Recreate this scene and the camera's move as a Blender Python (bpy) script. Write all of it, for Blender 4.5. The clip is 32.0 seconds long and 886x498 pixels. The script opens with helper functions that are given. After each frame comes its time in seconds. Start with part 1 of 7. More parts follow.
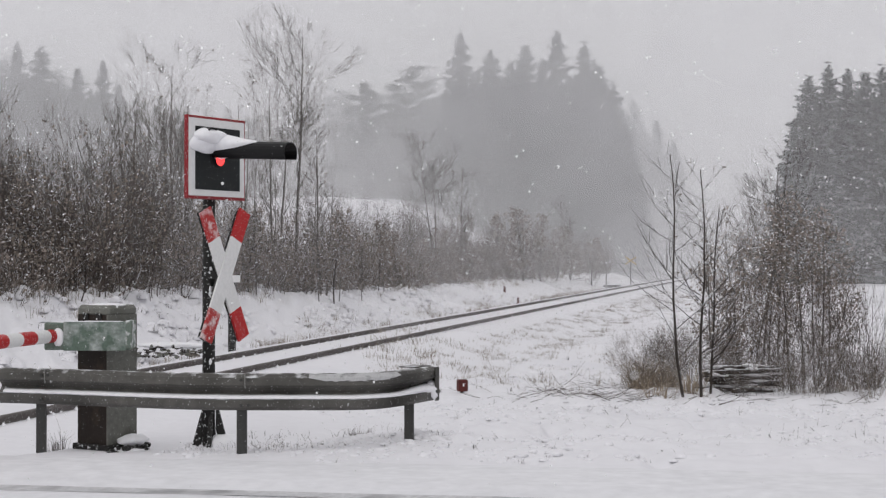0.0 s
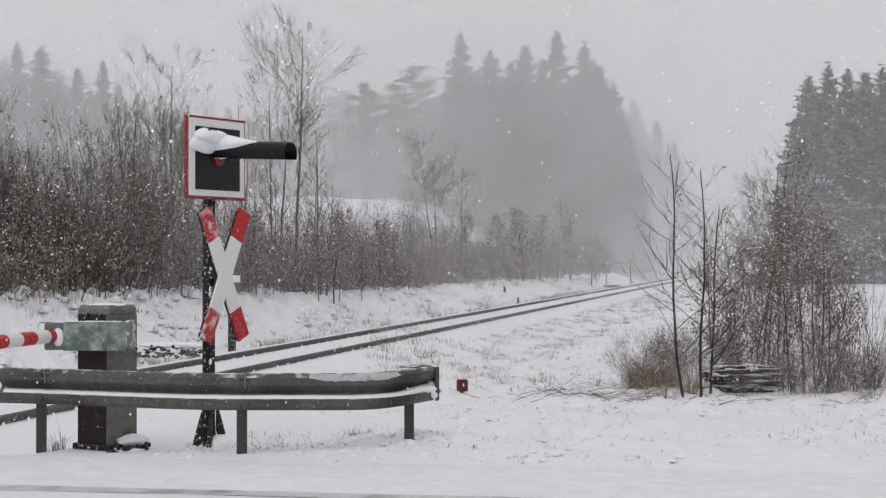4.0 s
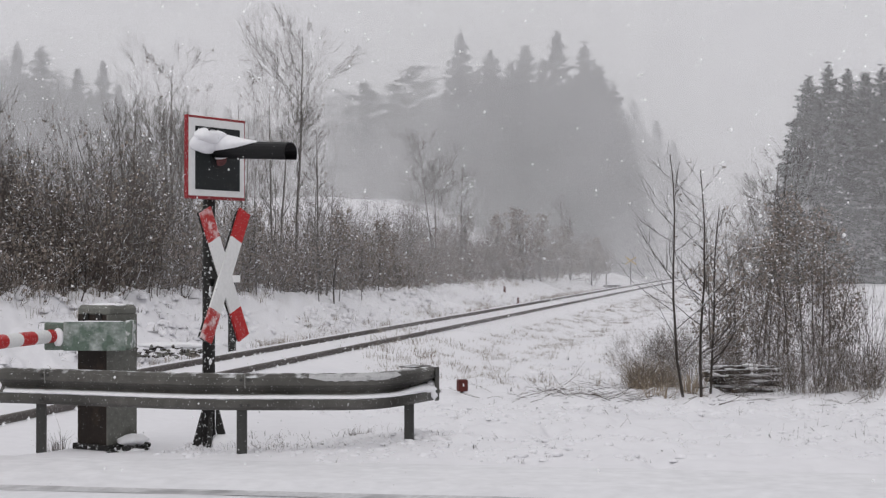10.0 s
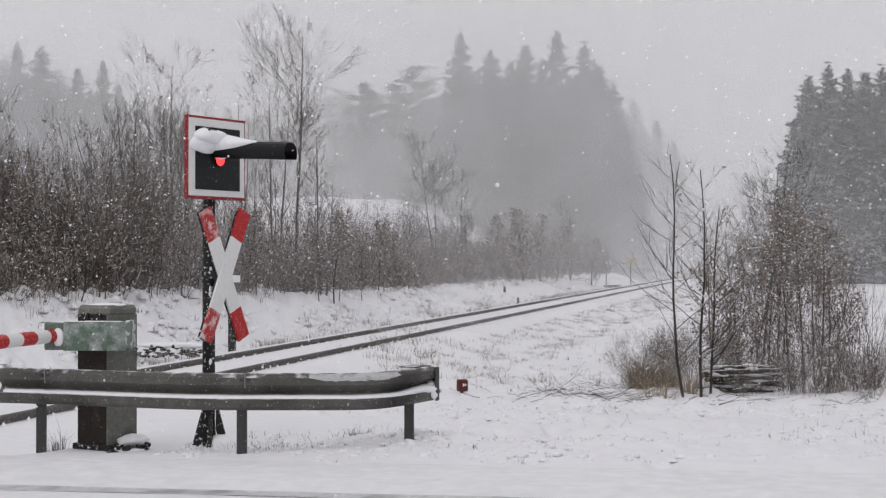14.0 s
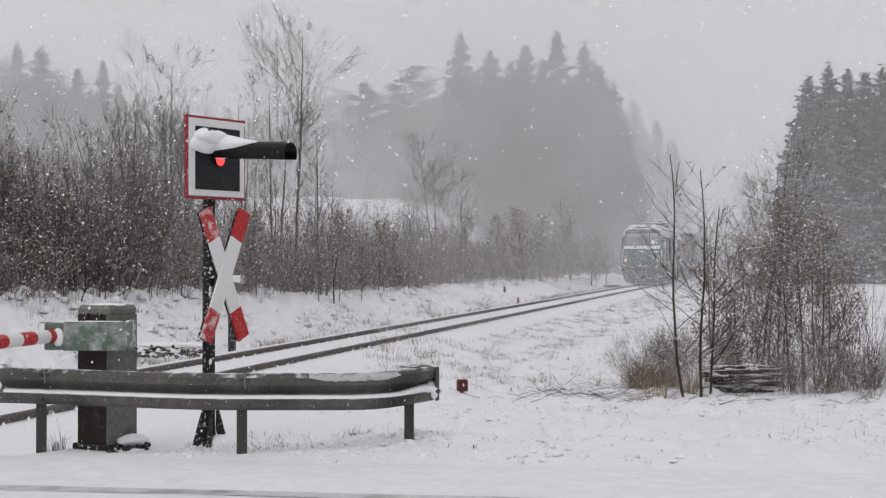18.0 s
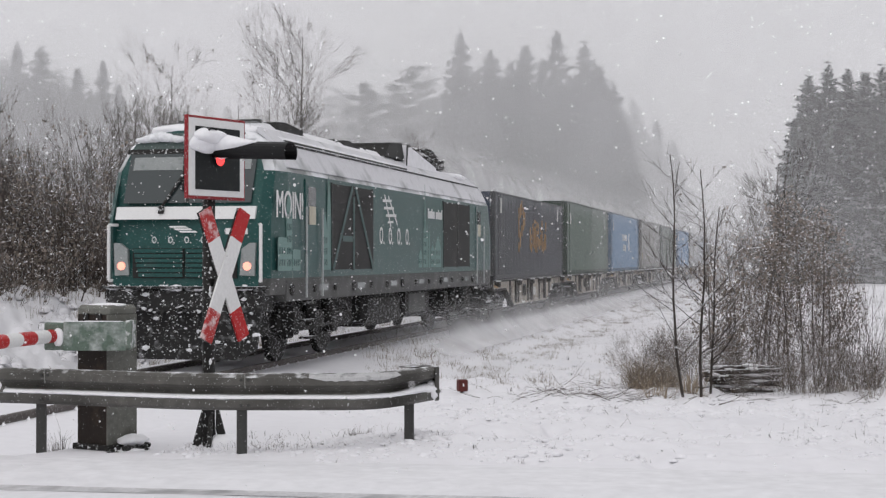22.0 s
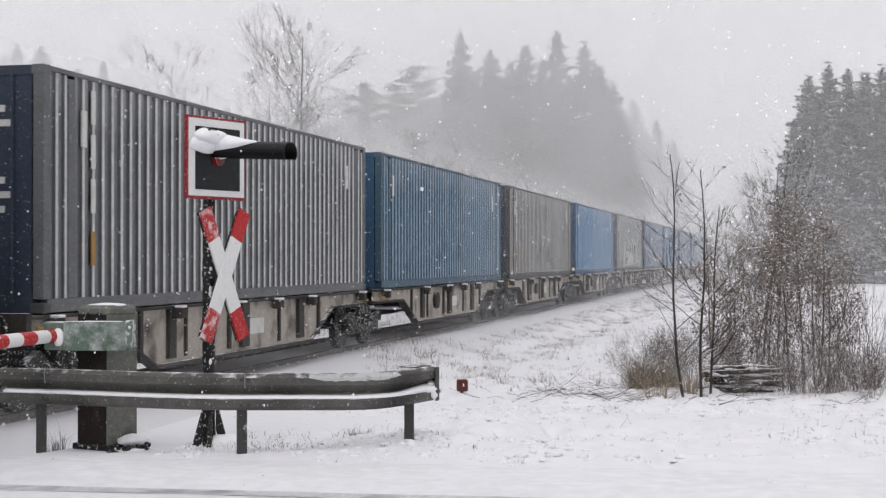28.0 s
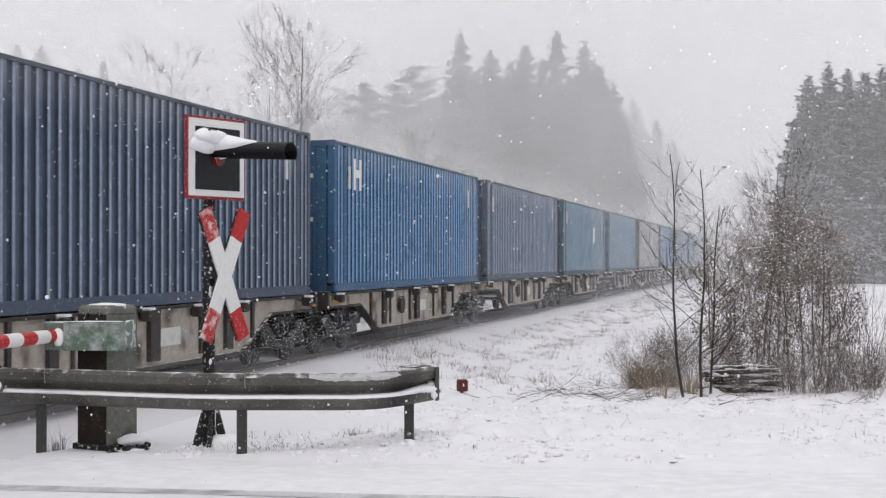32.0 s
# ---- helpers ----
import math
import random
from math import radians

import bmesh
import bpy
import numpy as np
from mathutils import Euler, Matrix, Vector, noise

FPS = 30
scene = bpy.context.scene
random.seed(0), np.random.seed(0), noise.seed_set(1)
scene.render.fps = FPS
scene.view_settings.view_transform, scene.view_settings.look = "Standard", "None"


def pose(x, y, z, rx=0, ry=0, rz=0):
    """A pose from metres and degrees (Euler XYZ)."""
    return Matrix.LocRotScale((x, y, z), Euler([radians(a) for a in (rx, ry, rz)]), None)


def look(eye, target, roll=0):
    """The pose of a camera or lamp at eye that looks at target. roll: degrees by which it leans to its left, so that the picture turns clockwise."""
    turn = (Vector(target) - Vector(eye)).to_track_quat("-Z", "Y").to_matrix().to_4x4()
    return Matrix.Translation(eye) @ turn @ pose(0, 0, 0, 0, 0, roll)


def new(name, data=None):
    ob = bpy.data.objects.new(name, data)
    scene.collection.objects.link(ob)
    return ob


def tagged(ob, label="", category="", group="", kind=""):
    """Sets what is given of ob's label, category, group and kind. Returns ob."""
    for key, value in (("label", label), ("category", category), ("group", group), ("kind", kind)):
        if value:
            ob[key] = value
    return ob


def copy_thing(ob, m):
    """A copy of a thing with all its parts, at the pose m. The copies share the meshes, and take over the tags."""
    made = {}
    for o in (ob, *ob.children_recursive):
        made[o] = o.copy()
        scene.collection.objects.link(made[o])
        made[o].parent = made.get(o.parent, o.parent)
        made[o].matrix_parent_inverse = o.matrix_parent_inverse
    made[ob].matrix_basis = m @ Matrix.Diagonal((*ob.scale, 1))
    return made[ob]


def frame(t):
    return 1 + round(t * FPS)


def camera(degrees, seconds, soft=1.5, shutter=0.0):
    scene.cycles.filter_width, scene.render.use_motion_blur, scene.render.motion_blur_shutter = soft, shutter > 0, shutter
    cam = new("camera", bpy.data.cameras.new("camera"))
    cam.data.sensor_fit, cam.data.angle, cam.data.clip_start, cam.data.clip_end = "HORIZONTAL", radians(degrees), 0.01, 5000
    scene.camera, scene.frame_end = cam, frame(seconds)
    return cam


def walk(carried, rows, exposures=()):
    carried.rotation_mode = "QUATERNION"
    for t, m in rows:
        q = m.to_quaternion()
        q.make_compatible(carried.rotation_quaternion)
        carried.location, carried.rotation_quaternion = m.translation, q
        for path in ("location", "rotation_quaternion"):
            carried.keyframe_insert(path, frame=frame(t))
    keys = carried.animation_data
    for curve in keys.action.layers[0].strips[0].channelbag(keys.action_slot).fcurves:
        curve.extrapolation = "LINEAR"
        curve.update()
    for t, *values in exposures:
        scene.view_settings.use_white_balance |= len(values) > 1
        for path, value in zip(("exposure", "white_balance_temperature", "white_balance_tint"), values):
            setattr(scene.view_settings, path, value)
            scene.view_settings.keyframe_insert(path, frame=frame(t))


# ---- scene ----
cam = camera(32.56, 32.0, soft=1.3, shutter=0.06)
EYE = pose(0, 0, 1.827, 90 + 0.3535, 0, 0)
walk(cam, [(0, EYE), (32, EYE)], exposures=[(0, 0.0), (19.5, 0.0), (21.0, 0.02), (22.0, 0.12), (23.0, 0.3), (24.5, 0.34), (32, 0.36)])

# ---- light: overcast, snowing ----
world = bpy.data.worlds.new("overcast_sky")
scene.world = world
world.use_nodes = True
wn = world.node_tree
sky = wn.nodes.new("ShaderNodeTexSky")
sky.sky_type, sky.sun_disc = "NISHITA", False
sky.sun_elevation, sky.sun_rotation = radians(28), radians(200)
sky.air_density, sky.dust_density, sky.ozone_density = 1.0, 6.0, 1.0
grey = wn.nodes.new("ShaderNodeHueSaturation")
grey.inputs["Saturation"].default_value = 0.12
cloud = wn.nodes.new("ShaderNodeMix")
cloud.data_type = "RGBA"
cloud.inputs[0].default_value = 0.9
cloud.inputs[7].default_value = (6.35, 6.3, 6.5, 1)
wn.links.new(sky.outputs[0], grey.inputs["Color"])
wn.links.new(grey.outputs[0], cloud.inputs[6])
wn.links.new(cloud.outputs[2], wn.nodes["Background"].inputs["Color"])
wn.nodes["Background"].inputs["Strength"].default_value = 0.1

sun = new("sun", bpy.data.lights.new("sun", "SUN"))
sun.data.energy, sun.data.angle, sun.data.color = 0.6, radians(40), (1.0, 0.98, 0.95)
sun.matrix_world = look((0, 0, 60), (12, 34, 0))
# ---- small helpers ----
PHI = 0.22386
TRK = Matrix.Translation((-5.927, 17.527, 0)) @ Matrix.Rotation(-PHI, 4, "Z")
TRK_INV = TRK.inverted()


def on_track(lat, s, z=0.0):
    return TRK @ Vector((lat, s, z))


def empty(name, m=None):
    ob = new(name)
    ob.empty_display_size = 0.2
    if m is not None:
        ob.matrix_world = m
    return ob


def part(name, bm, material, parent=None, label="", m=None, smooth=False):
    """One bmesh as one mesh object under a thing or a part."""
    me = bpy.data.meshes.new(name)
    bm.to_mesh(me)
    bm.free()
    return mesh_part(name, me, material, parent, label, m, smooth)


def mesh_part(name, me, material, parent=None, label="", m=None, smooth=False):
    for x in material if isinstance(material, (list, tuple)) else (material,):
        me.materials.append(x)
    if smooth:
        for p in me.polygons:
            p.use_smooth = True
    ob = new(name, me)
    if parent is not None:
        ob.parent = parent
    if m is not None:
        ob.matrix_local = m
    if label:
        ob["label"] = label
    return ob


def box(bm, x0, x1, y0, y1, z0, z1, bevel=0.0):
    made = bmesh.ops.create_cube(bm, size=1.0, matrix=Matrix.LocRotScale(((x0 + x1) / 2, (y0 + y1) / 2, (z0 + z1) / 2), None, (abs(x1 - x0), abs(y1 - y0), abs(z1 - z0))))
    if bevel:
        edges = list({e for v in made["verts"] for e in v.link_edges})
        bmesh.ops.bevel(bm, geom=edges, offset=bevel, segments=1, affect="EDGES", clamp_overlap=True)


def a_box(*a, bevel=0.0):
    bm = bmesh.new()
    box(bm, *a, bevel=bevel)
    return bm


def rod(bm, p, q, r0, r1=None, n=10, caps=True):
    p, q = Vector(p), Vector(q)
    d = q - p
    m = Matrix.Translation((p + q) / 2) @ d.to_track_quat("Z", "Y").to_matrix().to_4x4()
    bmesh.ops.create_cone(bm, cap_ends=caps, segments=n, radius1=r0, radius2=r0 if r1 is None else r1, depth=d.length, matrix=m)


def a_rod(*a, **k):
    bm = bmesh.new()
    rod(bm, *a, **k)
    return bm


def prism(bm, outline, t0, t1, axis="y"):
    """An outline in (a, b) drawn out from t0 to t1: axis y takes (x, z), axis x takes (y, z), axis z takes (x, y)."""
    def at(a, b, t):
        return {"y": (a, t, b), "x": (t, a, b), "z": (a, b, t)}[axis]
    lo = [bm.verts.new(at(a, b, t0)) for a, b in outline]
    hi = [bm.verts.new(at(a, b, t1)) for a, b in outline]
    n = len(outline)
    fs = [bm.faces.new(lo[::-1]), bm.faces.new(hi)]
    for i in range(n):
        fs.append(bm.faces.new((lo[i], lo[(i + 1) % n], hi[(i + 1) % n], hi[i])))
    bmesh.ops.recalc_face_normals(bm, faces=fs)


def a_prism(*a, **k):
    bm = bmesh.new()
    prism(bm, *a, **k)
    return bm


def loft(bm, rings, caps=True):
    vs = [[bm.verts.new(p) for p in r] for r in rings]
    n = len(rings[0])
    for a, b in zip(vs, vs[1:]):
        for i in range(n):
            j = (i + 1) % n
            bm.faces.new((a[i], a[j], b[j], b[i]))
    if caps:
        bm.faces.new(vs[0][::-1])
        bm.faces.new(vs[-1])
    bmesh.ops.recalc_face_normals(bm, faces=bm.faces[:])


def lump(bm, c, size, seed=0, amount=0.18, sub=2, flat=None):
    """A rounded uneven lump, of snow mostly; flat: cut level below."""
    made = bmesh.ops.create_icosphere(bm, subdivisions=sub, radius=1.0)
    for v in made["verts"]:
        k = 1 + amount * noise.noise(v.co * 1.7 + Vector((seed * 3.1, seed, 0)))
        v.co = Vector((v.co.x * size[0] * k, v.co.y * size[1] * k, v.co.z * size[2] * k)) + Vector(c)
        if flat is not None:
            v.co.z = max(v.co.z, flat)


class Heap:
    """Points and faces gathered for one large mesh."""
    def __init__(self):
        self.v, self.f, self.mi = [], [], []

    def face(self, pts, mi=0):
        n = len(self.v)
        self.v.extend(tuple(p) for p in pts)
        self.f.append(tuple(range(n, n + len(pts))))
        self.mi.append(mi)

    def tube(self, pts, radii, sides=4, mi=0):
        rings = []
        for i, p in enumerate(pts):
            d = (pts[min(i + 1, len(pts) - 1)] - pts[max(i - 1, 0)])
            if d.length < 1e-6:
                d = Vector((0, 0, 1))
            d.normalize()
            a = d.orthogonal().normalized()
            b = d.cross(a)
            n = len(self.v)
            for k in range(sides):
                w = 2 * math.pi * k / sides
                self.v.append(tuple(p + (a * math.cos(w) + b * math.sin(w)) * radii[i]))
            rings.append(n)
        for a, b in zip(rings, rings[1:]):
            for k in range(sides):
                self.f.append((a + k, a + (k + 1) % sides, b + (k + 1) % sides, b + k))
                self.mi.append(mi)

    def blob(self, c, r, rng, mi=0):
        """A tiny uneven eight-sided piece."""
        n = len(self.v)
        for d in ((1, 0, 0), (0, 1, 0), (-1, 0, 0), (0, -1, 0), (0, 0, 1), (0, 0, -1)):
            k = r * rng.uniform(0.7, 1.25)
            self.v.append((c[0] + d[0] * k, c[1] + d[1] * k, c[2] + d[2] * k))
        for i in range(4):
            self.f.append((n + i, n + (i + 1) % 4, n + 4))
            self.f.append((n + (i + 1) % 4, n + i, n + 5))
            self.mi += [mi, mi]

    def speck(self, c, r, rng, mi=0):
        """A tiny four-sided piece, turned at random."""
        n, q = len(self.v), Euler((rng.uniform(0, 6.28), rng.uniform(0, 6.28), rng.uniform(0, 6.28))).to_matrix()
        for d in ((1, 1, 1), (-1, -1, 1), (-1, 1, -1), (1, -1, -1)):
            self.v.append(tuple(Vector(c) + q @ Vector(d) * (0.8 * r * rng.uniform(0.8, 1.2))))
        self.f += [(n, n + 1, n + 2), (n, n + 3, n + 1), (n, n + 2, n + 3), (n + 1, n + 3, n + 2)]
        self.mi += [mi] * 4

    def dome(self, c, rx, rz, rng, mi=0):
        """A low rounded tussock."""
        n, k = len(self.v), 7
        a0 = rng.uniform(0, 6.28)
        for f, z in ((1.0, -0.3), (0.92, 0.35), (0.55, 0.85)):
            for i in range(k):
                a = a0 + 6.283 * i / k
                w = f * rng.uniform(0.8, 1.2) * rx
                self.v.append((c[0] + w * math.cos(a), c[1] + w * math.sin(a), c[2] + rz * z * rng.uniform(0.85, 1.15)))
        self.v.append((c[0], c[1], c[2] + rz))
        for q in (0, 1):
            for i in range(k):
                j = (i + 1) % k
                self.f.append((n + q * k + i, n + q * k + j, n + (q + 1) * k + j, n + (q + 1) * k + i))
                self.mi.append(mi)
        for i in range(k):
            self.f.append((n + 2 * k + i, n + 2 * k + (i + 1) % k, n + 3 * k))
            self.mi.append(mi)

    def mesh(self, name):
        me = bpy.data.meshes.new(name)
        me.from_pydata(self.v, [], self.f)
        me.polygons.foreach_set("material_index", self.mi)
        me.update()
        return me


# ---- materials ----
def material(name, base, rough=0.6, metal=0.0, spots=None, scale=6.0, amount=0.5, bump=0.0, bump_scale=40.0, snow=None, fine=8.0, spec=0.25, tone=(0.78, 1.12), snow_scale=9.0, rime=None, flecks=None):
    """A surface with two scales of variation: base runs into spots along a coarse noise and is broken by a fine one;
    snow: how far upward faces carry snow, 0 to 1; rime: share of blown frost, thickest along the upper edge;
    flecks: scale and threshold of stuck snow specks."""
    m = bpy.data.materials.new(name)
    m.use_nodes = True
    t = m.node_tree
    b = t.nodes["Principled BSDF"]
    b.inputs["Roughness"].default_value, b.inputs["Metallic"].default_value = rough, metal
    b.inputs["Specular IOR Level"].default_value = spec
    co = t.nodes.new("ShaderNodeTexCoord")

    def ns(sc, detail=4.0):
        n = t.nodes.new("ShaderNodeTexNoise")
        n.inputs["Scale"].default_value, n.inputs["Detail"].default_value = sc, detail
        t.links.new(co.outputs["Object"], n.inputs["Vector"])
        return n

    def ramp(src, lo, hi):
        r = t.nodes.new("ShaderNodeMapRange")
        r.inputs[1].default_value, r.inputs[2].default_value = lo, hi
        t.links.new(src, r.inputs[0])
        return r.outputs[0]

    def mix(fac, a, c, blend="MIX"):
        x = t.nodes.new("ShaderNodeMix")
        x.data_type, x.blend_type = "RGBA", blend
        for sock, val in ((x.inputs[0], fac), (x.inputs[6], a), (x.inputs[7], c)):
            if isinstance(val, bpy.types.NodeSocket):
                t.links.new(val, sock)
            elif isinstance(val, (int, float)):
                sock.default_value = val
            else:
                sock.default_value = (*val, 1)
        return x.outputs[2]
    coarse, small = ns(scale), ns(scale * fine, 5.0)
    spots = spots or [c * 0.6 for c in base]
    half = 0.25 * (1 - amount)
    col = mix(ramp(coarse.outputs[0], 0.42 + half, 0.62 + half), base, spots)
    dark = ramp(small.outputs[0], 0.3, 0.75)
    tone = mix(dark, [tone[0]] * 3, [tone[1]] * 3)
    col = mix(1.0, col, tone, "MULTIPLY")
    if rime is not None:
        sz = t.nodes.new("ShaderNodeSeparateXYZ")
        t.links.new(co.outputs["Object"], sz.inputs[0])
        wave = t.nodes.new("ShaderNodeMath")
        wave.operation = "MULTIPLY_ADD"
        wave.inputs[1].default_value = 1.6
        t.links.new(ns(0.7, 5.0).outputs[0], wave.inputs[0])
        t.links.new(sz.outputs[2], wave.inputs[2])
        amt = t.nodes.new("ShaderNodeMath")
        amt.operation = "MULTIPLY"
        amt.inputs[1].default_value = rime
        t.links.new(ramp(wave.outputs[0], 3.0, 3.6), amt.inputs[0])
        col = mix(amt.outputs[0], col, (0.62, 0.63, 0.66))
    if snow is not None:
        g = t.nodes.new("ShaderNodeNewGeometry")
        sx = t.nodes.new("ShaderNodeSeparateXYZ")
        t.links.new(g.outputs["Normal"], sx.inputs[0])
        ad = t.nodes.new("ShaderNodeMath")
        ad.operation = "ADD"
        t.links.new(sx.outputs[2], ad.inputs[0])
        n2 = ns(snow_scale)
        sc = t.nodes.new("ShaderNodeMath")
        sc.operation = "MULTIPLY_ADD"
        sc.inputs[1].default_value, sc.inputs[2].default_value = 1.2, -0.6
        t.links.new(n2.outputs[0], sc.inputs[0])
        t.links.new(sc.outputs[0], ad.inputs[1])
        col = mix(ramp(ad.outputs[0], 1.0 - snow, 1.25 - snow), col, (0.82, 0.83, 0.86))
    if flecks is not None:
        col = mix(ramp(ns(flecks[0], 3.0).outputs[0], flecks[1], flecks[1] + 0.06), col, (0.7, 0.71, 0.73))
    t.links.new(col, b.inputs["Base Color"])
    if bump:
        n3 = ns(bump_scale, 6.0)
        bp = t.nodes.new("ShaderNodeBump")
        bp.inputs["Strength"].default_value, bp.inputs["Distance"].default_value = bump, 0.02
        t.links.new(n3.outputs[0], bp.inputs["Height"])
        t.links.new(bp.outputs[0], b.inputs["Normal"])
    return m


def glow(name, colour, strength):
    m = bpy.data.materials.new(name)
    m.use_nodes = True
    b = m.node_tree.nodes["Principled BSDF"]
    b.inputs["Base Color"].default_value = (*colour, 1)
    b.inputs["Emission Color"].default_value = (*colour, 1)
    b.inputs["Emission Strength"].default_value = strength
    return m


SNOW = material("snow", (0.795, 0.79, 0.825), 0.75, spots=(0.74, 0.735, 0.775), scale=0.35, bump=0.12, bump_scale=4.5, fine=20, spec=0.2, tone=(0.965, 1.02))
SNOW_CAP = material("snow_cap", (0.87, 0.87, 0.9), 0.7, spots=(0.83, 0.83, 0.87), scale=3.0, bump=0.2, bump_scale=14.0, spec=0.2, tone=(0.94, 1.02))
ROAD_SNOW = material("driven_grey_snow", (0.80, 0.80, 0.83), 0.7, spots=(0.74, 0.74, 0.77), scale=0.8, bump=0.2, bump_scale=7.0, fine=9, tone=(0.9, 1.04))
SLUSH = material("slush", (0.6, 0.6, 0.62), 0.5, spots=(0.27, 0.27, 0.28), scale=3.2, amount=0.6, bump=0.6, bump_scale=22.0)
RUST = material("rusty_steel", (0.135, 0.122, 0.116), 0.75, spots=(0.085, 0.072, 0.066), scale=4.0, bump=0.3, flecks=(40.0, 0.64))
GALV = material("weathered_galvanised_steel", (0.112, 0.108, 0.1), 0.6, 0.1, spots=(0.036, 0.034, 0.03), scale=1.3, amount=0.8, bump=0.15, bump_scale=60, snow=0.08, tone=(0.7, 1.15), flecks=(60.0, 0.66))
GALV_POST = material("wet_steel_post", (0.06, 0.06, 0.058), 0.6, 0.1, spots=(0.035, 0.035, 0.034), scale=5.0, bump=0.15, flecks=(70.0, 0.68))
BARK = material("dark_bark", (0.055, 0.046, 0.042), 0.9, spots=(0.03, 0.026, 0.024), scale=5.0, snow=0.42)
BARK_GREY = material("grey_bark", (0.125, 0.112, 0.103), 0.9, spots=(0.07, 0.063, 0.059), scale=4.0, snow=0.32)
TWIG = material("brown_twigs", (0.10, 0.084, 0.075), 0.9, spots=(0.065, 0.055, 0.049), scale=3.0, snow=0.5)
LEAF_BROWN = material("withered_leaves", (0.27, 0.228, 0.198), 0.85, spots=(0.17, 0.146, 0.127), scale=3.0, snow=0.26)
WEED = material("dark_dead_weeds", (0.085, 0.07, 0.058), 0.9, spots=(0.15, 0.12, 0.09), scale=2.0)
NEEDLE = material("spruce_needles", (0.026, 0.034, 0.028), 0.9, spots=(0.014, 0.019, 0.016), scale=0.5, amount=0.7, snow=0.07, snow_scale=0.7)
NEEDLE_SNOWY = material("snow_laden_needles", (0.25, 0.26, 0.265), 0.9, spots=(0.11, 0.12, 0.12), scale=0.9, amount=0.7, snow=0.04, snow_scale=1.2)
PINE = material("pine_needles", (0.035, 0.042, 0.033), 0.9, spots=(0.022, 0.027, 0.022), scale=0.8, snow=0.12)
TAWNY = material("tawny_grass", (0.36, 0.295, 0.225), 0.9, spots=(0.24, 0.195, 0.15), scale=3.0, snow=0.2)
DRY_GRASS = material("dry_grass", (0.3, 0.262, 0.222), 0.9, spots=(0.2, 0.175, 0.148), scale=3.0, snow=0.25)


# ---- ground ----
def step(a, b, x):
    t = min(1.0, max(0.0, (x - a) / (b - a)))
    return t * t * (3 - 2 * t)


def road_edge(x):
    """How far off the road's far edge lies, at x."""
    return 12.35 - 0.157 * (x + 3.2)


def ground_z(x, y, fine=True):
    p = TRK_INV @ Vector((x, y, 0))
    lat, s = p.x, p.y
    d = math.hypot(x, y)
    n1 = noise.noise(Vector((x * 0.12, y * 0.12, 3.0)))
    n2 = noise.noise(Vector((x * 0.55, y * 0.55, 7.0)))
    n3 = noise.noise(Vector((x * 1.9, y * 1.9, 1.0)))
    bed = -0.75
    if lat > 0:
        z = -0.42 + 0.10 * n1
        # road shoulder, falling off behind its crest
        z = z + (0.54 + 0.04 * n1) * (1 - step(19.3, 29.0, y - 0.04 * x))
        z += 0.10 * (1 - step(12.4, 14.3, y)) - 0.09 * step(1.2, 4.5, x) * step(13, 17, y) + 0.12 * math.exp(-((x + 0.25) ** 2 + (y - 13.5) ** 2) / 0.5)
        z += 0.6 * step(45, 108, d) * step(5, 12, lat) + 0.3 * step(108, 220, d)
    else:
        crest = 0.98 - 0.5 * step(12, 50, s) + 0.12 * n1 + 0.10 * n2
        back = crest - 0.1 + 7.2 * step(62, 145, d) * step(-9, -28, lat)
        rise = step(-3.4, -6.6 - 0.7 * n1, lat)
        z = -0.42 + (crest + 0.42) * rise
        if lat < -8:
            z += (back - crest) * step(-8, -14, lat)
        z = z if s > -10 else z * step(-22, -10, s)
    w = step(2.2, 3.5, abs(lat))
    z = bed * (1 - w) + z * w
    if fine:
        far = 1 - step(30, 70, d)
        z += ((0.02 + 0.03 * step(16, 22, d)) * n2 + 0.010 * max(0.0, n3) * far + 0.02 * max(0.0, noise.noise(Vector((x * 5.3, y * 3.1, 9.0))) - 0.35) * far) * step(2.4, 3.5, abs(lat))
        if lat > 3.8:
            # trodden, wind-crusted snow
            n4 = noise.noise(Vector((x * 3.3, y * 2.4, 5.0)))
            z += (0.08 * max(0.0, n3 - 0.1) + 0.1 * max(0.0, n4 - 0.15) - 0.26 * max(0.0, -0.28 - n4) + 0.022 * noise.noise(Vector((x * 7.0, y * 6.0, 1))) * max(0.0, 0.3 + n2)) * far * step(-2.0, 0.5, x)
        if lat < -3.6 and lat > -7.5:
            z += (0.2 * n3 + 0.16 * noise.noise(Vector((x * 3.7, y * 3.7, 0))) + 0.09 * noise.noise(Vector((x * 7.1, y * 7.1, 2)))) * (1 - step(45, 85, d))
    # level under the road
    r = step(0.9, -0.3, y - road_edge(x))
    return z * (1 - r) + 0.2 * r


BED_LAT = (-3.7, -3.1, -1.9, -1.3, -0.95, -0.84, -0.68, -0.4, 0, 0.4, 0.68, 0.84, 0.95, 1.3, 1.9, 3.1, 3.7)
BED_Z = (-0.62, -0.36, -0.17, -0.10, -0.095, -0.105, -0.10, -0.07, -0.055, -0.07, -0.10, -0.105, -0.095, -0.10, -0.17, -0.36, -0.62)


def surface_z(x, y):
    """The snow's height, on the track bed too."""
    lat = (TRK_INV @ Vector((x, y, 0))).x
    g = ground_z(x, y)
    return max(g, float(np.interp(lat, BED_LAT, BED_Z))) if abs(lat) < 3.7 else g


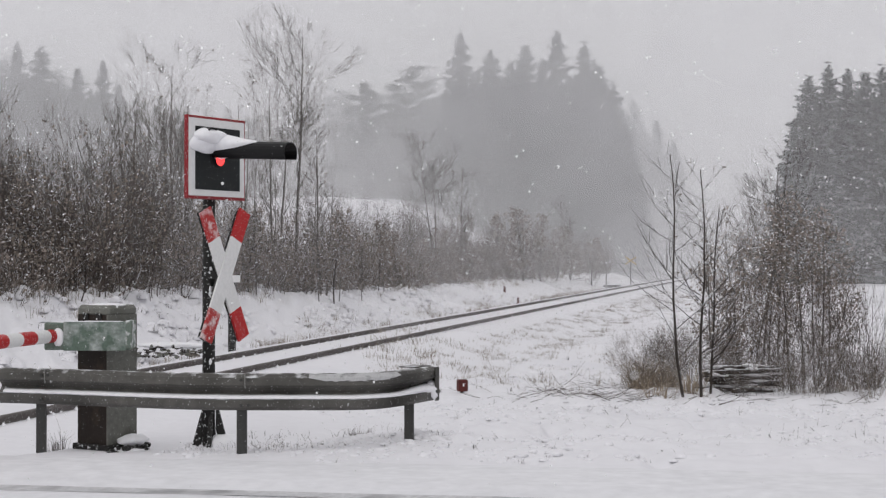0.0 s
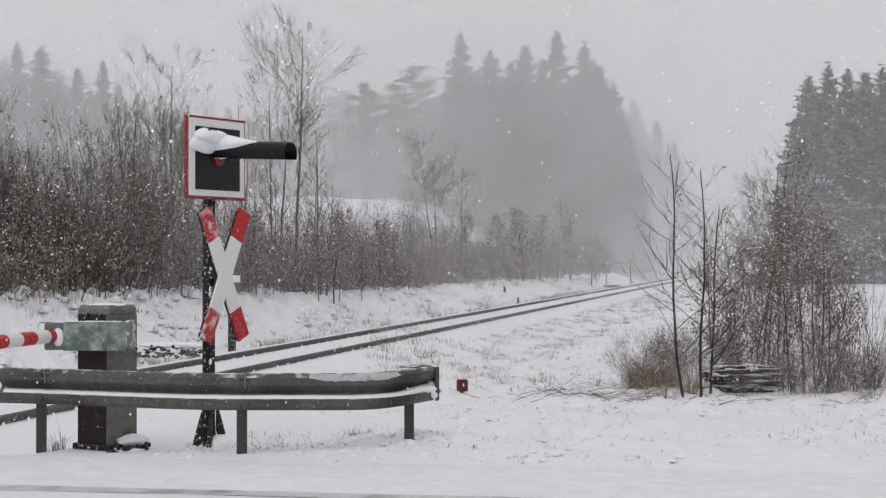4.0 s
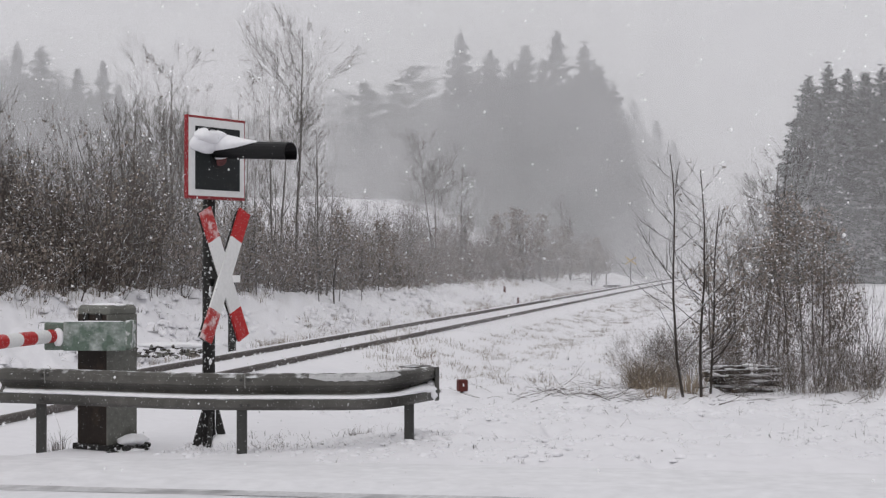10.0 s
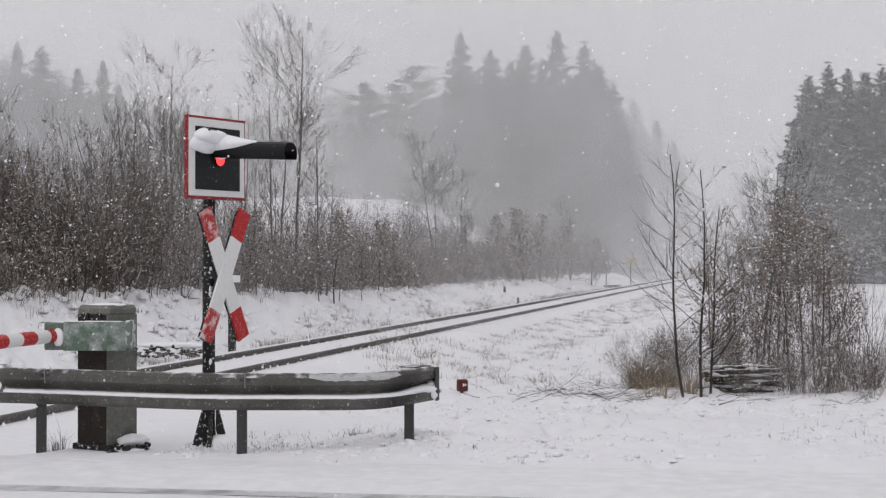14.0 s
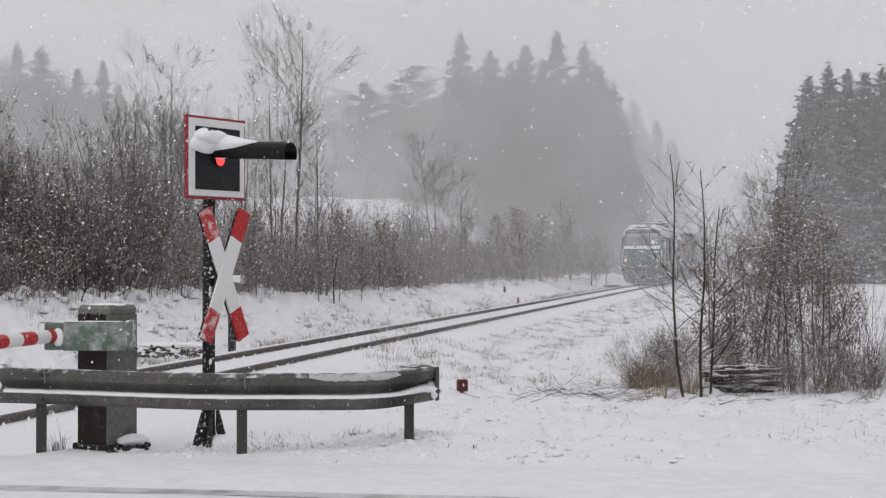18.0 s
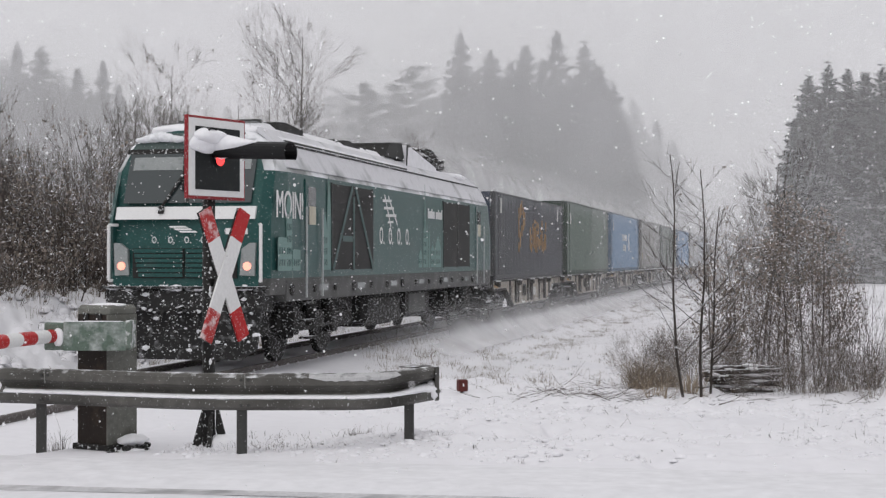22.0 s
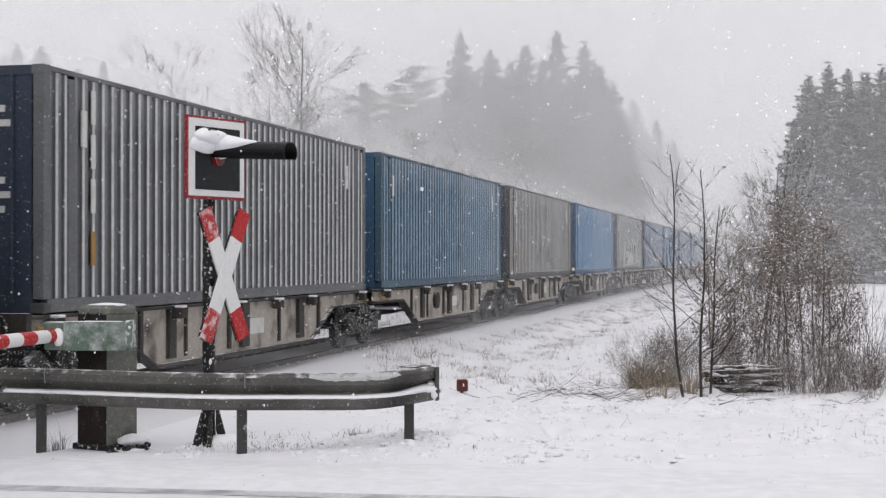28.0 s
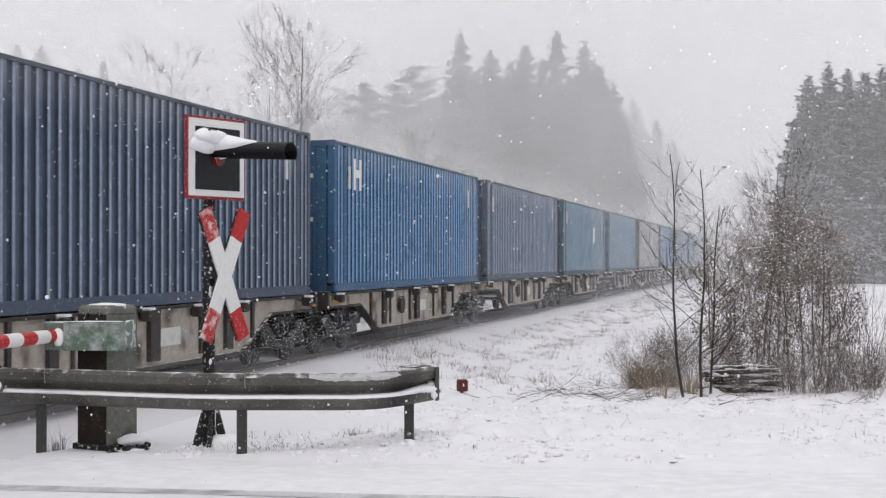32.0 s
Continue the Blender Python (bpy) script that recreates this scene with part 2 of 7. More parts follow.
def ground_sheet():
    az = [radians(a) for a in np.concatenate([np.linspace(-180, -24, 40)[:-1], np.linspace(-24, 24, 330), np.linspace(24, 180, 40)[1:-1]])]
    rad = [0.0]
    r = 2.0
    while r < 4000:
        rad.append(r)
        r *= 1.0055 if 11.5 < r < 19 else 1.011 if 9 < r < 22 else 1.0075 if r < 46 else 1.016 if r < 130 else 1.12
        if r < 9:
            r *= 1.12
    v, f = [(0.0, 0.0, ground_z(0, 0, False))], []
    n = len(az)
    for r in rad[1:]:
        for a in az:
            x, y = r * math.sin(a), r * math.cos(a)
            v.append((x, y, ground_z(x, y)))
    for j in range(n):
        f.append((0, 1 + (j + 1) % n, 1 + j))
    for i in range(len(rad) - 2):
        for j in range(n):
            a, b = 1 + i * n + j, 1 + i * n + (j + 1) % n
            f.append((a, b, b + n, a + n))
    me = bpy.data.meshes.new("ground")
    me.from_pydata(v, [], f)
    ob = mesh_part("ground", me, SNOW, smooth=True)
    return tagged(ob, "snow-covered ground with banks and a wide field", "ground", kind="structure")


ground_sheet()


def strip(name, mat, line, lats, zs, label, category):
    """A sheet along a line of (x, y) points: at each, offsets across it and their heights."""
    h = Heap()
    pts = [Vector(p) for p in line]
    rows = []
    for i, p in enumerate(pts):
        d = (pts[min(i + 1, len(pts) - 1)] - pts[max(i - 1, 0)]).normalized()
        nrm = Vector((-d.y, d.x))
        rows.append(len(h.v))
        for k, (o, z) in enumerate(zip(lats, zs)):
            q = p + nrm * o
            h.v.append((q.x, q.y, z + 0.006 * noise.noise(Vector((q.x * 2.5, q.y * 2.5, k)))))
    m = len(lats)
    for a, b in zip(rows, rows[1:]):
        for k in range(m - 1):
            h.f.append((a + k, b + k, b + k + 1, a + k + 1))
            h.mi.append(0)
    ob = mesh_part(name, h.mesh(name), mat, smooth=True)
    return tagged(ob, label, category, kind="structure")


# road: packed snow with ruts, running past the camera towards the crossing
ROAD = [(x, road_edge(x) - 3.2) for x in np.linspace(-30, 40, 141)]
strip("road", ROAD_SNOW, ROAD, (-3.2, -2.3, -2.1, -1.9, -1.7, 0, 1.26, 1.46, 1.7, 1.9, 2.1, 3.2),
      (0.21, 0.22, 0.195, 0.195, 0.22, 0.225, 0.222, 0.202, 0.198, 0.204, 0.225, 0.212), "country road under packed, rutted snow", "road")
strip("tyre_track", SLUSH, ROAD, (1.5, 1.57, 1.64, 1.7), (0.2045, 0.2065, 0.2065, 0.2085), "grey slush pressed in a tyre rut", "tyre track")

# track bed: snow between and beside the rails
BED = [(*on_track(0, s).xy,) for s in np.concatenate([np.linspace(-30, 120, 301), np.linspace(125, 700, 60)])]
strip("track_bed", SNOW, BED, BED_LAT[::-1], BED_Z[::-1], "railway track bed buried in snow", "track bed")


def rail(lat, near):
    prof = [(-0.065, -0.17), (0.065, -0.17), (0.065, -0.155), (0.012, -0.13), (0.012, -0.045), (0.036, -0.03), (0.036, -0.003), (0.028, 0.0),
            (-0.028, 0.0), (-0.036, -0.003), (-0.036, -0.03), (-0.012, -0.045), (-0.012, -0.13), (-0.065, -0.155)]
    ob = empty("rail", TRK)
    bm = bmesh.new()
    prism(bm, [(lat + a, b) for a, b in prof], -30, 700)
    part("steel_profile", bm, RUST, ob)
    # clips and the snow that sits on them
    h, rng = Heap(), random.Random(int(near) + 4)
    s = -28.0
    while s < 130:
        for side in (-1, 1):
            h.blob((lat + side * 0.085, s + rng.uniform(-0.03, 0.03), -0.098), rng.uniform(0.024, 0.046), rng)
        s += 0.6
    mesh_part("snowy_clips", h.mesh("snowy_clips"), SNOW_CAP, ob, "snow lumps on the rail clips")
    return tagged(ob, "rust-brown steel rail standing out of the snow", "rail", "rails", "structure")


rail(0.7525, True)
rail(-0.7525, False)


# ---- veils of fine falling snow, which dim the distance ----
def veil_material(name, density, scale, drift=1.0):
    m = bpy.data.materials.new(name)
    m.use_nodes = True
    t = m.node_tree
    t.nodes.remove(t.nodes["Principled BSDF"])
    clear = t.nodes.new("ShaderNodeBsdfTransparent")
    front, back = t.nodes.new("ShaderNodeBsdfDiffuse"), t.nodes.new("ShaderNodeBsdfTranslucent")
    for x in (front, back):
        x.inputs["Color"].default_value = (0.97, 0.97, 0.98, 1)
    both, veil = t.nodes.new("ShaderNodeMixShader"), t.nodes.new("ShaderNodeMixShader")
    t.links.new(front.outputs[0], both.inputs[1])
    t.links.new(back.outputs[0], both.inputs[2])
    co, n, r = t.nodes.new("ShaderNodeTexCoord"), t.nodes.new("ShaderNodeTexNoise"), t.nodes.new("ShaderNodeMapRange")
    n.inputs["Scale"].default_value, n.inputs["Detail"].default_value = scale, 3.0
    t.links.new(co.outputs["Object"], n.inputs["Vector"])
    t.links.new(n.outputs[0], r.inputs[0])
    r.inputs[1].default_value, r.inputs[2].default_value = 0.3, 0.7
    r.inputs[3].default_value, r.inputs[4].default_value = density * 0.75, density * 1.25
    # thicker where the drift hugs the ground
    sep, low, mul = t.nodes.new("ShaderNodeSeparateXYZ"), t.nodes.new("ShaderNodeMapRange"), t.nodes.new("ShaderNodeMath")
    t.links.new(co.outputs["Object"], sep.inputs[0])
    t.links.new(sep.outputs[2], low.inputs[0])
    low.inputs[1].default_value, low.inputs[2].default_value = 1.0, 11.0
    low.inputs[3].default_value, low.inputs[4].default_value = drift, 1.0
    mul.operation = "MULTIPLY"
    t.links.new(r.outputs[0], mul.inputs[0])
    t.links.new(low.outputs[0], mul.inputs[1])
    t.links.new(mul.outputs[0], veil.inputs[0])
    t.links.new(clear.outputs[0], veil.inputs[1])
    t.links.new(both.outputs[0], veil.inputs[2])
    t.links.new(veil.outputs[0], t.nodes["Material Output"].inputs["Surface"])
    return m


VEILS = [(40, 0.07), (66, 0.13), (96, 0.14), (142, 0.385), (163, 0.48)]


def snow_veil(dist, density, k):
    h = Heap()
    w, top, nx, nz = dist * 1.3 + 20, 22 + dist * 0.35, 40, 8
    for i in range(nz + 1):
        for j in range(nx + 1):
            x, z = -w + 2 * w * j / nx, -1.5 + (top + 1.5) * i / nz
            h.v.append((x, dist + 0.05 * x + 2.2 * noise.noise(Vector((x * 0.05, z * 0.07, k * 5.0))), z))
    for i in range(nz):
        for j in range(nx):
            a = i * (nx + 1) + j
            h.f.append((a, a + 1, a + nx + 2, a + nx + 1))
            h.mi.append(0)
    ob = mesh_part("snow_haze", h.mesh("snow_haze"), veil_material("fine_snow_haze", density, 0.09, 1.35 if dist > 90 else 1.0), smooth=True)
    tagged(ob, "thin white veil of fine drifting snow", "snow haze", "haze in the air", "stuff")


for k, (dist, density) in enumerate(VEILS):
    snow_veil(dist, density, k)


# ---- trees and shrubs ----
def bough(h, rng, p, d, length, r, depth, up=0.25, sides=4, kids=(3, 5), spread=0.75, leaf=None, tips=None, shrink=0.62, r_end=0.35, rmin=0.003, lsize=0.032, wild=0.13):
    """A limb that bends on its way and splits into thinner ones."""
    n = 1 if depth == 0 else 4 if depth == 1 else 5
    pts, radii = [p.copy()], [r]
    for i in range(n):
        d = (d + Vector((rng.gauss(0, wild), rng.gauss(0, wild), rng.gauss(0, wild * 0.6) + up * 0.25))).normalized()
        p = p + d * (length / n)
        pts.append(p.copy())
        radii.append(r * (1 - (1 - r_end) * (i + 1) / n))
    h.tube(pts, radii, sides if depth > 0 else 3)
    if depth == 0:
        if tips is not None:
            tips.append(p)
        if leaf:
            # withered leaves along the twig, some of them carrying snow
            for k in range(int(leaf) + (rng.random() < leaf % 1)):
                c = pts[0].lerp(p, rng.random()) + Vector((rng.gauss(0, 0.05), rng.gauss(0, 0.05), rng.gauss(0, 0.05)))
                s = lsize * rng.uniform(0.55, 1.4)
                a, b = Vector((rng.gauss(0, 1), rng.gauss(0, 1), rng.gauss(0, 0.6))).normalized() * s, Vector((rng.gauss(0, 1), rng.gauss(0, 1), rng.gauss(0, 1))).normalized() * s
                snowy = rng.random() < 0.085
                if snowy:
                    a, b = a * 0.65, b * 0.65
                h.face((c - a, c + b, c + a, c - b), 2 if snowy else 1)
        return
    for k in range(rng.randint(*kids)):
        i = rng.randint(max(1, n // 3), n)
        if k == 0:
            i = n
        base = pts[i]
        axis = (pts[i] - pts[i - 1]).normalized()
        side = axis.orthogonal().normalized()
        side.rotate(Matrix.Rotation(rng.uniform(0, 6.283), 3, axis))
        w = spread * rng.uniform(0.45, 1.15) * (0.4 if k == 0 else 1)
        nd = (axis + side * w + Vector((0, 0, up * 0.5))).normalized()
        bough(h, rng, base, nd, length * shrink * rng.uniform(0.75, 1.2), max(rmin, radii[i] * 0.66), depth - 1, up, sides, kids, spread, leaf, tips, shrink, r_end, rmin, lsize, wild)


def tree_thing(name, m, label, category, trunk, crown, bark, crown_mats, group=""):
    ob = empty(name, m)
    if trunk is not None:
        mesh_part("trunk", trunk, bark, ob)
    mesh_part("crown", crown, crown_mats, ob)
    return tagged(ob, label, category, group)


def bare_tree(name, m, label, height, seed, r=0.06, depth=4, limbs=9, first=0.3, spread=0.8, up=0.35, bark=None, leaf=None, lean=(0, 0), stems=1, reach=0.36, rmin=0.003, lsize=0.03, twigs=(3, 5), wild=0.13, rise=0.75, bend=0.05, fork=0.6, limb_r=0.42, fan=0.1, oval=False):
    rng = random.Random(seed)
    tr, cr = Heap(), Heap()
    for st in range(stems):
        n = 9
        p, d = Vector((rng.gauss(0, 0.12) * (stems > 1), rng.gauss(0, 0.12) * (stems > 1), -0.25)), Vector((lean[0] + (rng.gauss(0, 0.3 * fan) + fan * (2 * st / (stems - 1) - 1) if stems > 1 else 0.0), lean[1], 1)).normalized()
        hh = height * (1 if st == 0 else rng.uniform(0.65, 0.9))
        pts, radii = [p.copy()], [r]
        for i in range(n):
            d = (d + Vector((rng.gauss(0, bend), rng.gauss(0, bend), 0.06))).normalized()
            p = p + d * (hh / n)
            pts.append(p.copy())
            radii.append(r * (1 - 0.9 * (i + 1) / n) + 0.004)
        tr.tube(pts, radii, 6)
        for k in range(limbs):
            f = first + (0.97 - first) * (k + rng.random() * 0.8) / limbs
            i = min(n - 1, int(f * n))
            q = pts[i].lerp(pts[i + 1], f * n - i)
            a = rng.uniform(0, 6.283)
            nd = Vector((math.cos(a) * spread, math.sin(a) * spread, rise)).normalized()
            ln = hh * reach * (0.18 + 0.95 * math.sin(3.14 * min(1.0, 0.25 + 0.7 * (f - first) / (1 - first))) if oval else 1.15 - 0.75 * (f - first) / (1 - first)) * rng.uniform(0.75, 1.15)
            bough(cr, rng, q, nd, ln * 0.62, max(rmin * 1.5, radii[i] * limb_r), depth - 2, up, 4, twigs, fork, leaf, None, 0.62, 0.4, rmin, lsize, wild)
    return tree_thing(name, m, label, "tree", tr.mesh("trunk"), cr.mesh("crown"), bark or BARK, (bark or BARK, LEAF_BROWN, SNOW_CAP))


def shrub_mesh(seed, height, width, stems, leaf=0.5, depth=2, thick=(0.008, 0.018), rmin=0.0045, lsize=0.026, kids=(4, 6), up=0.45, spread=0.55, splay=0.18, wild=0.13):
    rng, h = random.Random(seed), Heap()
    for k in range(stems):
        a, q = rng.uniform(0, 6.283), rng.random() ** 0.5 * width * 0.5
        p = Vector((math.cos(a) * q, math.sin(a) * q, -0.15))
        d = Vector((math.cos(a) * splay + rng.gauss(0, 0.12), math.sin(a) * splay + rng.gauss(0, 0.12), 1)).normalized()
        bough(h, rng, p, d, height * rng.uniform(0.45, 0.72), rng.uniform(*thick), depth, up, 3, kids, spread, leaf, None, 0.55, 0.4, rmin, lsize, wild)
    return h.mesh("crown")


def spruce_mesh(seed, height, width):
    """Drooping boughs in loose tiers, hung with ragged curtains of needles."""
    rng, h = random.Random(seed), Heap()
    z = height * 0.05
    while z < height * 0.975:
        f = z / height
        reach = width * (1 - f) ** 0.88 * rng.uniform(0.8, 1.15) + 0.1
        n = int(5 * (1 - f) + 7)
        a0 = rng.uniform(0, 6.283)
        for k in range(n):
            a = a0 + 6.283 * k / n + rng.gauss(0, 0.25)
            lobe = 1 + 0.28 * noise.noise(Vector((math.cos(a) * 1.3, math.sin(a) * 1.3, z * 0.3 + seed)))
            ln = reach * lobe * rng.uniform(0.45, 1.2)
            rise = 0.5 * f * f - 0.22 * (1 - f) + rng.gauss(0, 0.14)
            out, side = Vector((math.cos(a), math.sin(a), 0)), Vector((-math.sin(a), math.cos(a), 0))
            p0 = Vector((0, 0, z + rng.gauss(0, 0.45) * min(1.0, 0.45 + 2.5 * (1 - f))))

            def axis(t):
                return p0 + out * (ln * t) + Vector((0, 0, ln * (rise * t - 0.25 * t * t + 0.16 * t ** 4)))
            m = max(3, int(ln / 0.62))
            # boughs that carry a load of snow
            mi = 1 if noise.noise(Vector((math.cos(a) * 2.2, math.sin(a) * 2.2, z * 0.8 + 7 * seed))) > 0.13 + rng.uniform(-0.15, 0.15) else 0
            for i in range(m):
                t0, t1 = i / m, (i + 1) / m
                c0, c1 = axis(t0), axis(t1)
                drop = (0.35 + 0.30 * ln * (1 - t0) * 0.5) * rng.uniform(0.6, 1.3) * min(1.0, 0.2 + 1.9 * (1 - f))
                low = c0.lerp(c1, rng.uniform(0.2, 0.9)) + Vector((0, 0, -drop)) + side * rng.gauss(0, 0.2)
                h.face((c0, c1, low), mi if t0 > 0.3 else 0)
                for sgn in (-1, 1):
                    w = (0.25 + 0.28 * ln * (1 - t0) * 0.6) * rng.uniform(0.6, 1.3) * min(1.0, 0.2 + 2.0 * (1 - f))
                    tip = c1 + side * (sgn * w) + out * rng.uniform(0, 0.25) + Vector((0, 0, -w * rng.uniform(0.25, 0.9)))
                    h.face((c0, c1, tip), mi if t0 > 0.3 else 0)
                    h.face((c0.lerp(c1, 0.5), tip, tip.lerp(c0, 0.5) + Vector((0, 0, -0.5 * drop))))
            e = axis(1.0)
            h.face((e - out * 0.35 + side * 0.08, e - out * 0.35 - side * 0.08, e + out * 0.2 + Vector((0, 0, 0.02))))
        z += (0.11 + 0.36 * (1 - f)) * rng.uniform(0.6, 1.4) * height / 20
    top = Vector((0, 0, height))
    for k in range(6):
        a = 1.047 * k
        o = Vector((math.cos(a), math.sin(a), 0))
        h.face((top, top + o * 0.06 - Vector((0, 0, 0.9)), top + o * 0.13 - Vector((0, 0, 0.7))))
    return h.mesh("crown")


def trunk_mesh(height, r, seed=0):
    h = Heap()
    rng = random.Random(seed)
    pts = [Vector((rng.gauss(0, 0.04) * i, rng.gauss(0, 0.04) * i, -0.4 + (height + 0.3) * i / 6)) for i in range(7)]
    h.tube(pts, [r * (1 - 0.93 * i / 6) for i in range(7)], 7)
    return h.mesh("trunk")


def pine_mesh(seed, height, width):
    """A bare lower stem, crooked limbs and flat clumps of needles high up."""
    rng, h = random.Random(seed), Heap()
    for k in range(16):
        f = 0.5 + 0.5 * (k + 0.6 * rng.random()) / 16
        a = 2.4 * k + rng.gauss(0, 0.5)
        ln = width * (1.0 if f < 0.9 else 0.6) * rng.uniform(0.45, 1.1)
        p0 = Vector((0, 0, height * f))
        p1 = p0 + Vector((math.cos(a) * ln, math.sin(a) * ln, ln * rng.uniform(0.1, 0.5)))
        h.tube([p0, p0.lerp(p1, 0.5) + Vector((0, 0, -0.1)), p1], [0.07, 0.05, 0.02], 4, 1)
        for c in range(3):
            q = p0.lerp(p1, 0.5 + 0.28 * c) + Vector((rng.gauss(0, 0.25), rng.gauss(0, 0.25), rng.gauss(0, 0.1)))
            for j in range(60):
                o = Vector((rng.gauss(0, 0.46), rng.gauss(0, 0.46), rng.gauss(0, 0.17)))
                e = Vector((rng.gauss(0, 1), rng.gauss(0, 1), rng.gauss(0, 0.6))).normalized() * rng.uniform(0.15, 0.36)
                s = e.orthogonal().normalized() * 0.1
                h.face((q + o - s, q + o + s, q + o + e))
    return h.mesh("crown")


def at(px, dist, z=None):
    """A place on the ground in the direction of a bearing (thousandths of the distance to the right)."""
    x = px / 1000 * dist
    return Vector((x, dist, ground_z(x, dist) if z is None else z))


def planted(v):
    return Matrix.Translation(v)


def copy_scaled(ob, v, turn, size):
    c = copy_thing(ob, Matrix.LocRotScale(v, Euler((0, 0, turn)), None))
    c.scale = (size, size, size)
    return c


# ---- woods: thicket on the bank, bare trees, far spruces and pines ----
def bear(px):
    return (px - 784) / 2.684


shrub_kinds = []
for k, (hh, ww, st, lf) in enumerate(((3.9, 2.2, 10, 1.7), (3.4, 2.4, 11, 2.8), (4.4, 2.0, 9, 0.7), (2.9, 2.2, 11, 3.0), (2.3, 2.0, 10, 3.0))):
    shrub_kinds.append(shrub_mesh(40 + k, hh, ww, st, lf, lsize=0.03, up=0.3 if k != 2 else 0.45, spread=0.85 if k != 2 else 0.55, wild=0.19 if k != 2 else 0.13))
SHRUB_LABELS = ("tall bare brown shrub dusted with snow", "dense brown shrub with withered leaves", "slender upright brushwood with snowy twigs",
                "low leafy thicket shrub flecked with snow", "small brown bush on the snowy bank")
shrub_kinds.append(shrub_mesh(77, 1.5, 1.9, 7, 1.8, 2, (0.006, 0.012), 0.0048, 0.038, (3, 5), 0.25, 0.8, 0.35))
SHRUB_LABELS = SHRUB_LABELS + ("low brown undergrowth on the snowy bank",)
firsts = {}


def shrub(kind, v, turn, size, group="thicket along the railway", name="shrub"):
    if kind not in firsts:
        ob = empty(name, Matrix.LocRotScale(v, Euler((0, 0, turn)), None))
        mesh_part("crown", shrub_kinds[kind], (TWIG, LEAF_BROWN, SNOW_CAP), ob)
        firsts[kind] = tagged(ob, SHRUB_LABELS[kind], "shrub", group)
        ob.scale = (size, size, size)
        return ob
    return copy_scaled(firsts[kind], v, turn, size)


rng = random.Random(11)
s = 10.0
while s < 205:
    for row in range(4 if s < 40 else 3 if s < 75 else 2):
        lat = -7.5 - 0.4 * step(30, 90, s) - 2.0 * row + rng.gauss(0, 0.5)
        p = on_track(lat, s + rng.uniform(-0.7, 0.7))
        tall = 1.06 - 0.14 * step(20, 50, s) + 0.16 * step(55, 85, s) + 0.16 * noise.noise(Vector((s * 0.13, lat * 0.2, 0)))
        kind = rng.choice((1, 3, 4) if row == 0 else (0, 1, 2, 0))
        shrub(kind, (p.x, p.y, ground_z(p.x, p.y) - 0.2), rng.uniform(0, 6.28), rng.uniform(0.78, 1.08) * tall)
    for k in range(3 if s < 60 else 1):
        p = on_track(-7.0 - 0.3 * (k % 3) - 0.35 * step(30, 90, s) + rng.gauss(0, 0.3), s + 0.4 * k + rng.uniform(-0.3, 0.3))
        shrub(5, (p.x, p.y, ground_z(p.x, p.y) - 0.3), rng.uniform(0, 6.28), rng.uniform(0.8, 1.3), name="undergrowth")
    s += 1.05 + 0.017 * s

for k, (px, dist) in enumerate(((585, 76), (612, 82), (640, 78), (665, 86), (690, 80), (715, 88), (742, 84), (768, 92), (795, 90), (600, 92), (655, 96), (705, 98), (755, 100), (570, 84))):
    p = at(bear(px), dist)
    shrub((0, 1, 2)[k % 3], (p.x, p.y, p.z - 0.2), 1.9 * k, 0.9 + 0.12 * (k % 4))

for k in range(7):
    p = at(bear(-15 + 25 * k), 36.5 + 1.3 * (k % 3))
    shrub((0, 1, 1)[k % 3], (p.x, p.y, p.z - 0.2), 2.1 * k, 0.93 + 0.08 * (k % 4))

# bare trees over the thicket
for px, dist, height, seed, r, stems, label in (
        (524, 55, 9.5, 5, 0.075, 1, "tall bare tree with upswept branches"),
        (488, 54, 7.4, 6, 0.06, 2, "bare tree with fine upswept branches"),
        (552, 54, 5.0, 9, 0.035, 1, "slim bare tree beside a taller one"),
        (306, 50, 7.7, 8, 0.06, 3, "bare tree with fine upswept branches"),
        (238, 39, 5.2, 12, 0.05, 1, "crooked bare tree with grey bark"),
        (769, 88, 8.6, 15, 0.055, 2, "pale bare tree behind the thicket"),
        (823, 86, 6.8, 19, 0.055, 2, "pale forked bare tree on the bank"),
        (425, 50, 6.6, 23, 0.05, 2, "bare young tree among the brushwood"),
        (575, 52, 6.0, 29, 0.045, 2, "bare young birch above the shrubs"),
        (1000, 118, 6.5, 41, 0.05, 2, "pale bare tree behind the thicket"),
        (38, 37, 3.9, 33, 0.03, 2, "bare slender saplings in the thicket"),
        (150, 41, 3.9, 37, 0.03, 2, "bare slender saplings in the thicket")):
    v = at(bear(px), dist)
    bare_tree("bare_tree", planted(v), label, height, seed, r, depth=5 if height > 7 else 4, stems=stems, bark=BARK_GREY, bend=0.022, leaf=0.1, lsize=0.035, limbs=20 if stems < 2 else 11, first=0.36, spread=0.86, rise=0.9, up=0.2, reach=0.3 if height > 7 else 0.26, rmin=0.00009 * dist, twigs=(3, 5), wild=0.11, fork=0.85, limb_r=0.42, fan=0.11 if stems > 2 else 0.07, oval=height > 7)

# a small tree that has kept its leaves
leafy = bare_tree("leafy_tree", planted(at(bear(590), 50)), "small dense tree with withered leaves above the brush", 3.4, 88, 0.03, depth=4, limbs=22, first=0.15, leaf=3.0, up=0.15, spread=0.8, rise=0.8, reach=0.3, rmin=0.005, lsize=0.034, twigs=(4, 6), wild=0.15, fork=0.9)

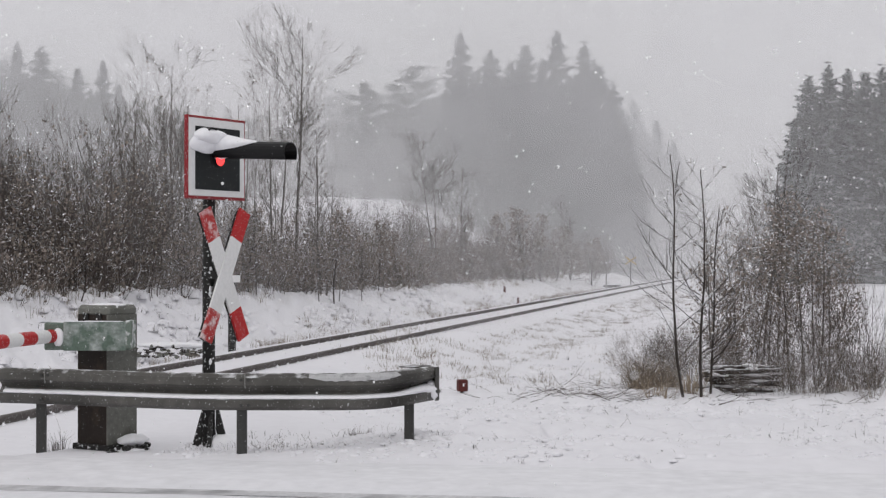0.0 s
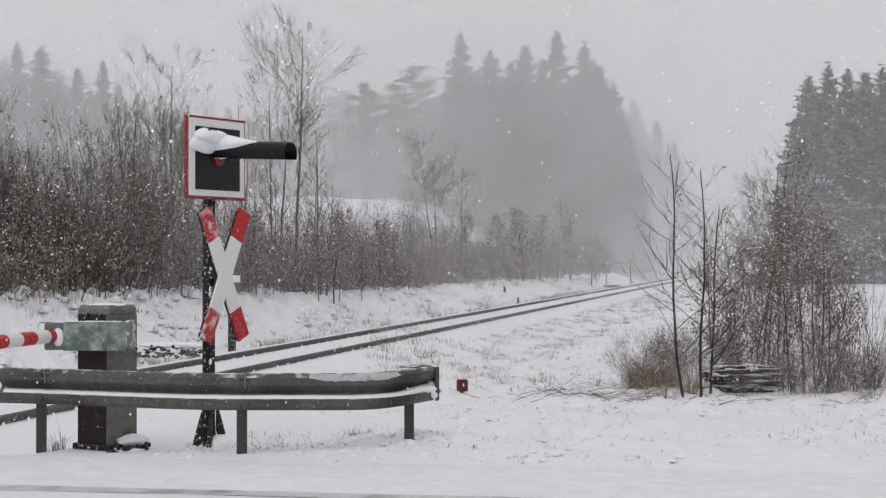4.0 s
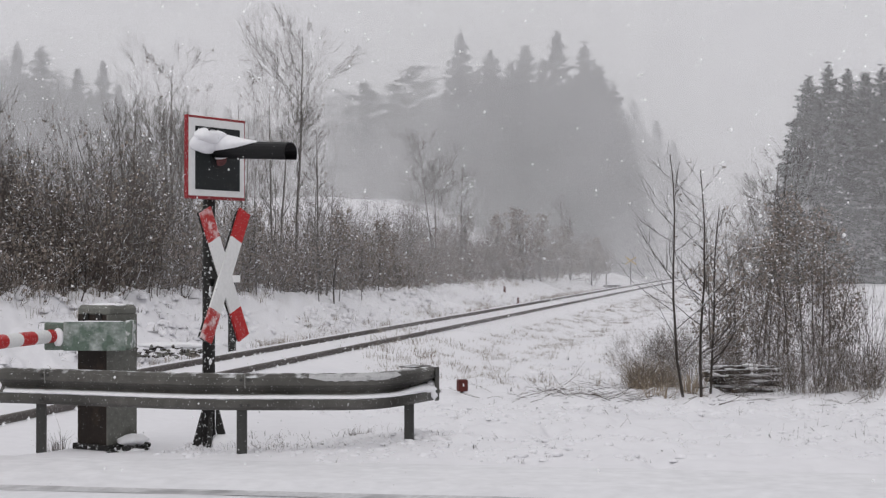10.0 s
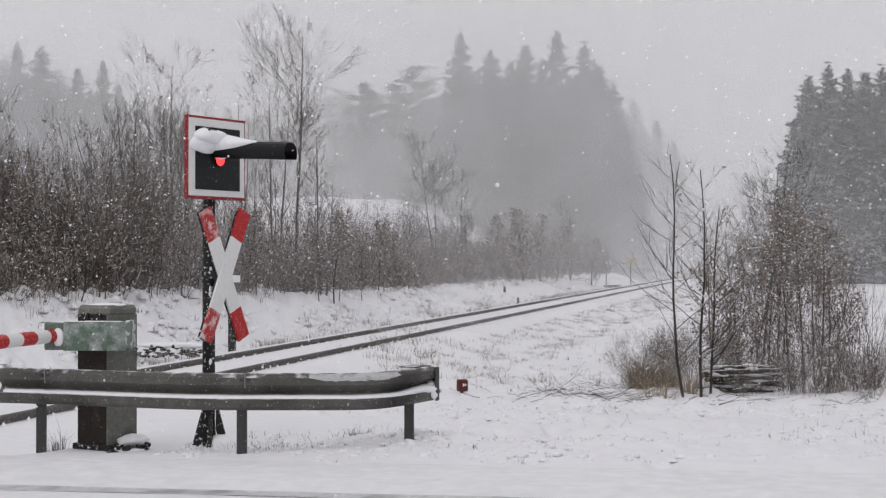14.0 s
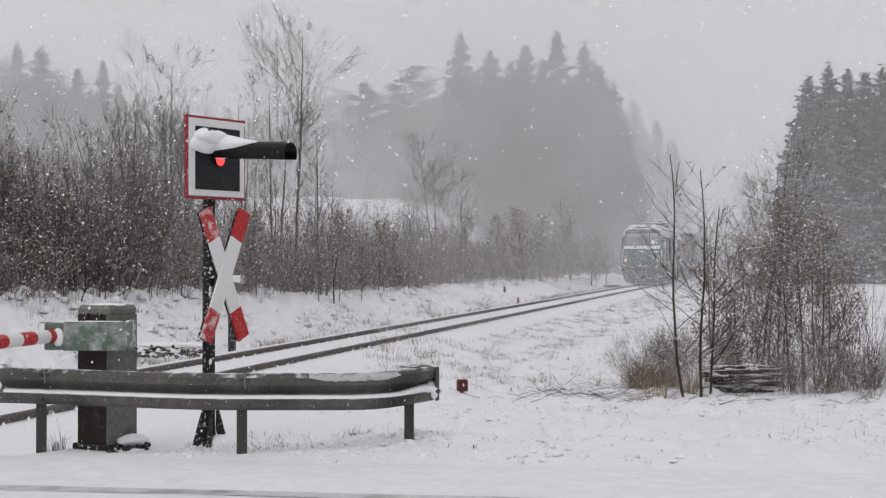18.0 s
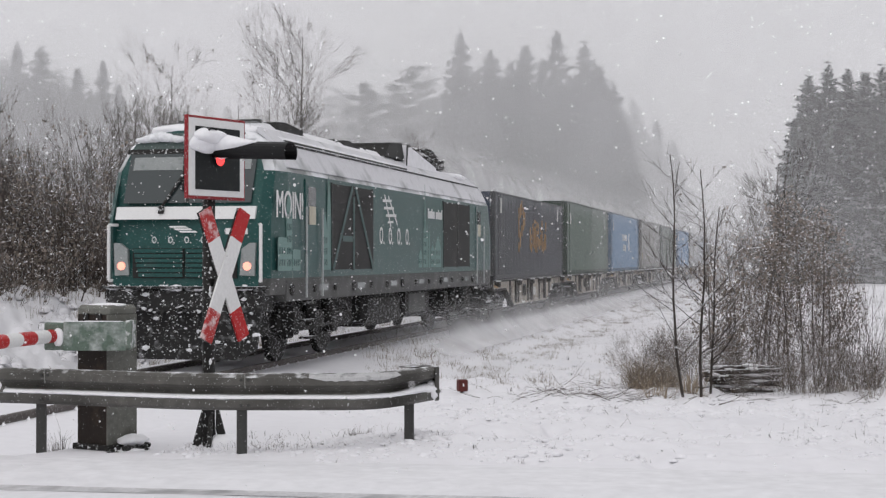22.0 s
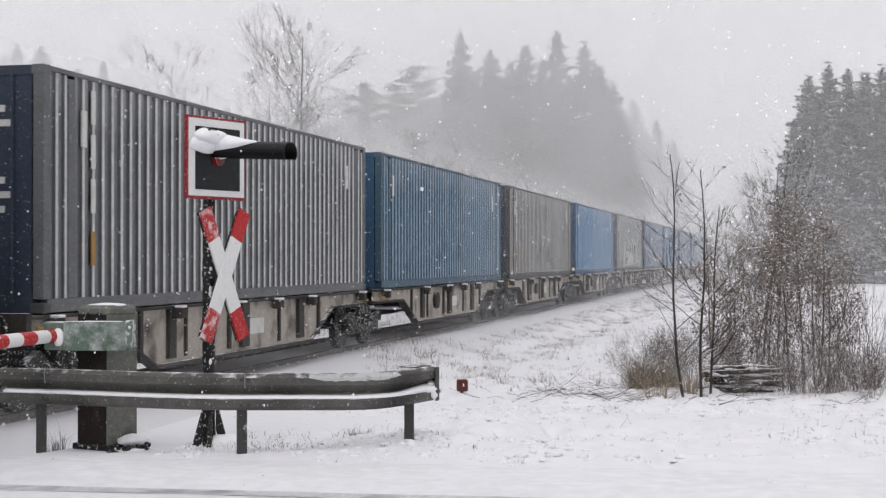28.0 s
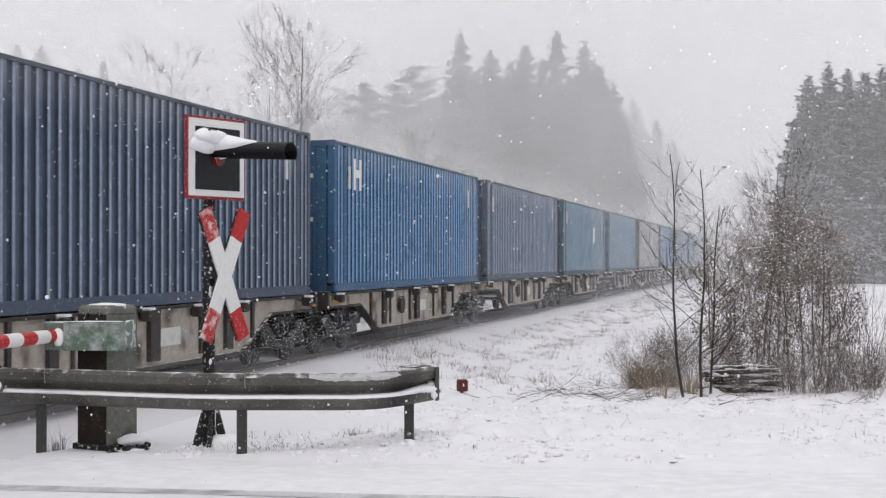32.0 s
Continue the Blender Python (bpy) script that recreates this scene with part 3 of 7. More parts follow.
for k, (px, dist, size) in enumerate(((668, 60, 1.02), (705, 66, 0.95), (740, 70, 0.85), (640, 57, 0.8), (830, 88, 1.35), (872, 92, 1.45), (925, 94, 1.65), (958, 97, 1.55), (905, 99, 1.6), (1010, 108, 1.4), (1048, 112, 1.3), (985, 103, 1.3), (790, 82, 1.1), (440, 46, 0.9), (265, 42, 1.0), (120, 38, 0.9), (350, 44, 0.95))):
    v = at(bear(px), dist)
    copy_scaled(leafy, (v.x, v.y, v.z - 0.5 * size), 1.1 + 2.3 * k, size)

# young growth in the thicket, copied about
young = []
for k in range(3):
    v = at(bear(40 + 110 * k), 38 + k)
    young.append(bare_tree("young_tree", planted(v), "young bare tree standing in the thicket", 3.5, 90 + k, 0.017, depth=4, bark=BARK_GREY, limbs=14, first=0.2, spread=0.7, rise=0.9, up=0.3, reach=0.3, rmin=0.0035, twigs=(3, 5), wild=0.16, oval=True))
for k, (px, dist, size) in enumerate(((110, 36, 0.95), (190, 40, 1.1), (285, 41, 1.0), (365, 44, 1.15), (410, 46, 1.05), (455, 46, 1.2), (600, 52, 0.9), (640, 55, 0.85), (700, 66, 1.0), (745, 74, 1.0),
                                      (860, 90, 0.95), (905, 98, 1.0), (950, 106, 0.9), (20, 36, 1.1), (75, 40, 1.2), (1040, 125, 1.0), (215, 44, 1.3), (480, 50, 1.2), (565, 50, 1.0), (225, 42, 1.6), (255, 45, 1.75), (282, 47, 1.6), (330, 48, 1.7), (205, 40, 1.4), (350, 47, 1.5), (178, 38, 1.25), (268, 41, 1.4), (240, 40, 1.5),
                                      (1260, 66, 1.2), (1285, 70, 1.4), (1310, 64, 1.3), (1335, 72, 1.6), (1360, 68, 1.8), (1380, 75, 1.9), (1245, 80, 1.2), (1325, 82, 1.7), (1298, 60, 1.0), (1350, 61, 1.3))):
    v = at(bear(px), dist)
    copy_scaled(young[k % 3], v, 1.3 * k, size)

spruces = [(spruce_mesh(60 + k, 20.0, w), trunk_mesh(19.5, 0.22, k)) for k, w in enumerate((5.0, 5.8, 4.5, 5.4))]
pines = [(pine_mesh(80 + k, 16.0, w), trunk_mesh(15.8, 0.24, k + 9)) for k, w in enumerate((2.3, 2.8))]


def conifer(kind, v, turn, size, pine=False, label="", group=""):
    crown, trunk = (pines if pine else spruces)[kind]
    key = ("p" if pine else "s") + str(kind)
    if key not in firsts:
        firsts[key] = tree_thing("pine_tree" if pine else "spruce_tree", Matrix.LocRotScale(v, Euler((0, 0, turn)), None), label, "tree",
                                 trunk, crown, BARK, (PINE, BARK) if pine else (NEEDLE, NEEDLE_SNOWY), group)
        firsts[key].scale = (size, size, size)
        return firsts[key]
    return tagged(copy_scaled(firsts[key], v, turn, size), label, group=group)


def row_of(tops, pine=False, label="", group=""):
    """Trees by bearing, distance and the height of the tip above the rails."""
    for k, (px, dist, tip) in enumerate(tops):
        v = at(bear(px), dist)
        size = (tip - v.z) / (16.4 if pine else 20.0) * 1.03
        conifer(k % (2 if pine else 4), (v.x, v.y, v.z - 0.2), 1.7 * k, size, pine, label, group)


def deep(d):
    return 148 + (d - 112) * 0.55


def tip(y, dist):
    return 1.827 + (458 - y) / 2684 * dist


row_of([(px, deep(d), tip(y, deep(d))) for px, y, d in (
    (815, 62, 128), (868, 93, 124), (985, 63, 124), (930, 84, 134), (1035, 84, 120), (905, 112, 140), (960, 110, 118), (1060, 120, 128), (1085, 152, 138),
    (1122, 183, 170), (1163, 215, 220), (1192, 250, 261), (845, 130, 140), (1010, 140, 116), (890, 150, 118), (790, 160, 138), (1100, 200, 132), (1142, 235, 190),
    (940, 190, 112), (845, 215, 116), (1055, 215, 112), (760, 190, 145), (735, 215, 150), (700, 230, 152), (660, 225, 155), (620, 215, 158), (590, 222, 165), (645, 235, 160), (682, 215, 162), (715, 205, 158), (750, 210, 160), (780, 200, 156))],
    label="tall snow-dusted spruce fading into the snowfall", group="spruces across the field")
row_of([(px, deep(d), tip(y, deep(d))) for px, y, d in ((638, 150, 136), (722, 124, 136), (672, 166, 147), (606, 163, 147), (775, 172, 147), (748, 152, 147), (655, 172, 150), (700, 165, 150), (690, 182, 145), (585, 178, 150), (622, 184, 144), (765, 186, 144))], pine=True,
       label="flat-topped pine dim in the falling snow", group="pines on the hill")
row_of([(px, deep(d), tip(y, deep(d))) for px, y, d in (
    (30, 80, 126), (72, 84, 130), (182, 112, 128), (137, 122, 132), (8, 100, 136), (105, 125, 138), (210, 150, 134), (-25, 95, 134), (240, 175, 165), (275, 190, 165),
    (160, 160, 130), (55, 140, 128), (310, 195, 168), (350, 205, 165), (400, 190, 168), (450, 200, 170), (500, 195, 168), (550, 190, 170))],
    label="distant spruce pale in the falling snow", group="far wood on the hill")
row_of([(px, d, tip(y, d)) for px, y, d in (
    (1467, 118, 108), (1432, 138, 110), (1500, 128, 106), (1532, 130, 110), (1562, 122, 107), (1600, 118, 110), (1405, 215, 112), (1450, 180, 104), (1485, 190, 103),
    (1520, 175, 104), (1550, 180, 103), (1590, 170, 105), (1640, 130, 110), (1417, 262, 108), (1393, 300, 114))],
    label="dark snow-dusted spruce at the field's edge", group="spruces beside the field")


# ---- young trees, bushes and brush right of the track ----
for px, dist, height, seed, r, lean, leaf, limbs, label in (
        (1214, 18.6, 3.25, 3, 0.016, (-0.11, 0), None, 21, "slender bare sapling with sparse side twigs"),
        (1240, 18.9, 3.1, 7, 0.0165, (0.02, 0), 0.6, 20, "bare sapling keeping a few withered leaves"),
        (1256, 19.2, 2.60, 13, 0.014, (0.06, 0), 0.9, 19, "bare forked sapling with a few withered leaves"),
        (1345, 27.5, 4.3, 17, 0.02, (0.03, 0), None, 18, "thin bare tree behind the bushes"),
        (1375, 28.5, 4.6, 21, 0.02, (0.05, 0), None, 18, "thin bare tree behind the bushes")):
    v = at(bear(px), dist)
    near = dist < 20
    bare_tree("sapling", planted(v), label, height, seed, r, depth=3 if near else 4, limbs=limbs, first=0.2, lean=lean, leaf=leaf, up=0.32, spread=1.0, rise=0.6, reach=0.41 if near else 0.33, rmin=0.0028 if near else 0.0036, lsize=0.02, twigs=(3, 5), wild=0.1, bend=0.05, fork=0.7, limb_r=0.48)

# young trees that have kept their leaves, standing close together
for px, dist, height, seed, first in (
        (1262, 21.4, 2.1, 61, 0.16), (1300, 23.0, 2.5, 62, 0.14), (1332, 22.4, 2.4, 63, 0.3), (1362, 23.6, 2.8, 64, 0.26), (1394, 22.8, 3.1, 65, 0.3), (1424, 23.3, 2.9, 66, 0.22),
        (1449, 22.6, 2.5, 67, 0.2), (1384, 25.2, 3.3, 68, 0.24), (1340, 25.4, 2.8, 69, 0.2), (1290, 25.2, 2.2, 70, 0.2), (1458, 24.6, 2.4, 71, 0.15), (1418, 25.8, 3.2, 72, 0.2), (1312, 21.6, 1.7, 73, 0.2), (1440, 24.0, 3.0, 74, 0.2), (1464, 23.2, 2.7, 75, 0.2)):
    bare_tree("leafy_sapling", planted(at(bear(px), dist)), "young tree full of withered brown leaves flecked with snow", height, seed, 0.013, depth=4, bark=BARK_GREY, limbs=20, first=first, leaf=1.6, up=0.12, spread=0.9, rise=0.75,
              reach=0.27, rmin=0.0022, lsize=0.019, twigs=(4, 6), wild=0.17, bend=0.05, fork=0.9, limb_r=0.5)

for hh, ww, st, lf, seed, up, spread, wild, splay in ((1.4, 1.3, 14, 1.0, 142, 0.12, 0.8, 0.2, 0.3), (1.9, 0.9, 6, 0.05, 143, 0.4, 0.4, 0.12, 0.25)):
    shrub_kinds.append(shrub_mesh(seed, hh, ww, st, lf, 2, (0.003, 0.0055), 0.0016, 0.016, (5, 8) if lf > 0.5 else (2, 4), up, spread, splay, wild))
SHRUB_LABELS = SHRUB_LABELS + ("low tangle of twigs and withered leaves", "thin bare upright stems in the snow")
rng = random.Random(5)
for px, dist, kind, size in ((1275, 22.0, 6, 0.8), (1420, 24.0, 6, 0.8), (1440, 22.0, 6, 0.7), (1300, 20.9, 6, 0.45), (1262, 20.5, 6, 0.7),
                             (1415, 21, 6, 0.7), (1420, 20.4, 7, 0.75), (1375, 20.6, 7, 0.8), (1345, 20.8, 7, 0.7), (1395, 20.9, 7, 0.9), (1460, 20.4, 7, 0.8), (1500, 20.6, 7, 0.85), (1535, 20.0, 7, 0.8), (1480, 21.0, 7, 0.9), (1550, 20.6, 7, 0.7),
                             (1520, 21.0, 6, 0.5), (1475, 19.8, 6, 0.5), (1490, 19.7, 6, 0.5), (1525, 19.3, 6, 0.45), (1556, 19.0, 6, 0.42), (1450, 19.5, 6, 0.5), (1430, 19.9, 6, 0.5), (1545, 20.6, 6, 0.5), (1505, 20.3, 6, 0.55),
                             (1285, 19.3, 7, 0.45), (1318, 19.2, 7, 0.4), (1342, 19.4, 7, 0.5), (1330, 19.3, 6, 0.3), (1365, 19.2, 6, 0.35), (1290, 19.2, 6, 0.25), (1400, 19.3, 6, 0.4), (1508, 20.8, 7, 1.3), (1540, 20.4, 7, 1.4), (1528, 21.0, 7, 1.15), (1120, 19.6, 6, 0.3), (1150, 20.4, 6, 0.5), (1205, 20.2, 6, 0.6), (1180, 19.6, 6, 0.42), (1170, 21.5, 6, 0.62), (1195, 22.5, 6, 0.7), (1222, 21.0, 6, 0.65)):
    v = at(bear(px), dist)
    shrub(kind, v, rng.uniform(0, 6.28), size, "bushes beside the field", "bush")


# -- dry grass, weeds and fallen brush --
def blades(h, rng, p, n, tall, wide, lean=0.35, mi=0, w0=0.004):
    for k in range(n):
        a = rng.uniform(0, 6.283)
        o = Vector((math.cos(a), math.sin(a), 0))
        b = p + o * rng.uniform(0, wide)
        t = tall * rng.uniform(0.45, 1.15)
        side = Vector((-o.y, o.x, 0)) * w0
        mid = b + o * (lean * t * 0.3) + Vector((0, 0, t * 0.6))
        top = b + o * (lean * t * rng.uniform(0.6, 1.6)) + Vector((0, 0, t * rng.uniform(0.8, 1.0)))
        h.face((b - side, b + side, mid + side * 0.7, mid - side * 0.7), mi)
        h.face((mid - side * 0.7, mid + side * 0.7, top), mi)


def meadow(name, label, seed, count, where, tall, n, wide, lean=0.4, clump=0.3, scale=0.5, w0=0.004, mat=None):
    rng, h = random.Random(seed), Heap()
    for k in range(count):
        x, y = where(rng)
        if noise.noise(Vector((x * scale, y * scale, seed))) < clump * rng.random():
            continue
        blades(h, rng, Vector((x, y, surface_z(x, y) - 0.03)), rng.randint(*n), tall * rng.uniform(0.6, 1.3), wide, lean, 0, w0)
    tagged(mesh_part(name, h.mesh(name), mat or DRY_GRASS), label, "grass", kind="stuff")


def beside(lat0, lat1, s0, s1):
    def where(rng):
        p = on_track(rng.uniform(lat0, lat1), rng.uniform(s0, s1))
        return p.x, p.y
    return where


def around(px0, px1, d0, d1):
    def where(rng):
        d = rng.uniform(d0, d1)
        return bear(rng.uniform(px0, px1)) / 1000 * d, d
    return where


meadow("dry_grass", "dry grass poking through snow beside the track", 21, 6200, beside(2.1, 4.2, 9, 80), 0.14, (4, 9), 0.17, 0.9, clump=0.3, scale=1.3, w0=0.0034)
meadow("dry_grass", "thin dry grass in the snow beyond the track's shoulder", 20, 3000, beside(3.8, 7.0, 6, 70), 0.12, (3, 8), 0.17, 0.9, clump=0.4, scale=0.9, w0=0.003)
meadow("dry_grass", "dry grass along the foot of the bank", 22, 1900, beside(-4.6, -2.1, 10, 85), 0.26, (5, 10), 0.12, clump=0.3, scale=0.4)
meadow("dry_grass", "dry grass on the crest of the bank", 23, 1100, beside(-8.0, -5.4, 12, 95), 0.42, (5, 11), 0.2, clump=0.25, scale=0.3, w0=0.005)
meadow("dry_grass", "tawny grass at the bush's foot", 24, 700, around(1122, 1225, 18.5, 20.8), 0.40, (6, 12), 0.16, 0.9, clump=0.25, scale=1.3, w0=0.0044, mat=TAWNY)
meadow("dry_grass", "tawny grass under the bushes", 25, 420, around(1240, 1560, 18.4, 22.5), 0.28, (5, 10), 0.16, 0.9, clump=0.25, scale=0.9, w0=0.003)
meadow("dry_grass", "stray stalks standing in the snow", 26, 720, around(40, 800, 12.9, 15.2), 0.1, (1, 5), 0.06, 0.6, clump=0.4, scale=0.9, w0=0.0018, mat=WEED)
meadow("dry_grass", "stray stalks standing in the snow", 27, 1300, around(620, 1568, 12.2, 18.5), 0.055, (1, 5), 0.06, 0.9, clump=0.45, scale=0.8, w0=0.0018, mat=WEED)
for k, (px0, px1, d0, tall) in enumerate(((82, 112, 13.3, 0.24), (225, 265, 13.4, 0.2), (395, 425, 13.9, 0.13), (545, 585, 13.7, 0.16), (590, 660, 14.2, 0.13))):
    meadow("dead_grass_tuft", "dark tuft of dead grass beside the guardrail", 60 + k, 26, around(px0, px1, d0, d0 + 0.3), tall, (2, 5), 0.05, 0.7, clump=0.0, scale=0.3, w0=0.0022, mat=WEED)
meadow("dry_grass", "short grass tips in the meadow", 28, 420, around(560, 1180, 19, 34), 0.14, (3, 7), 0.12, 0.4, clump=0.45, scale=0.35, w0=0.004)

meadow("dry_grass", "greyish grass tips in the snowy meadow", 29, 520, around(650, 980, 25, 42), 0.2, (4, 9), 0.16, 0.7, clump=0.25, scale=0.3, w0=0.005)


def brush():
    """Cut twigs lying on the snow's crest."""
    rng, h = random.Random(8), Heap()
    for k in range(110):
        x, y = around(835, 1150, 17.6, 20.4)(rng) if k < 36 else around(1240, 1568, 17.6, 19.3)(rng) if k < 60 else around(960, 1220, 17.8, 18.9)(rng)
        p = Vector((x, y, ground_z(x, y) + 0.01))
        a = rng.uniform(-0.5, 0.5) + (math.pi if rng.random() < 0.4 else 0)
        d = Vector((math.cos(a), math.sin(a) * 0.8, rng.uniform(0.08, 0.6))).normalized()
        bough(h, rng, p, d, rng.uniform(0.1, 0.34 if k < 60 else 0.5), rng.uniform(0.002, 0.0045), 1, -0.1, 3, (2, 4), 0.5, None, None, 0.6, 0.4, 0.0018)
    tagged(mesh_part("fallen_brush", h.mesh("fallen_brush"), WEED), "fallen twigs lying in the snow", "brush", kind="stuff")


brush()


def weeds():
    """Small branched dead weeds and twig ends standing in the snow."""
    rng, h = random.Random(18), Heap()
    for k in range(330):
        x, y = around(470, 790, 13.2, 14.4)(rng) if k < 60 else around(90, 470, 12.9, 14.5)(rng) if k < 90 else around(780, 1568, 12.3, 18.2)(rng) if k < 230 else around(1180, 1568, 12.6, 18.4)(rng)
        if noise.noise(Vector((x * 0.9, y * 0.9, 4))) < 0.25 * rng.random() - 0.05:
            continue
        p = Vector((x, y, ground_z(x, y) - 0.01))
        d = Vector((rng.gauss(0, 0.7), rng.gauss(0, 0.5), rng.uniform(0.4, 1.2))).normalized()
        bough(h, rng, p, d, rng.choice((0.025, 0.035, 0.05, 0.09)) * rng.uniform(0.7, 1.3), rng.uniform(0.0015, 0.0028), 1, 0.05, 3, (1, 4), 0.9, None, None, 0.7, 0.5, 0.0012)
    tagged(mesh_part("dead_weeds", h.mesh("dead_weeds"), WEED), "small dead weeds poking out of the snow", "weeds", kind="stuff")


weeds()


def tussocks(label, seed, count, where, size, flat, weed):
    """Snowed-up tufts that roughen a slope, with stalks sticking out."""
    rng, h = random.Random(seed), Heap()
    for k in range(count):
        x, y = where(rng)
        if noise.noise(Vector((x * 0.5, y * 0.5, seed))) < 0.3 * rng.random() - 0.15:
            continue
        w = rng.uniform(*size)
        p = Vector((x, y, ground_z(x, y)))
        h.dome(p, w, w * flat, rng)
        if rng.random() < weed:
            blades(h, rng, p + Vector((rng.gauss(0, 0.5) * w, -0.8 * w, -0.02)), rng.randint(3, 8), w * rng.uniform(0.8, 2.0), w * 0.6, 0.7, 1, 0.004 if w > 0.07 else 0.002)
    tagged(mesh_part("snowy_tussocks", h.mesh("snowy_tussocks"), (SNOW, WEED), smooth=True), label, "tussocks", kind="stuff")


tussocks("snowed-up tufts roughening the bank", 51, 2600, beside(-6.9, -3.5, 6, 62), (0.05, 0.17), 0.75, 0.45)
tussocks("small snowy tufts in the meadow", 52, 700, around(560, 1200, 19, 36), (0.04, 0.12), 0.5, 0.5)
tussocks("small lumps of crusted snow", 53, 1700, around(560, 1568, 12.0, 18.4), (0.012, 0.055), 0.45, 0.22)
tussocks("small lumps of snow along the guardrail", 54, 420, around(20, 800, 12.4, 15.0), (0.012, 0.05), 0.5, 0.35)


# ---- level crossing: signal, cross, barrier, guardrail ----
RED = material("red_paint", (0.46, 0.02, 0.022), 0.5, spots=(0.36, 0.03, 0.03), scale=7.0, amount=0.3, flecks=(75.0, 0.63))
RED_DARK = material("weathered_red_edge", (0.27, 0.02, 0.026), 0.55, spots=(0.2, 0.022, 0.027), scale=8.0, flecks=(78.0, 0.62))
RED_RIMED = material("red_paint_under_rime", (0.45, 0.04, 0.04), 0.6, spots=(0.72, 0.58, 0.58), scale=11.0, amount=0.75, flecks=(78.0, 0.62))
WHITE = material("white_paint", (0.74, 0.74, 0.74), 0.5, spots=(0.66, 0.66, 0.66), scale=5.0, amount=0.3, tone=(0.92, 1.04))
BLACK = material("black_panel", (0.013, 0.016, 0.017), 0.6, spots=(0.02, 0.023, 0.023), scale=9.0, flecks=(72.0, 0.69))
HOOD = material("black_hood", (0.007, 0.007, 0.008), 0.4, spots=(0.012, 0.012, 0.012), scale=9.0, flecks=(78.0, 0.74))
POST = material("wet_dark_post", (0.022, 0.021, 0.02), 0.6, spots=(0.012, 0.012, 0.011), scale=6.0, bump=0.2, flecks=(34.0, 0.6))
GREEN_BOX = material("weathered_green_paint", (0.13, 0.17, 0.14), 0.55, spots=(0.22, 0.25, 0.23), scale=6.0, bump=0.1, flecks=(72.0, 0.67))
GREEN_SNOWY = material("green_paint_with_stuck_snow", (0.16, 0.2, 0.17), 0.6, spots=(0.8, 0.8, 0.82), scale=16.0, amount=0.8, bump=0.3)
GREEN_RIMED = material("green_paint_with_rime", (0.12, 0.165, 0.135), 0.6, spots=(0.42, 0.45, 0.44), scale=5.0, amount=0.85, bump=0.2, flecks=(32.0, 0.66))
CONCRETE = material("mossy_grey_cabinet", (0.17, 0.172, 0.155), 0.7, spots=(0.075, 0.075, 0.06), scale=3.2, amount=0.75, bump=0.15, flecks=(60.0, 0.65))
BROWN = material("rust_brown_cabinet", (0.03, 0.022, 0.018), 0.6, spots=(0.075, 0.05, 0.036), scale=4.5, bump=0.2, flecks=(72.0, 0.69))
LAMP_ON = glow("red_signal_lamp", (1.0, 0.05, 0.05), 1.3)
LAMP_OFF = material("dull_red_glass", (0.14, 0.045, 0.045), 0.35, scale=20.0)


LAP = material("bare_zinc_edge", (0.3, 0.3, 0.29), 0.5, 0.3, scale=8.0)


SNOW_DUSTING = material("thin_snow_film", (0.5, 0.5, 0.51), 0.8, spots=(0.22, 0.22, 0.22), scale=14.0, amount=0.6)


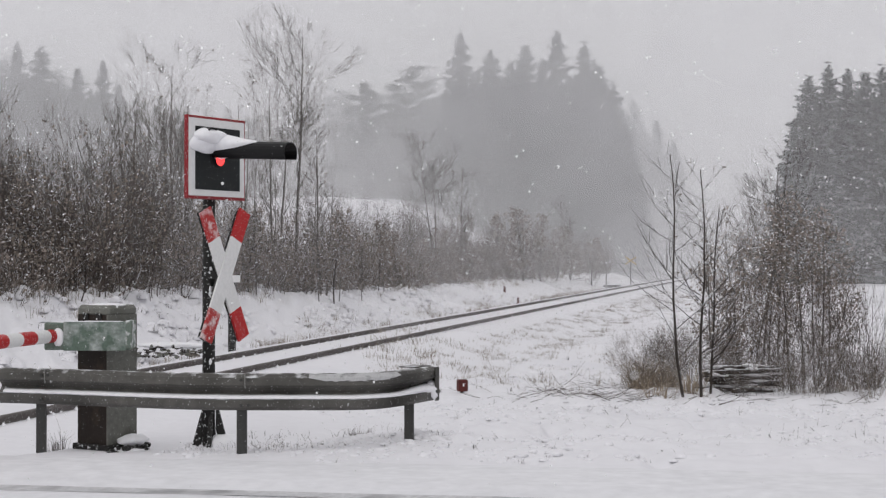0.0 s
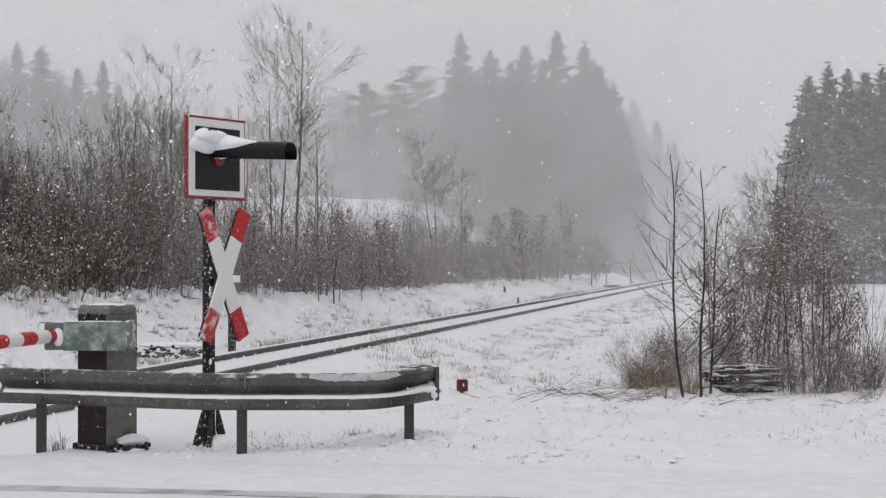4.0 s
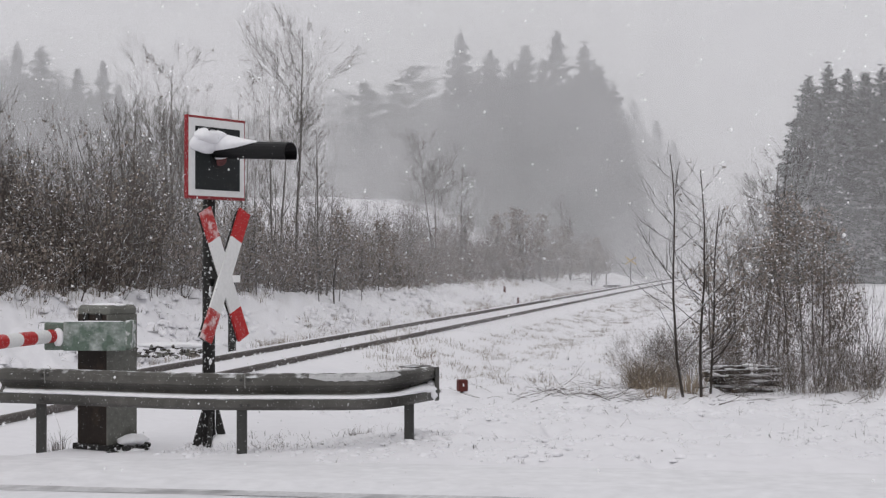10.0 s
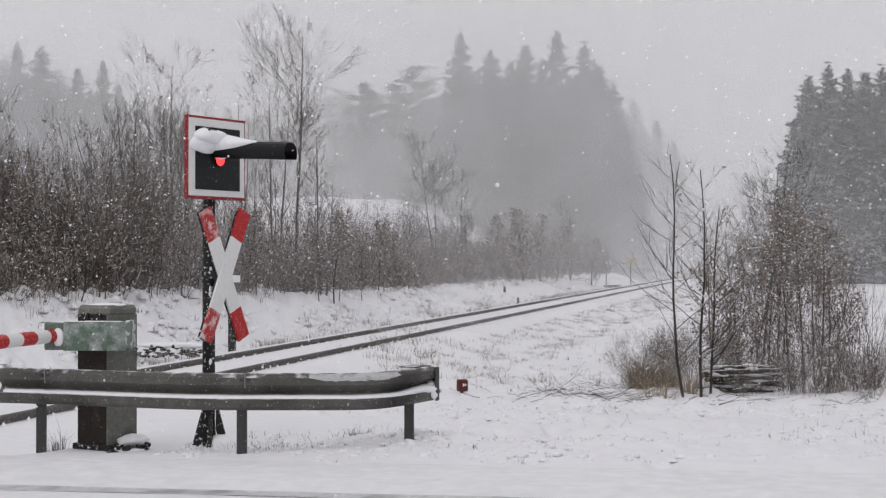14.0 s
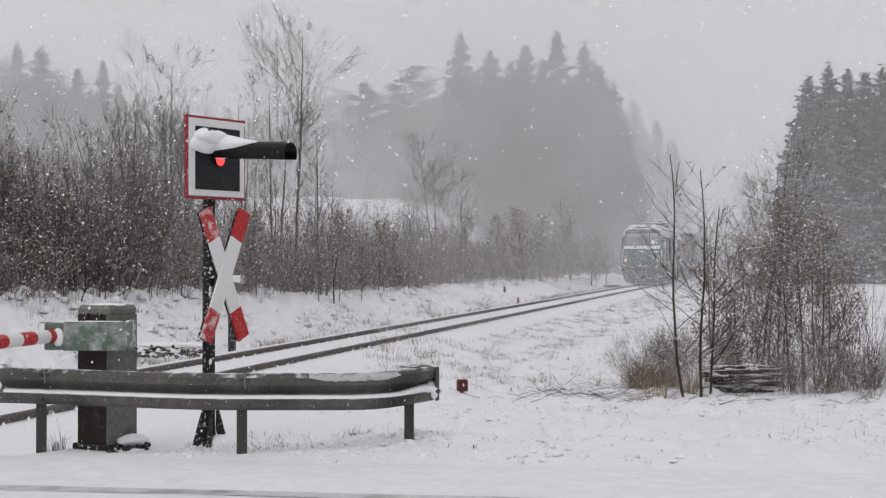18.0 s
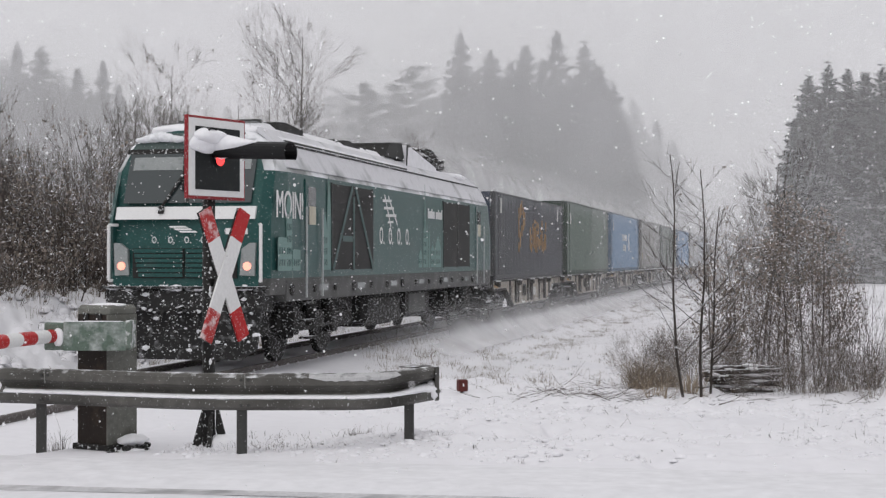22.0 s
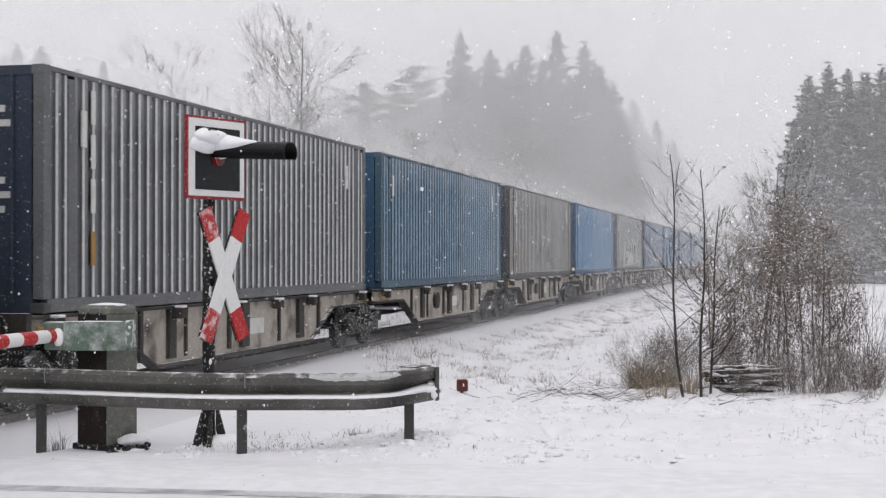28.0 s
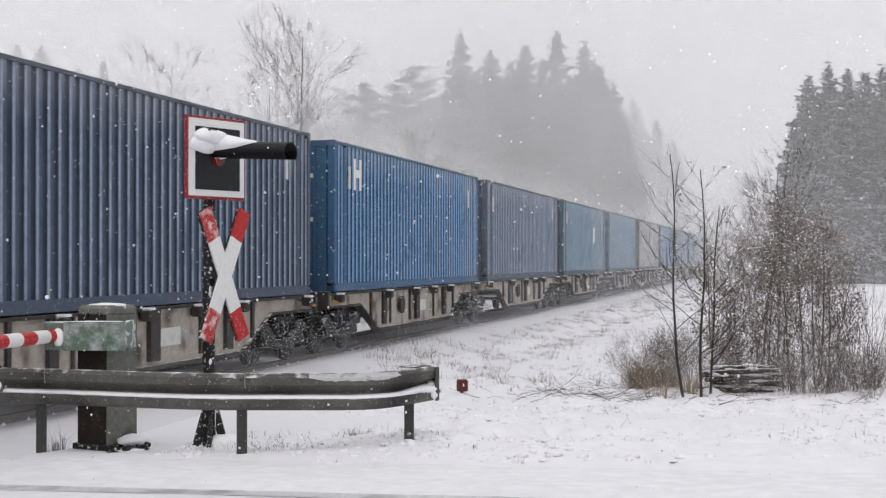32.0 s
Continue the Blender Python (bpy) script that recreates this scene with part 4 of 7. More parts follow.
def crossing_signal():
    m = Matrix.Translation((-2.115, 13.8, 0)) @ Matrix.Rotation(radians(58), 4, "Z")
    g = ground_z(-2.115, 13.8)
    ob = empty("crossing_signal", m @ Matrix.Translation((0, 0, g)))
    k = 13.8 / 2684

    def z(y):
        return 1.827 - (y - 458) * k - g
    bm = bmesh.new()
    rod(bm, (0, 0.02, -0.2), (0, 0.02, z(235)), 0.058, n=14)
    part("post", bm, POST, ob, smooth=True)
    for a in (-1, 1):
        turn = Matrix.Rotation(radians(-58), 4, "Z")
        bm = a_prism([(a * 0.05, 0.34), (a * 0.075, 0.34), (a * 0.18, -0.05), (a * 0.10, -0.05), (a * 0.05, 0.16)], -0.012, 0.028)
        part("foot_brace", bm, POST, ob, m=turn)
        bm = a_prism([(a * 0.05 + 0.02, 0.31), (a * 0.19 + 0.02, -0.05), (a * 0.13 + 0.02, -0.05), (a * 0.05 + 0.02, 0.18)], -0.012, 0.028, axis="x")
        part("foot_brace", bm, POST, ob, m=turn)
    # board
    zc, W, H = z(282), 0.80, 0.745
    bd = part("signal_board", a_box(-W / 2, W / 2, -0.075, -0.035, zc - H / 2, zc + H / 2, bevel=0.006), RED_DARK, ob, "red-edged board")
    part("white_border", a_box(-W / 2 + 0.016, W / 2 - 0.022, -0.08, -0.073, zc - H / 2 + 0.028, zc + H / 2 - 0.024), WHITE, bd)
    part("black_panel", a_box(-W / 2 + 0.10, W / 2 - 0.09, -0.086, -0.078, zc - H / 2 + 0.085, zc + H / 2 - 0.095), BLACK, bd)
    part("stiffener", a_box(-0.3, 0.3, -0.034, -0.01, zc - 0.2, zc - 0.15), POST, bd)
    part("stiffener", a_box(-0.3, 0.3, -0.034, -0.01, zc + 0.15, zc + 0.2), POST, bd)

    def hood(cx, hz, r, length, a0, a1, n=16):
        bm = bmesh.new()
        rings = []
        for f in (0.0, 0.15, 0.55, 0.97, 1.0):
            out = [(cx + r * math.cos(w), -0.086 - length * f, hz - 0.05 * f * length + r * math.sin(w)) for w in np.linspace(a0, a1, n)]
            inn = [(cx + (r - 0.008) * math.cos(w), -0.086 - length * f, hz - 0.05 * f * length + (r - 0.008) * math.sin(w)) for w in np.linspace(a1, a0, n)]
            rings.append(out + inn)
        loft(bm, rings)
        return bm
    hz = z(270)
    cx = 0.0
    part("lamp_hood", hood(cx, hz, 0.098, 0.83, radians(-35), radians(215)), HOOD, ob, "long black tubular hood", smooth=False)
    part("lamp_housing", a_rod((cx, -0.06, hz - 0.05), (cx, -0.092, hz - 0.05), 0.105, n=20), HOOD, ob)
    part("upper_hood", hood(-0.2, z(243), 0.07, 0.12, radians(0), radians(180)), HOOD, ob)
    # turning lens: one side glows red, the other is dull
    bm = bmesh.new()
    bmesh.ops.create_uvsphere(bm, u_segments=20, v_segments=12, radius=0.058)
    for v in bm.verts:
        v.co.y *= 0.22
    for f in bm.faces:
        f.material_index = 0 if f.calc_center_median().y < 0 else 1
    lamp = part("turning_lens", bm, (LAMP_ON, LAMP_OFF), ob, "red flashing lamp lens")
    lamp.location = (cx, -0.115, z(284))
    # snow lying on hoods
    bm = bmesh.new()
    rings = []
    for f in np.linspace(0, 1, 12):
        y = -0.06 - 0.53 * f
        hgt = (0.10 - 0.05 * f + 0.012 * math.sin(7 * f)) * (1 - f ** 6)
        wdt = 0.118 * (1 - f ** 5) + 0.005
        rings.append([(cx + wdt * math.cos(w) * (1.0 if math.sin(w) > 0 else 0.9), y - 0.02 * math.sin(3 * w), hz + 0.055 + (hgt if math.sin(w) > 0 else 0.125 * (1 - f) ** 0.7 + 0.01) * math.sin(w)) for w in np.linspace(0, 6.283, 17)[:-1]])
    loft(bm, rings)
    part("snow_cap", bm, SNOW_CAP, ob, "thick snow lying on the hood", smooth=True)
    bm = bmesh.new()
    lump(bm, (-0.17, -0.13, z(245)), (0.20, 0.11, 0.07), 11, 0.2, 3)
    lump(bm, (-0.20, -0.10, z(258)), (0.19, 0.06, 0.09), 5, 0.15, 3)
    part("snow_cap", bm, SNOW_CAP, ob, "snow heaped on the upper hood", smooth=True)
    # crossbuck
    zx, hw, hh, aw = z(487), 0.268, 0.58, 0.155
    for sgn in (1, -1):
        top, low = Vector((sgn * hw, zx + hh)), Vector((-sgn * hw, zx - hh))
        d = (top - low).normalized()
        nrm = Vector((-d.y, d.x))
        yy = -0.175 - 0.012 * (sgn > 0)

        def piece(f0, f1, name, mat, lab=""):
            p0, p1 = low.lerp(top, f0), low.lerp(top, f1)
            e = aw / 2
            o = [p0 - nrm * e, p0 + nrm * e, p1 + nrm * e, p1 - nrm * e]
            return part(name, a_prism([(q.x, q.y) for q in o], yy, yy + 0.02), mat, arm if name != "cross_arm" else ob, lab)
        arm = None
        arm = piece(0.225, 0.775, "cross_arm", WHITE, "white arm of the crossbuck")
        e = [low - nrm * aw * 0.46, low + nrm * aw * 0.46, top + nrm * aw * 0.46, top - nrm * aw * 0.46]
        part("folded_edge", a_prism([(q.x, q.y) for q in e], yy + 0.021, yy + 0.05), POST, arm)
        piece(0, 0.225, "red_end", RED_RIMED if sgn > 0 else RED)
        piece(0.775, 1, "red_end", RED if sgn > 0 else RED_RIMED, "" if sgn > 0 else "red end dusted with snow")
    part("bracket", a_box(-0.05, 0.05, -0.165, 0.06, zx - 0.04, zx + 0.04), POST, ob)
    # snow blown to the post
    for q in (z(415), z(440), z(478), z(512), z(520), z(548), z(640)):
        bm = bmesh.new()
        lump(bm, (-0.04 + 0.01 * math.sin(q * 9), -0.03, q), (0.014, 0.012, 0.03), q, 0.4)
        part("snow_patch", bm, SNOW_CAP, ob)
    bm = bmesh.new()
    lump(bm, (0.1, -0.1, 0.02), (0.2, 0.17, 0.1), 9)
    part("snow_drift", bm, SNOW_CAP, ob, smooth=True)
    tagged(ob, "level crossing signal with red flashing lamp and crossbuck, capped with snow", "crossing signal")
    return ob, lamp


SIGNAL, SIGNAL_LAMP = crossing_signal()


def barrier():
    x, y = -2.985, 13.5
    g = ground_z(x, y)
    ob = empty("barrier_drive", Matrix.Translation((x, y, g)) @ Matrix.Rotation(radians(57), 4, "Z"))
    zz = 1.827 - g
    k = 13.5 / 2684

    def z(v):
        return zz - (v - 458) * k
    w = 0.185
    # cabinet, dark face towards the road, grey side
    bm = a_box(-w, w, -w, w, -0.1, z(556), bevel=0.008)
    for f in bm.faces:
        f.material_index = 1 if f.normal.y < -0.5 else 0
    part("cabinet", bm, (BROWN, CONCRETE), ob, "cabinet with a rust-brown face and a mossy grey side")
    bm = a_box(-w - 0.006, w + 0.006, -w - 0.006, w + 0.006, z(560), z(540), bevel=0.03)
    part("lid", bm, CONCRETE, ob)
    bm = bmesh.new()
    lump(bm, (0, 0, z(541)), (0.18, 0.18, 0.022), 4, flat=z(543))
    part("snow_cap", bm, SNOW_CAP, ob, smooth=True)
    part("base_flange", a_box(-w - 0.035, w + 0.03, -w - 0.03, w + 0.03, -0.1, 0.06, bevel=0.01), POST, ob)
    bm = bmesh.new()
    lump(bm, (0.04, -0.27, 0.09), (0.15, 0.12, 0.05), 4, 0.3, 3)
    lump(bm, (-0.1, -0.33, 0.0), (0.2, 0.12, 0.035), 6, 0.4)
    part("snow_drift", bm, SNOW_CAP, ob, smooth=True)
    rb = random.Random(6)
    for n in range(16):
        a = rb.uniform(-0.32, 0.2)
        bm = a_rod((a, -0.26 - rb.uniform(0, 0.14), rb.uniform(-0.01, 0.06)), (a + rb.uniform(-0.2, 0.2), -0.26 - rb.uniform(0, 0.14), rb.uniform(-0.02, 0.07)), rb.uniform(0.01, 0.03), n=6)
        part("debris", bm, POST, ob)
    # green housing of the boom's hinge, held across the face
    to = Matrix.Rotation(radians(-57), 4, "Z")
    hub = part("boom_housing", a_box(-0.47, 0.275, -0.36, -0.20, z(616), z(569), bevel=0.012), GREEN_BOX, ob, "weathered green hinge housing", m=to)
    part("side_plate", a_box(0.235, 0.29, -0.372, -0.19, z(613), z(565), bevel=0.006), GREEN_SNOWY, hub)
    part("front_plate", a_box(-0.3, 0.24, -0.374, -0.358, z(617), z(567), bevel=0.004), GREEN_RIMED, hub, "green plate streaked with rime")
    bm = bmesh.new()
    lump(bm, (-0.345, -0.362, z(594)), (0.045, 0.012, 0.085), 7, 0.5)
    part("snow_patch", bm, SNOW_CAP, hub, smooth=True)
    bm = bmesh.new()
    lump(bm, (-0.1, -0.28, z(569)), (0.42, 0.07, 0.012), 8, 0.6)
    part("snow_patch", bm, SNOW_CAP, hub, smooth=True)
    for a in (-0.12, 0.04):
        part("latch", a_box(-w - 0.014, -w, a, a + 0.06, z(566), z(554)), POST, ob)
    tagged(ob, "green and rust-brown barrier drive with snow on its lid", "barrier drive")
    # boom
    d = Vector((-0.2, -0.98, 0)).normalized()
    p = Vector((-3.36, 13.3, 1.827 - (594 - 458) / 2684 * 13.3))
    bo = empty("barrier_boom", Matrix.Translation(p) @ d.to_track_quat("Y", "Z").to_matrix().to_4x4())
    y0, red, n = -0.08, False, 0
    while y0 < 6.0:
        ln = 0.10 if n == 0 else 0.25
        bm = a_rod((0, y0, 0), (0, y0 + ln, 0), 0.058, n=16)
        part("stripe", bm, RED if red else WHITE, bo, smooth=False)
        y0 += ln
        red = not red
        n += 1
    part("end_socket", a_box(-0.07, 0.09, -0.28, -0.06, -0.075, 0.075, bevel=0.01), SNOW_CAP, bo, "snow-plastered socket")
    tagged(bo, "lowered red and white striped barrier boom", "barrier boom")


barrier()


def guardrail():
    """Corrugated beam, bowed at both ends, on three posts."""
    def line(px):
        d = 12.62 + 0.7 * step(430, -80, px) + 1.02 * step(600, 800, px) * (0.35 + 0.65 * step(640, 790, px))
        return Vector(((px - 784) / 2684 * d, d))
    zt = {"c": 0.873}
    ob = empty("guardrail", Matrix.Translation((line(428).x, line(428).y, ground_z(*line(428)))))
    inv = ob.matrix_world.inverted()
    # half profile of the two waves: height under the top edge and stand-off towards the road
    prof = [(0.0, 0.0), (-0.006, 0.035), (-0.035, 0.078), (-0.095, 0.082), (-0.122, 0.03), (-0.155, 0.0), (-0.19, 0.03), (-0.215, 0.082), (-0.275, 0.078), (-0.304, 0.035), (-0.31, 0.0)]

    def beam(px0, px1, n):
        bm = bmesh.new()
        rings = []
        for px in np.linspace(px0, px1, n):
            q, e = line(px), line(px + 2) - line(px - 2)
            e.normalize()
            nrm = Vector((e.y, -e.x))
            front = [inv @ Vector((q.x + nrm.x * o, q.y + nrm.y * o, zt["c"] + z)) for z, o in prof]
            back = [inv @ Vector((q.x + nrm.x * (o - 0.006), q.y + nrm.y * (o - 0.006), zt["c"] + z)) for z, o in prof[::-1]]
            rings.append(front + back)
        loft(bm, rings)
        return bm
    beams = [part("beam", beam(4, 84, 6), GALV, ob), part("beam", beam(83, 437, 20), GALV, ob), part("beam", beam(436, 762, 32), GALV, ob, "beam bowed back at its end")]
    for px in (84, 436):
        q = line(px)
        for z in (-0.05, -0.26):
            for o in (-0.03, 0.03):
                part("bolt", a_rod(inv @ Vector((q.x + o, q.y - 0.075, zt["c"] + z)), inv @ Vector((q.x + o, q.y - 0.1, zt["c"] + z)), 0.014, n=8), GALV_POST, beams[1])
        part("lap_edge", a_box(-0.003, 0.003, -0.088, -0.0, -0.12, -0.003), LAP, beams[1], m=inv @ Matrix.Translation((q.x, q.y, zt["c"])))
    # box-like end piece
    q, e = line(748), (line(772) - line(725)).normalized()
    ang = math.atan2(e.y, e.x)
    end = part("end_shoe", a_box(-0.15, 0.125, -0.012, 0.16, -0.005, 0.004), GALV, ob, m=inv @ Matrix.Translation((q.x, q.y, zt["c"] + 0.003)) @ Matrix.Rotation(ang, 4, "Z"))
    part("end_plate", a_box(0.055, 0.126, -0.10, -0.088, -0.305, -0.006, bevel=0.004), GALV, end)
    part("end_lip", a_box(0.116, 0.126, -0.086, 0.16, -0.30, -0.012), GALV, end)
    bm = bmesh.new()
    lump(bm, (0.0, -0.075, -0.2), (0.13, 0.03, 0.03), 3, 0.4)
    lump(bm, (0.055, -0.085, -0.235), (0.05, 0.025, 0.06), 8, 0.5)
    lump(bm, (0.085, -0.04, -0.16), (0.06, 0.03, 0.035), 5, 0.4)
    part("snow_clump", bm, SNOW_CAP, end, "snow hanging from the trough", smooth=True)
    for bx, bz in ((-0.02, -0.08), (0.06, -0.08), (0.06, -0.22)):
        part("bolt", a_rod((bx, -0.112, bz), (bx, -0.098, bz), 0.014, n=8), GALV_POST, end)
    # posts
    for px in (73, 428, 724):
        q = line(px)
        g = ground_z(q.x, q.y)
        bm = bmesh.new()
        w, d, t = 0.042, 0.1, 0.006
        prism(bm, [(-w, -0.0), (w, 0.0), (w, 0.035), (w - t, 0.035), (w - t, t), (-w + t, t), (-w + t, d), (w - 0.02, d), (w - 0.02, d + t), (-w, d + t)], g - 0.3, zt["c"] - 0.03, axis="z")
        part("post", bm, GALV_POST, ob, m=inv @ Matrix.Translation((q.x, q.y + 0.0, 0)))
    # snow caught in the trough and on top
    bm = bmesh.new()
    rings = []
    for px in np.linspace(14, 748, 60):
        q, e = line(px), (line(px + 2) - line(px - 2)).normalized()
        nrm = Vector((e.y, -e.x))
        hgt = 0.004 + 0.004 * noise.noise(Vector((px * 0.03, 0, 0))) + (0.035 * step(690, 760, px))
        pts = [(0.024, -0.186), (0.05, -0.2), (0.082, -0.21), (0.08, -0.2 + hgt), (0.05, -0.186 + hgt), (0.026, -0.179 + hgt)]
        rings.append([inv @ Vector((q.x + nrm.x * o, q.y + nrm.y * o, zt["c"] + z)) for o, z in pts])
    loft(bm, rings)
    film = bmesh.new()
    rings = []
    for px in np.linspace(548, 696, 40):
        q, e = line(px), (line(px + 2) - line(px - 2)).normalized()
        nrm = Vector((e.y, -e.x))
        f = min(1.0, (px - 548) / 30, (696 - px) / 25) * (0.75 + 0.5 * noise.noise(Vector((px * 0.11, 2, 0))))
        rings.append([inv @ Vector((q.x + nrm.x * o, q.y + nrm.y * o, zt["c"] + z)) for o, z in ((0.034, -0.004), (0.082, -0.032), (0.085, -0.034 - 0.034 * max(0.02, f)), (0.083, -0.034 - 0.036 * max(0.02, f)), (0.078, -0.036), (0.033, -0.008))])
    loft(film, rings)
    part("snow_film", film, SNOW_DUSTING, ob, "film of snow on the beam")
    part("snow_strip", bm, SNOW_CAP, ob, "line of snow in the beam's trough", smooth=True)
    tagged(ob, "weathered grey steel guardrail with snow in its trough", "guardrail")


guardrail()


# ---- small things along the track ----
LOG = material("wet_log_bark", (0.045, 0.037, 0.032), 0.85, spots=(0.025, 0.021, 0.019), scale=6.0, bump=0.4, snow=0.4, flecks=(45.0, 0.62))
LOG_END = material("cut_log_end", (0.10, 0.078, 0.058), 0.8, spots=(0.06, 0.047, 0.037), scale=9.0)
MARKER_RED = material("faded_red_marker", (0.11, 0.026, 0.023), 0.6, spots=(0.06, 0.02, 0.018), scale=14.0, amount=0.7)
YELLOW_SIGN = material("yellow_sign_paint", (0.55, 0.36, 0.05), 0.5, spots=(0.42, 0.28, 0.05), scale=4.0)


def log_pile():
    v = at(bear(1312), 20.0)
    ob = empty("log_pile", Matrix.Translation((v.x, v.y, v.z)) @ Matrix.Rotation(radians(4), 4, "Z"))
    rng = random.Random(2)
    for k in range(20):
        row, col = divmod(k, 5)
        r = rng.uniform(0.02, 0.045)
        y = -0.24 + 0.12 * col + 0.04 * (row % 2)
        z = 0.04 + 0.08 * row
        x0, x1 = -0.36 + rng.uniform(-0.2, 0.2), 0.36 + rng.uniform(-0.28, 0.2)
        bm = a_rod((x0, y, z + rng.uniform(-0.03, 0.04)), (x1, y + rng.uniform(-0.1, 0.1), z + rng.uniform(-0.07, 0.05)), r, r * rng.uniform(0.5, 1.0), n=10)
        for f in bm.faces:
            f.material_index = 1 if abs(f.normal.x) > 0.8 else 0
        part("log", bm, (LOG, LOG_END), ob)
    bm = bmesh.new()
    for k in range(26):
        lump(bm, (rng.uniform(-0.42, 0.42), rng.uniform(-0.27, 0.15), 0.09 + 0.08 * (k % 4) + rng.uniform(-0.02, 0.02)), (rng.uniform(0.05, 0.13), 0.06, rng.uniform(0.012, 0.022)), k, 0.6)
    part("snow_cap", bm, SNOW_CAP, ob, smooth=True)
    tagged(ob, "small stack of dark logs under snow", "log pile")


log_pile()


def marker_stone():
    v = at(bear(818), 19.4)
    ob = empty("marker_post", Matrix.Translation(v) @ Matrix.Rotation(radians(14), 4, "Z"))
    part("stake", a_box(-0.022, 0.022, -0.02, 0.02, -0.2, 0.05), POST, ob)
    part("marker_box", a_box(-0.062, 0.062, -0.06, 0.06, 0.02, 0.168, bevel=0.008), MARKER_RED, ob, "faded red block")
    bm = bmesh.new()
    lump(bm, (0.0, -0.064, 0.10), (0.009, 0.003, 0.02), 3, 0.6)
    part("snow_fleck", bm, SNOW_CAP, ob)
    tagged(ob, "faded red marker block on a stake in the snow", "marker post")


marker_stone()


def far_bits():
    # short post with a white plate behind the crossbuck
    p = Vector(((412 - 784) / 2684 * 36.0, 36.0, 0))
    p.z = ground_z(p.x, p.y)
    ob = empty("plate_post", Matrix.Translation(p))
    zt = 1.827 - (499 - 458) / 2684 * 36.0 - p.z
    part("post", a_box(-0.1, 0.07, -0.08, 0.08, -0.2, zt), POST, ob)
    part("white_plate", a_box(-0.03, 0.19, -0.11, -0.082, zt - 0.02, zt + 0.15, bevel=0.004), WHITE, ob)
    tagged(ob, "dark post carrying a small white plate", "post")
    # yellow crossed board beside the track, far away
    d = 124.0
    p = Vector(((1116 - 784) / 2684 * d, d, 0))
    p.z = 1.827 - (500 - 458) / 2684 * d
    g = ground_z(p.x, p.y)
    ob = empty("trackside_sign", Matrix.Translation((p.x, p.y, g)))
    top = 1.827 - (462 - 458) / 2684 * d - g
    part("post", a_rod((0, 0, -0.3), (0, 0, top), 0.05, n=8), POST, ob)
    for s in (-1, 1):
        bm = a_prism([(-0.44, top + 0.3 * s - 0.06), (0.44, top - 0.3 * s - 0.06), (0.44, top - 0.3 * s + 0.06), (-0.44, top + 0.3 * s + 0.06)], -0.08 - 0.02 * s, -0.06 - 0.02 * s)
        part("crossed_board", bm, YELLOW_SIGN, ob)
    tagged(ob, "yellow crossed boards on a trackside post", "sign")
    # pale post and a low concrete kerb
    d = 112.0
    x = (1073 - 784) / 2684 * d
    g = ground_z(x, d)
    top = 1.827 - (467 - 458) / 2684 * d - g
    ob = empty("signal_post", Matrix.Translation((x, d, g)))
    part("post", a_rod((0, 0, -0.3), (0, 0, top), 0.045, n=8), CONCRETE, ob)
    part("cap", a_box(-0.07, 0.07, -0.07, 0.07, top - 0.02, top + 0.1, bevel=0.02), SNOW_CAP, ob, "snowy cap")
    tagged(ob, "pale slim post with a snowy cap", "post")
    x = (1083 - 784) / 2684 * 115.0
    ob = empty("cable_trough", Matrix.Translation((x, 115.0, ground_z(x, 115.0))) @ Matrix.Rotation(radians(8), 4, "Z"))
    part("trough", a_box(-0.65, 0.65, -0.2, 0.2, -0.1, 0.22, bevel=0.02), POST, ob)
    part("cover", a_box(-0.68, 0.68, -0.23, 0.23, 0.22, 0.28, bevel=0.02), SNOW_CAP, ob)
    tagged(ob, "low dark trackside trough under snow", "trough")
    # small markers on the far bank
    for px, py, d in ((917, 526, 75.0), (893, 514, 80.0)):
        x = (px - 784) / 2684 * d
        g = ground_z(x, d)
        ob = empty("stake", Matrix.Translation((x, d, g)))
        part("shaft", a_rod((0, 0, -0.2), (0, 0, 0.32), 0.07, 0.06, n=8), MARKER_RED, ob)
        tagged(ob, "short reddish stake on the snowy bank", "stake")
    # heap of old sleepers and stones at the far side of the crossing
    ob = empty("rubble_heap", Matrix.Translation(on_track(-3.2, 14.3, -0.25)) @ Matrix.Rotation(radians(-12), 4, "Z"))
    rng = random.Random(4)
    for k in range(90):
        bm = bmesh.new()
        x = rng.uniform(-0.95, 0.95)
        lump(bm, (x, rng.uniform(-0.35, 0.3), 0.24 * (1 - abs(x) * 0.5) * rng.random()), (rng.uniform(0.03, 0.1), rng.uniform(0.03, 0.06), rng.uniform(0.02, 0.045)), k, 0.5, 1)
        part("stone", bm, LOG if k % 3 else CONCRETE, ob)
    bm = bmesh.new()
    lump(bm, (0.1, 0.25, 0.22), (1.0, 0.3, 0.07), 7)
    part("snow_cap", bm, SNOW_CAP, ob, smooth=True)
    tagged(ob, "snow-topped heap of dark stones by the track", "rubble heap")


far_bits()


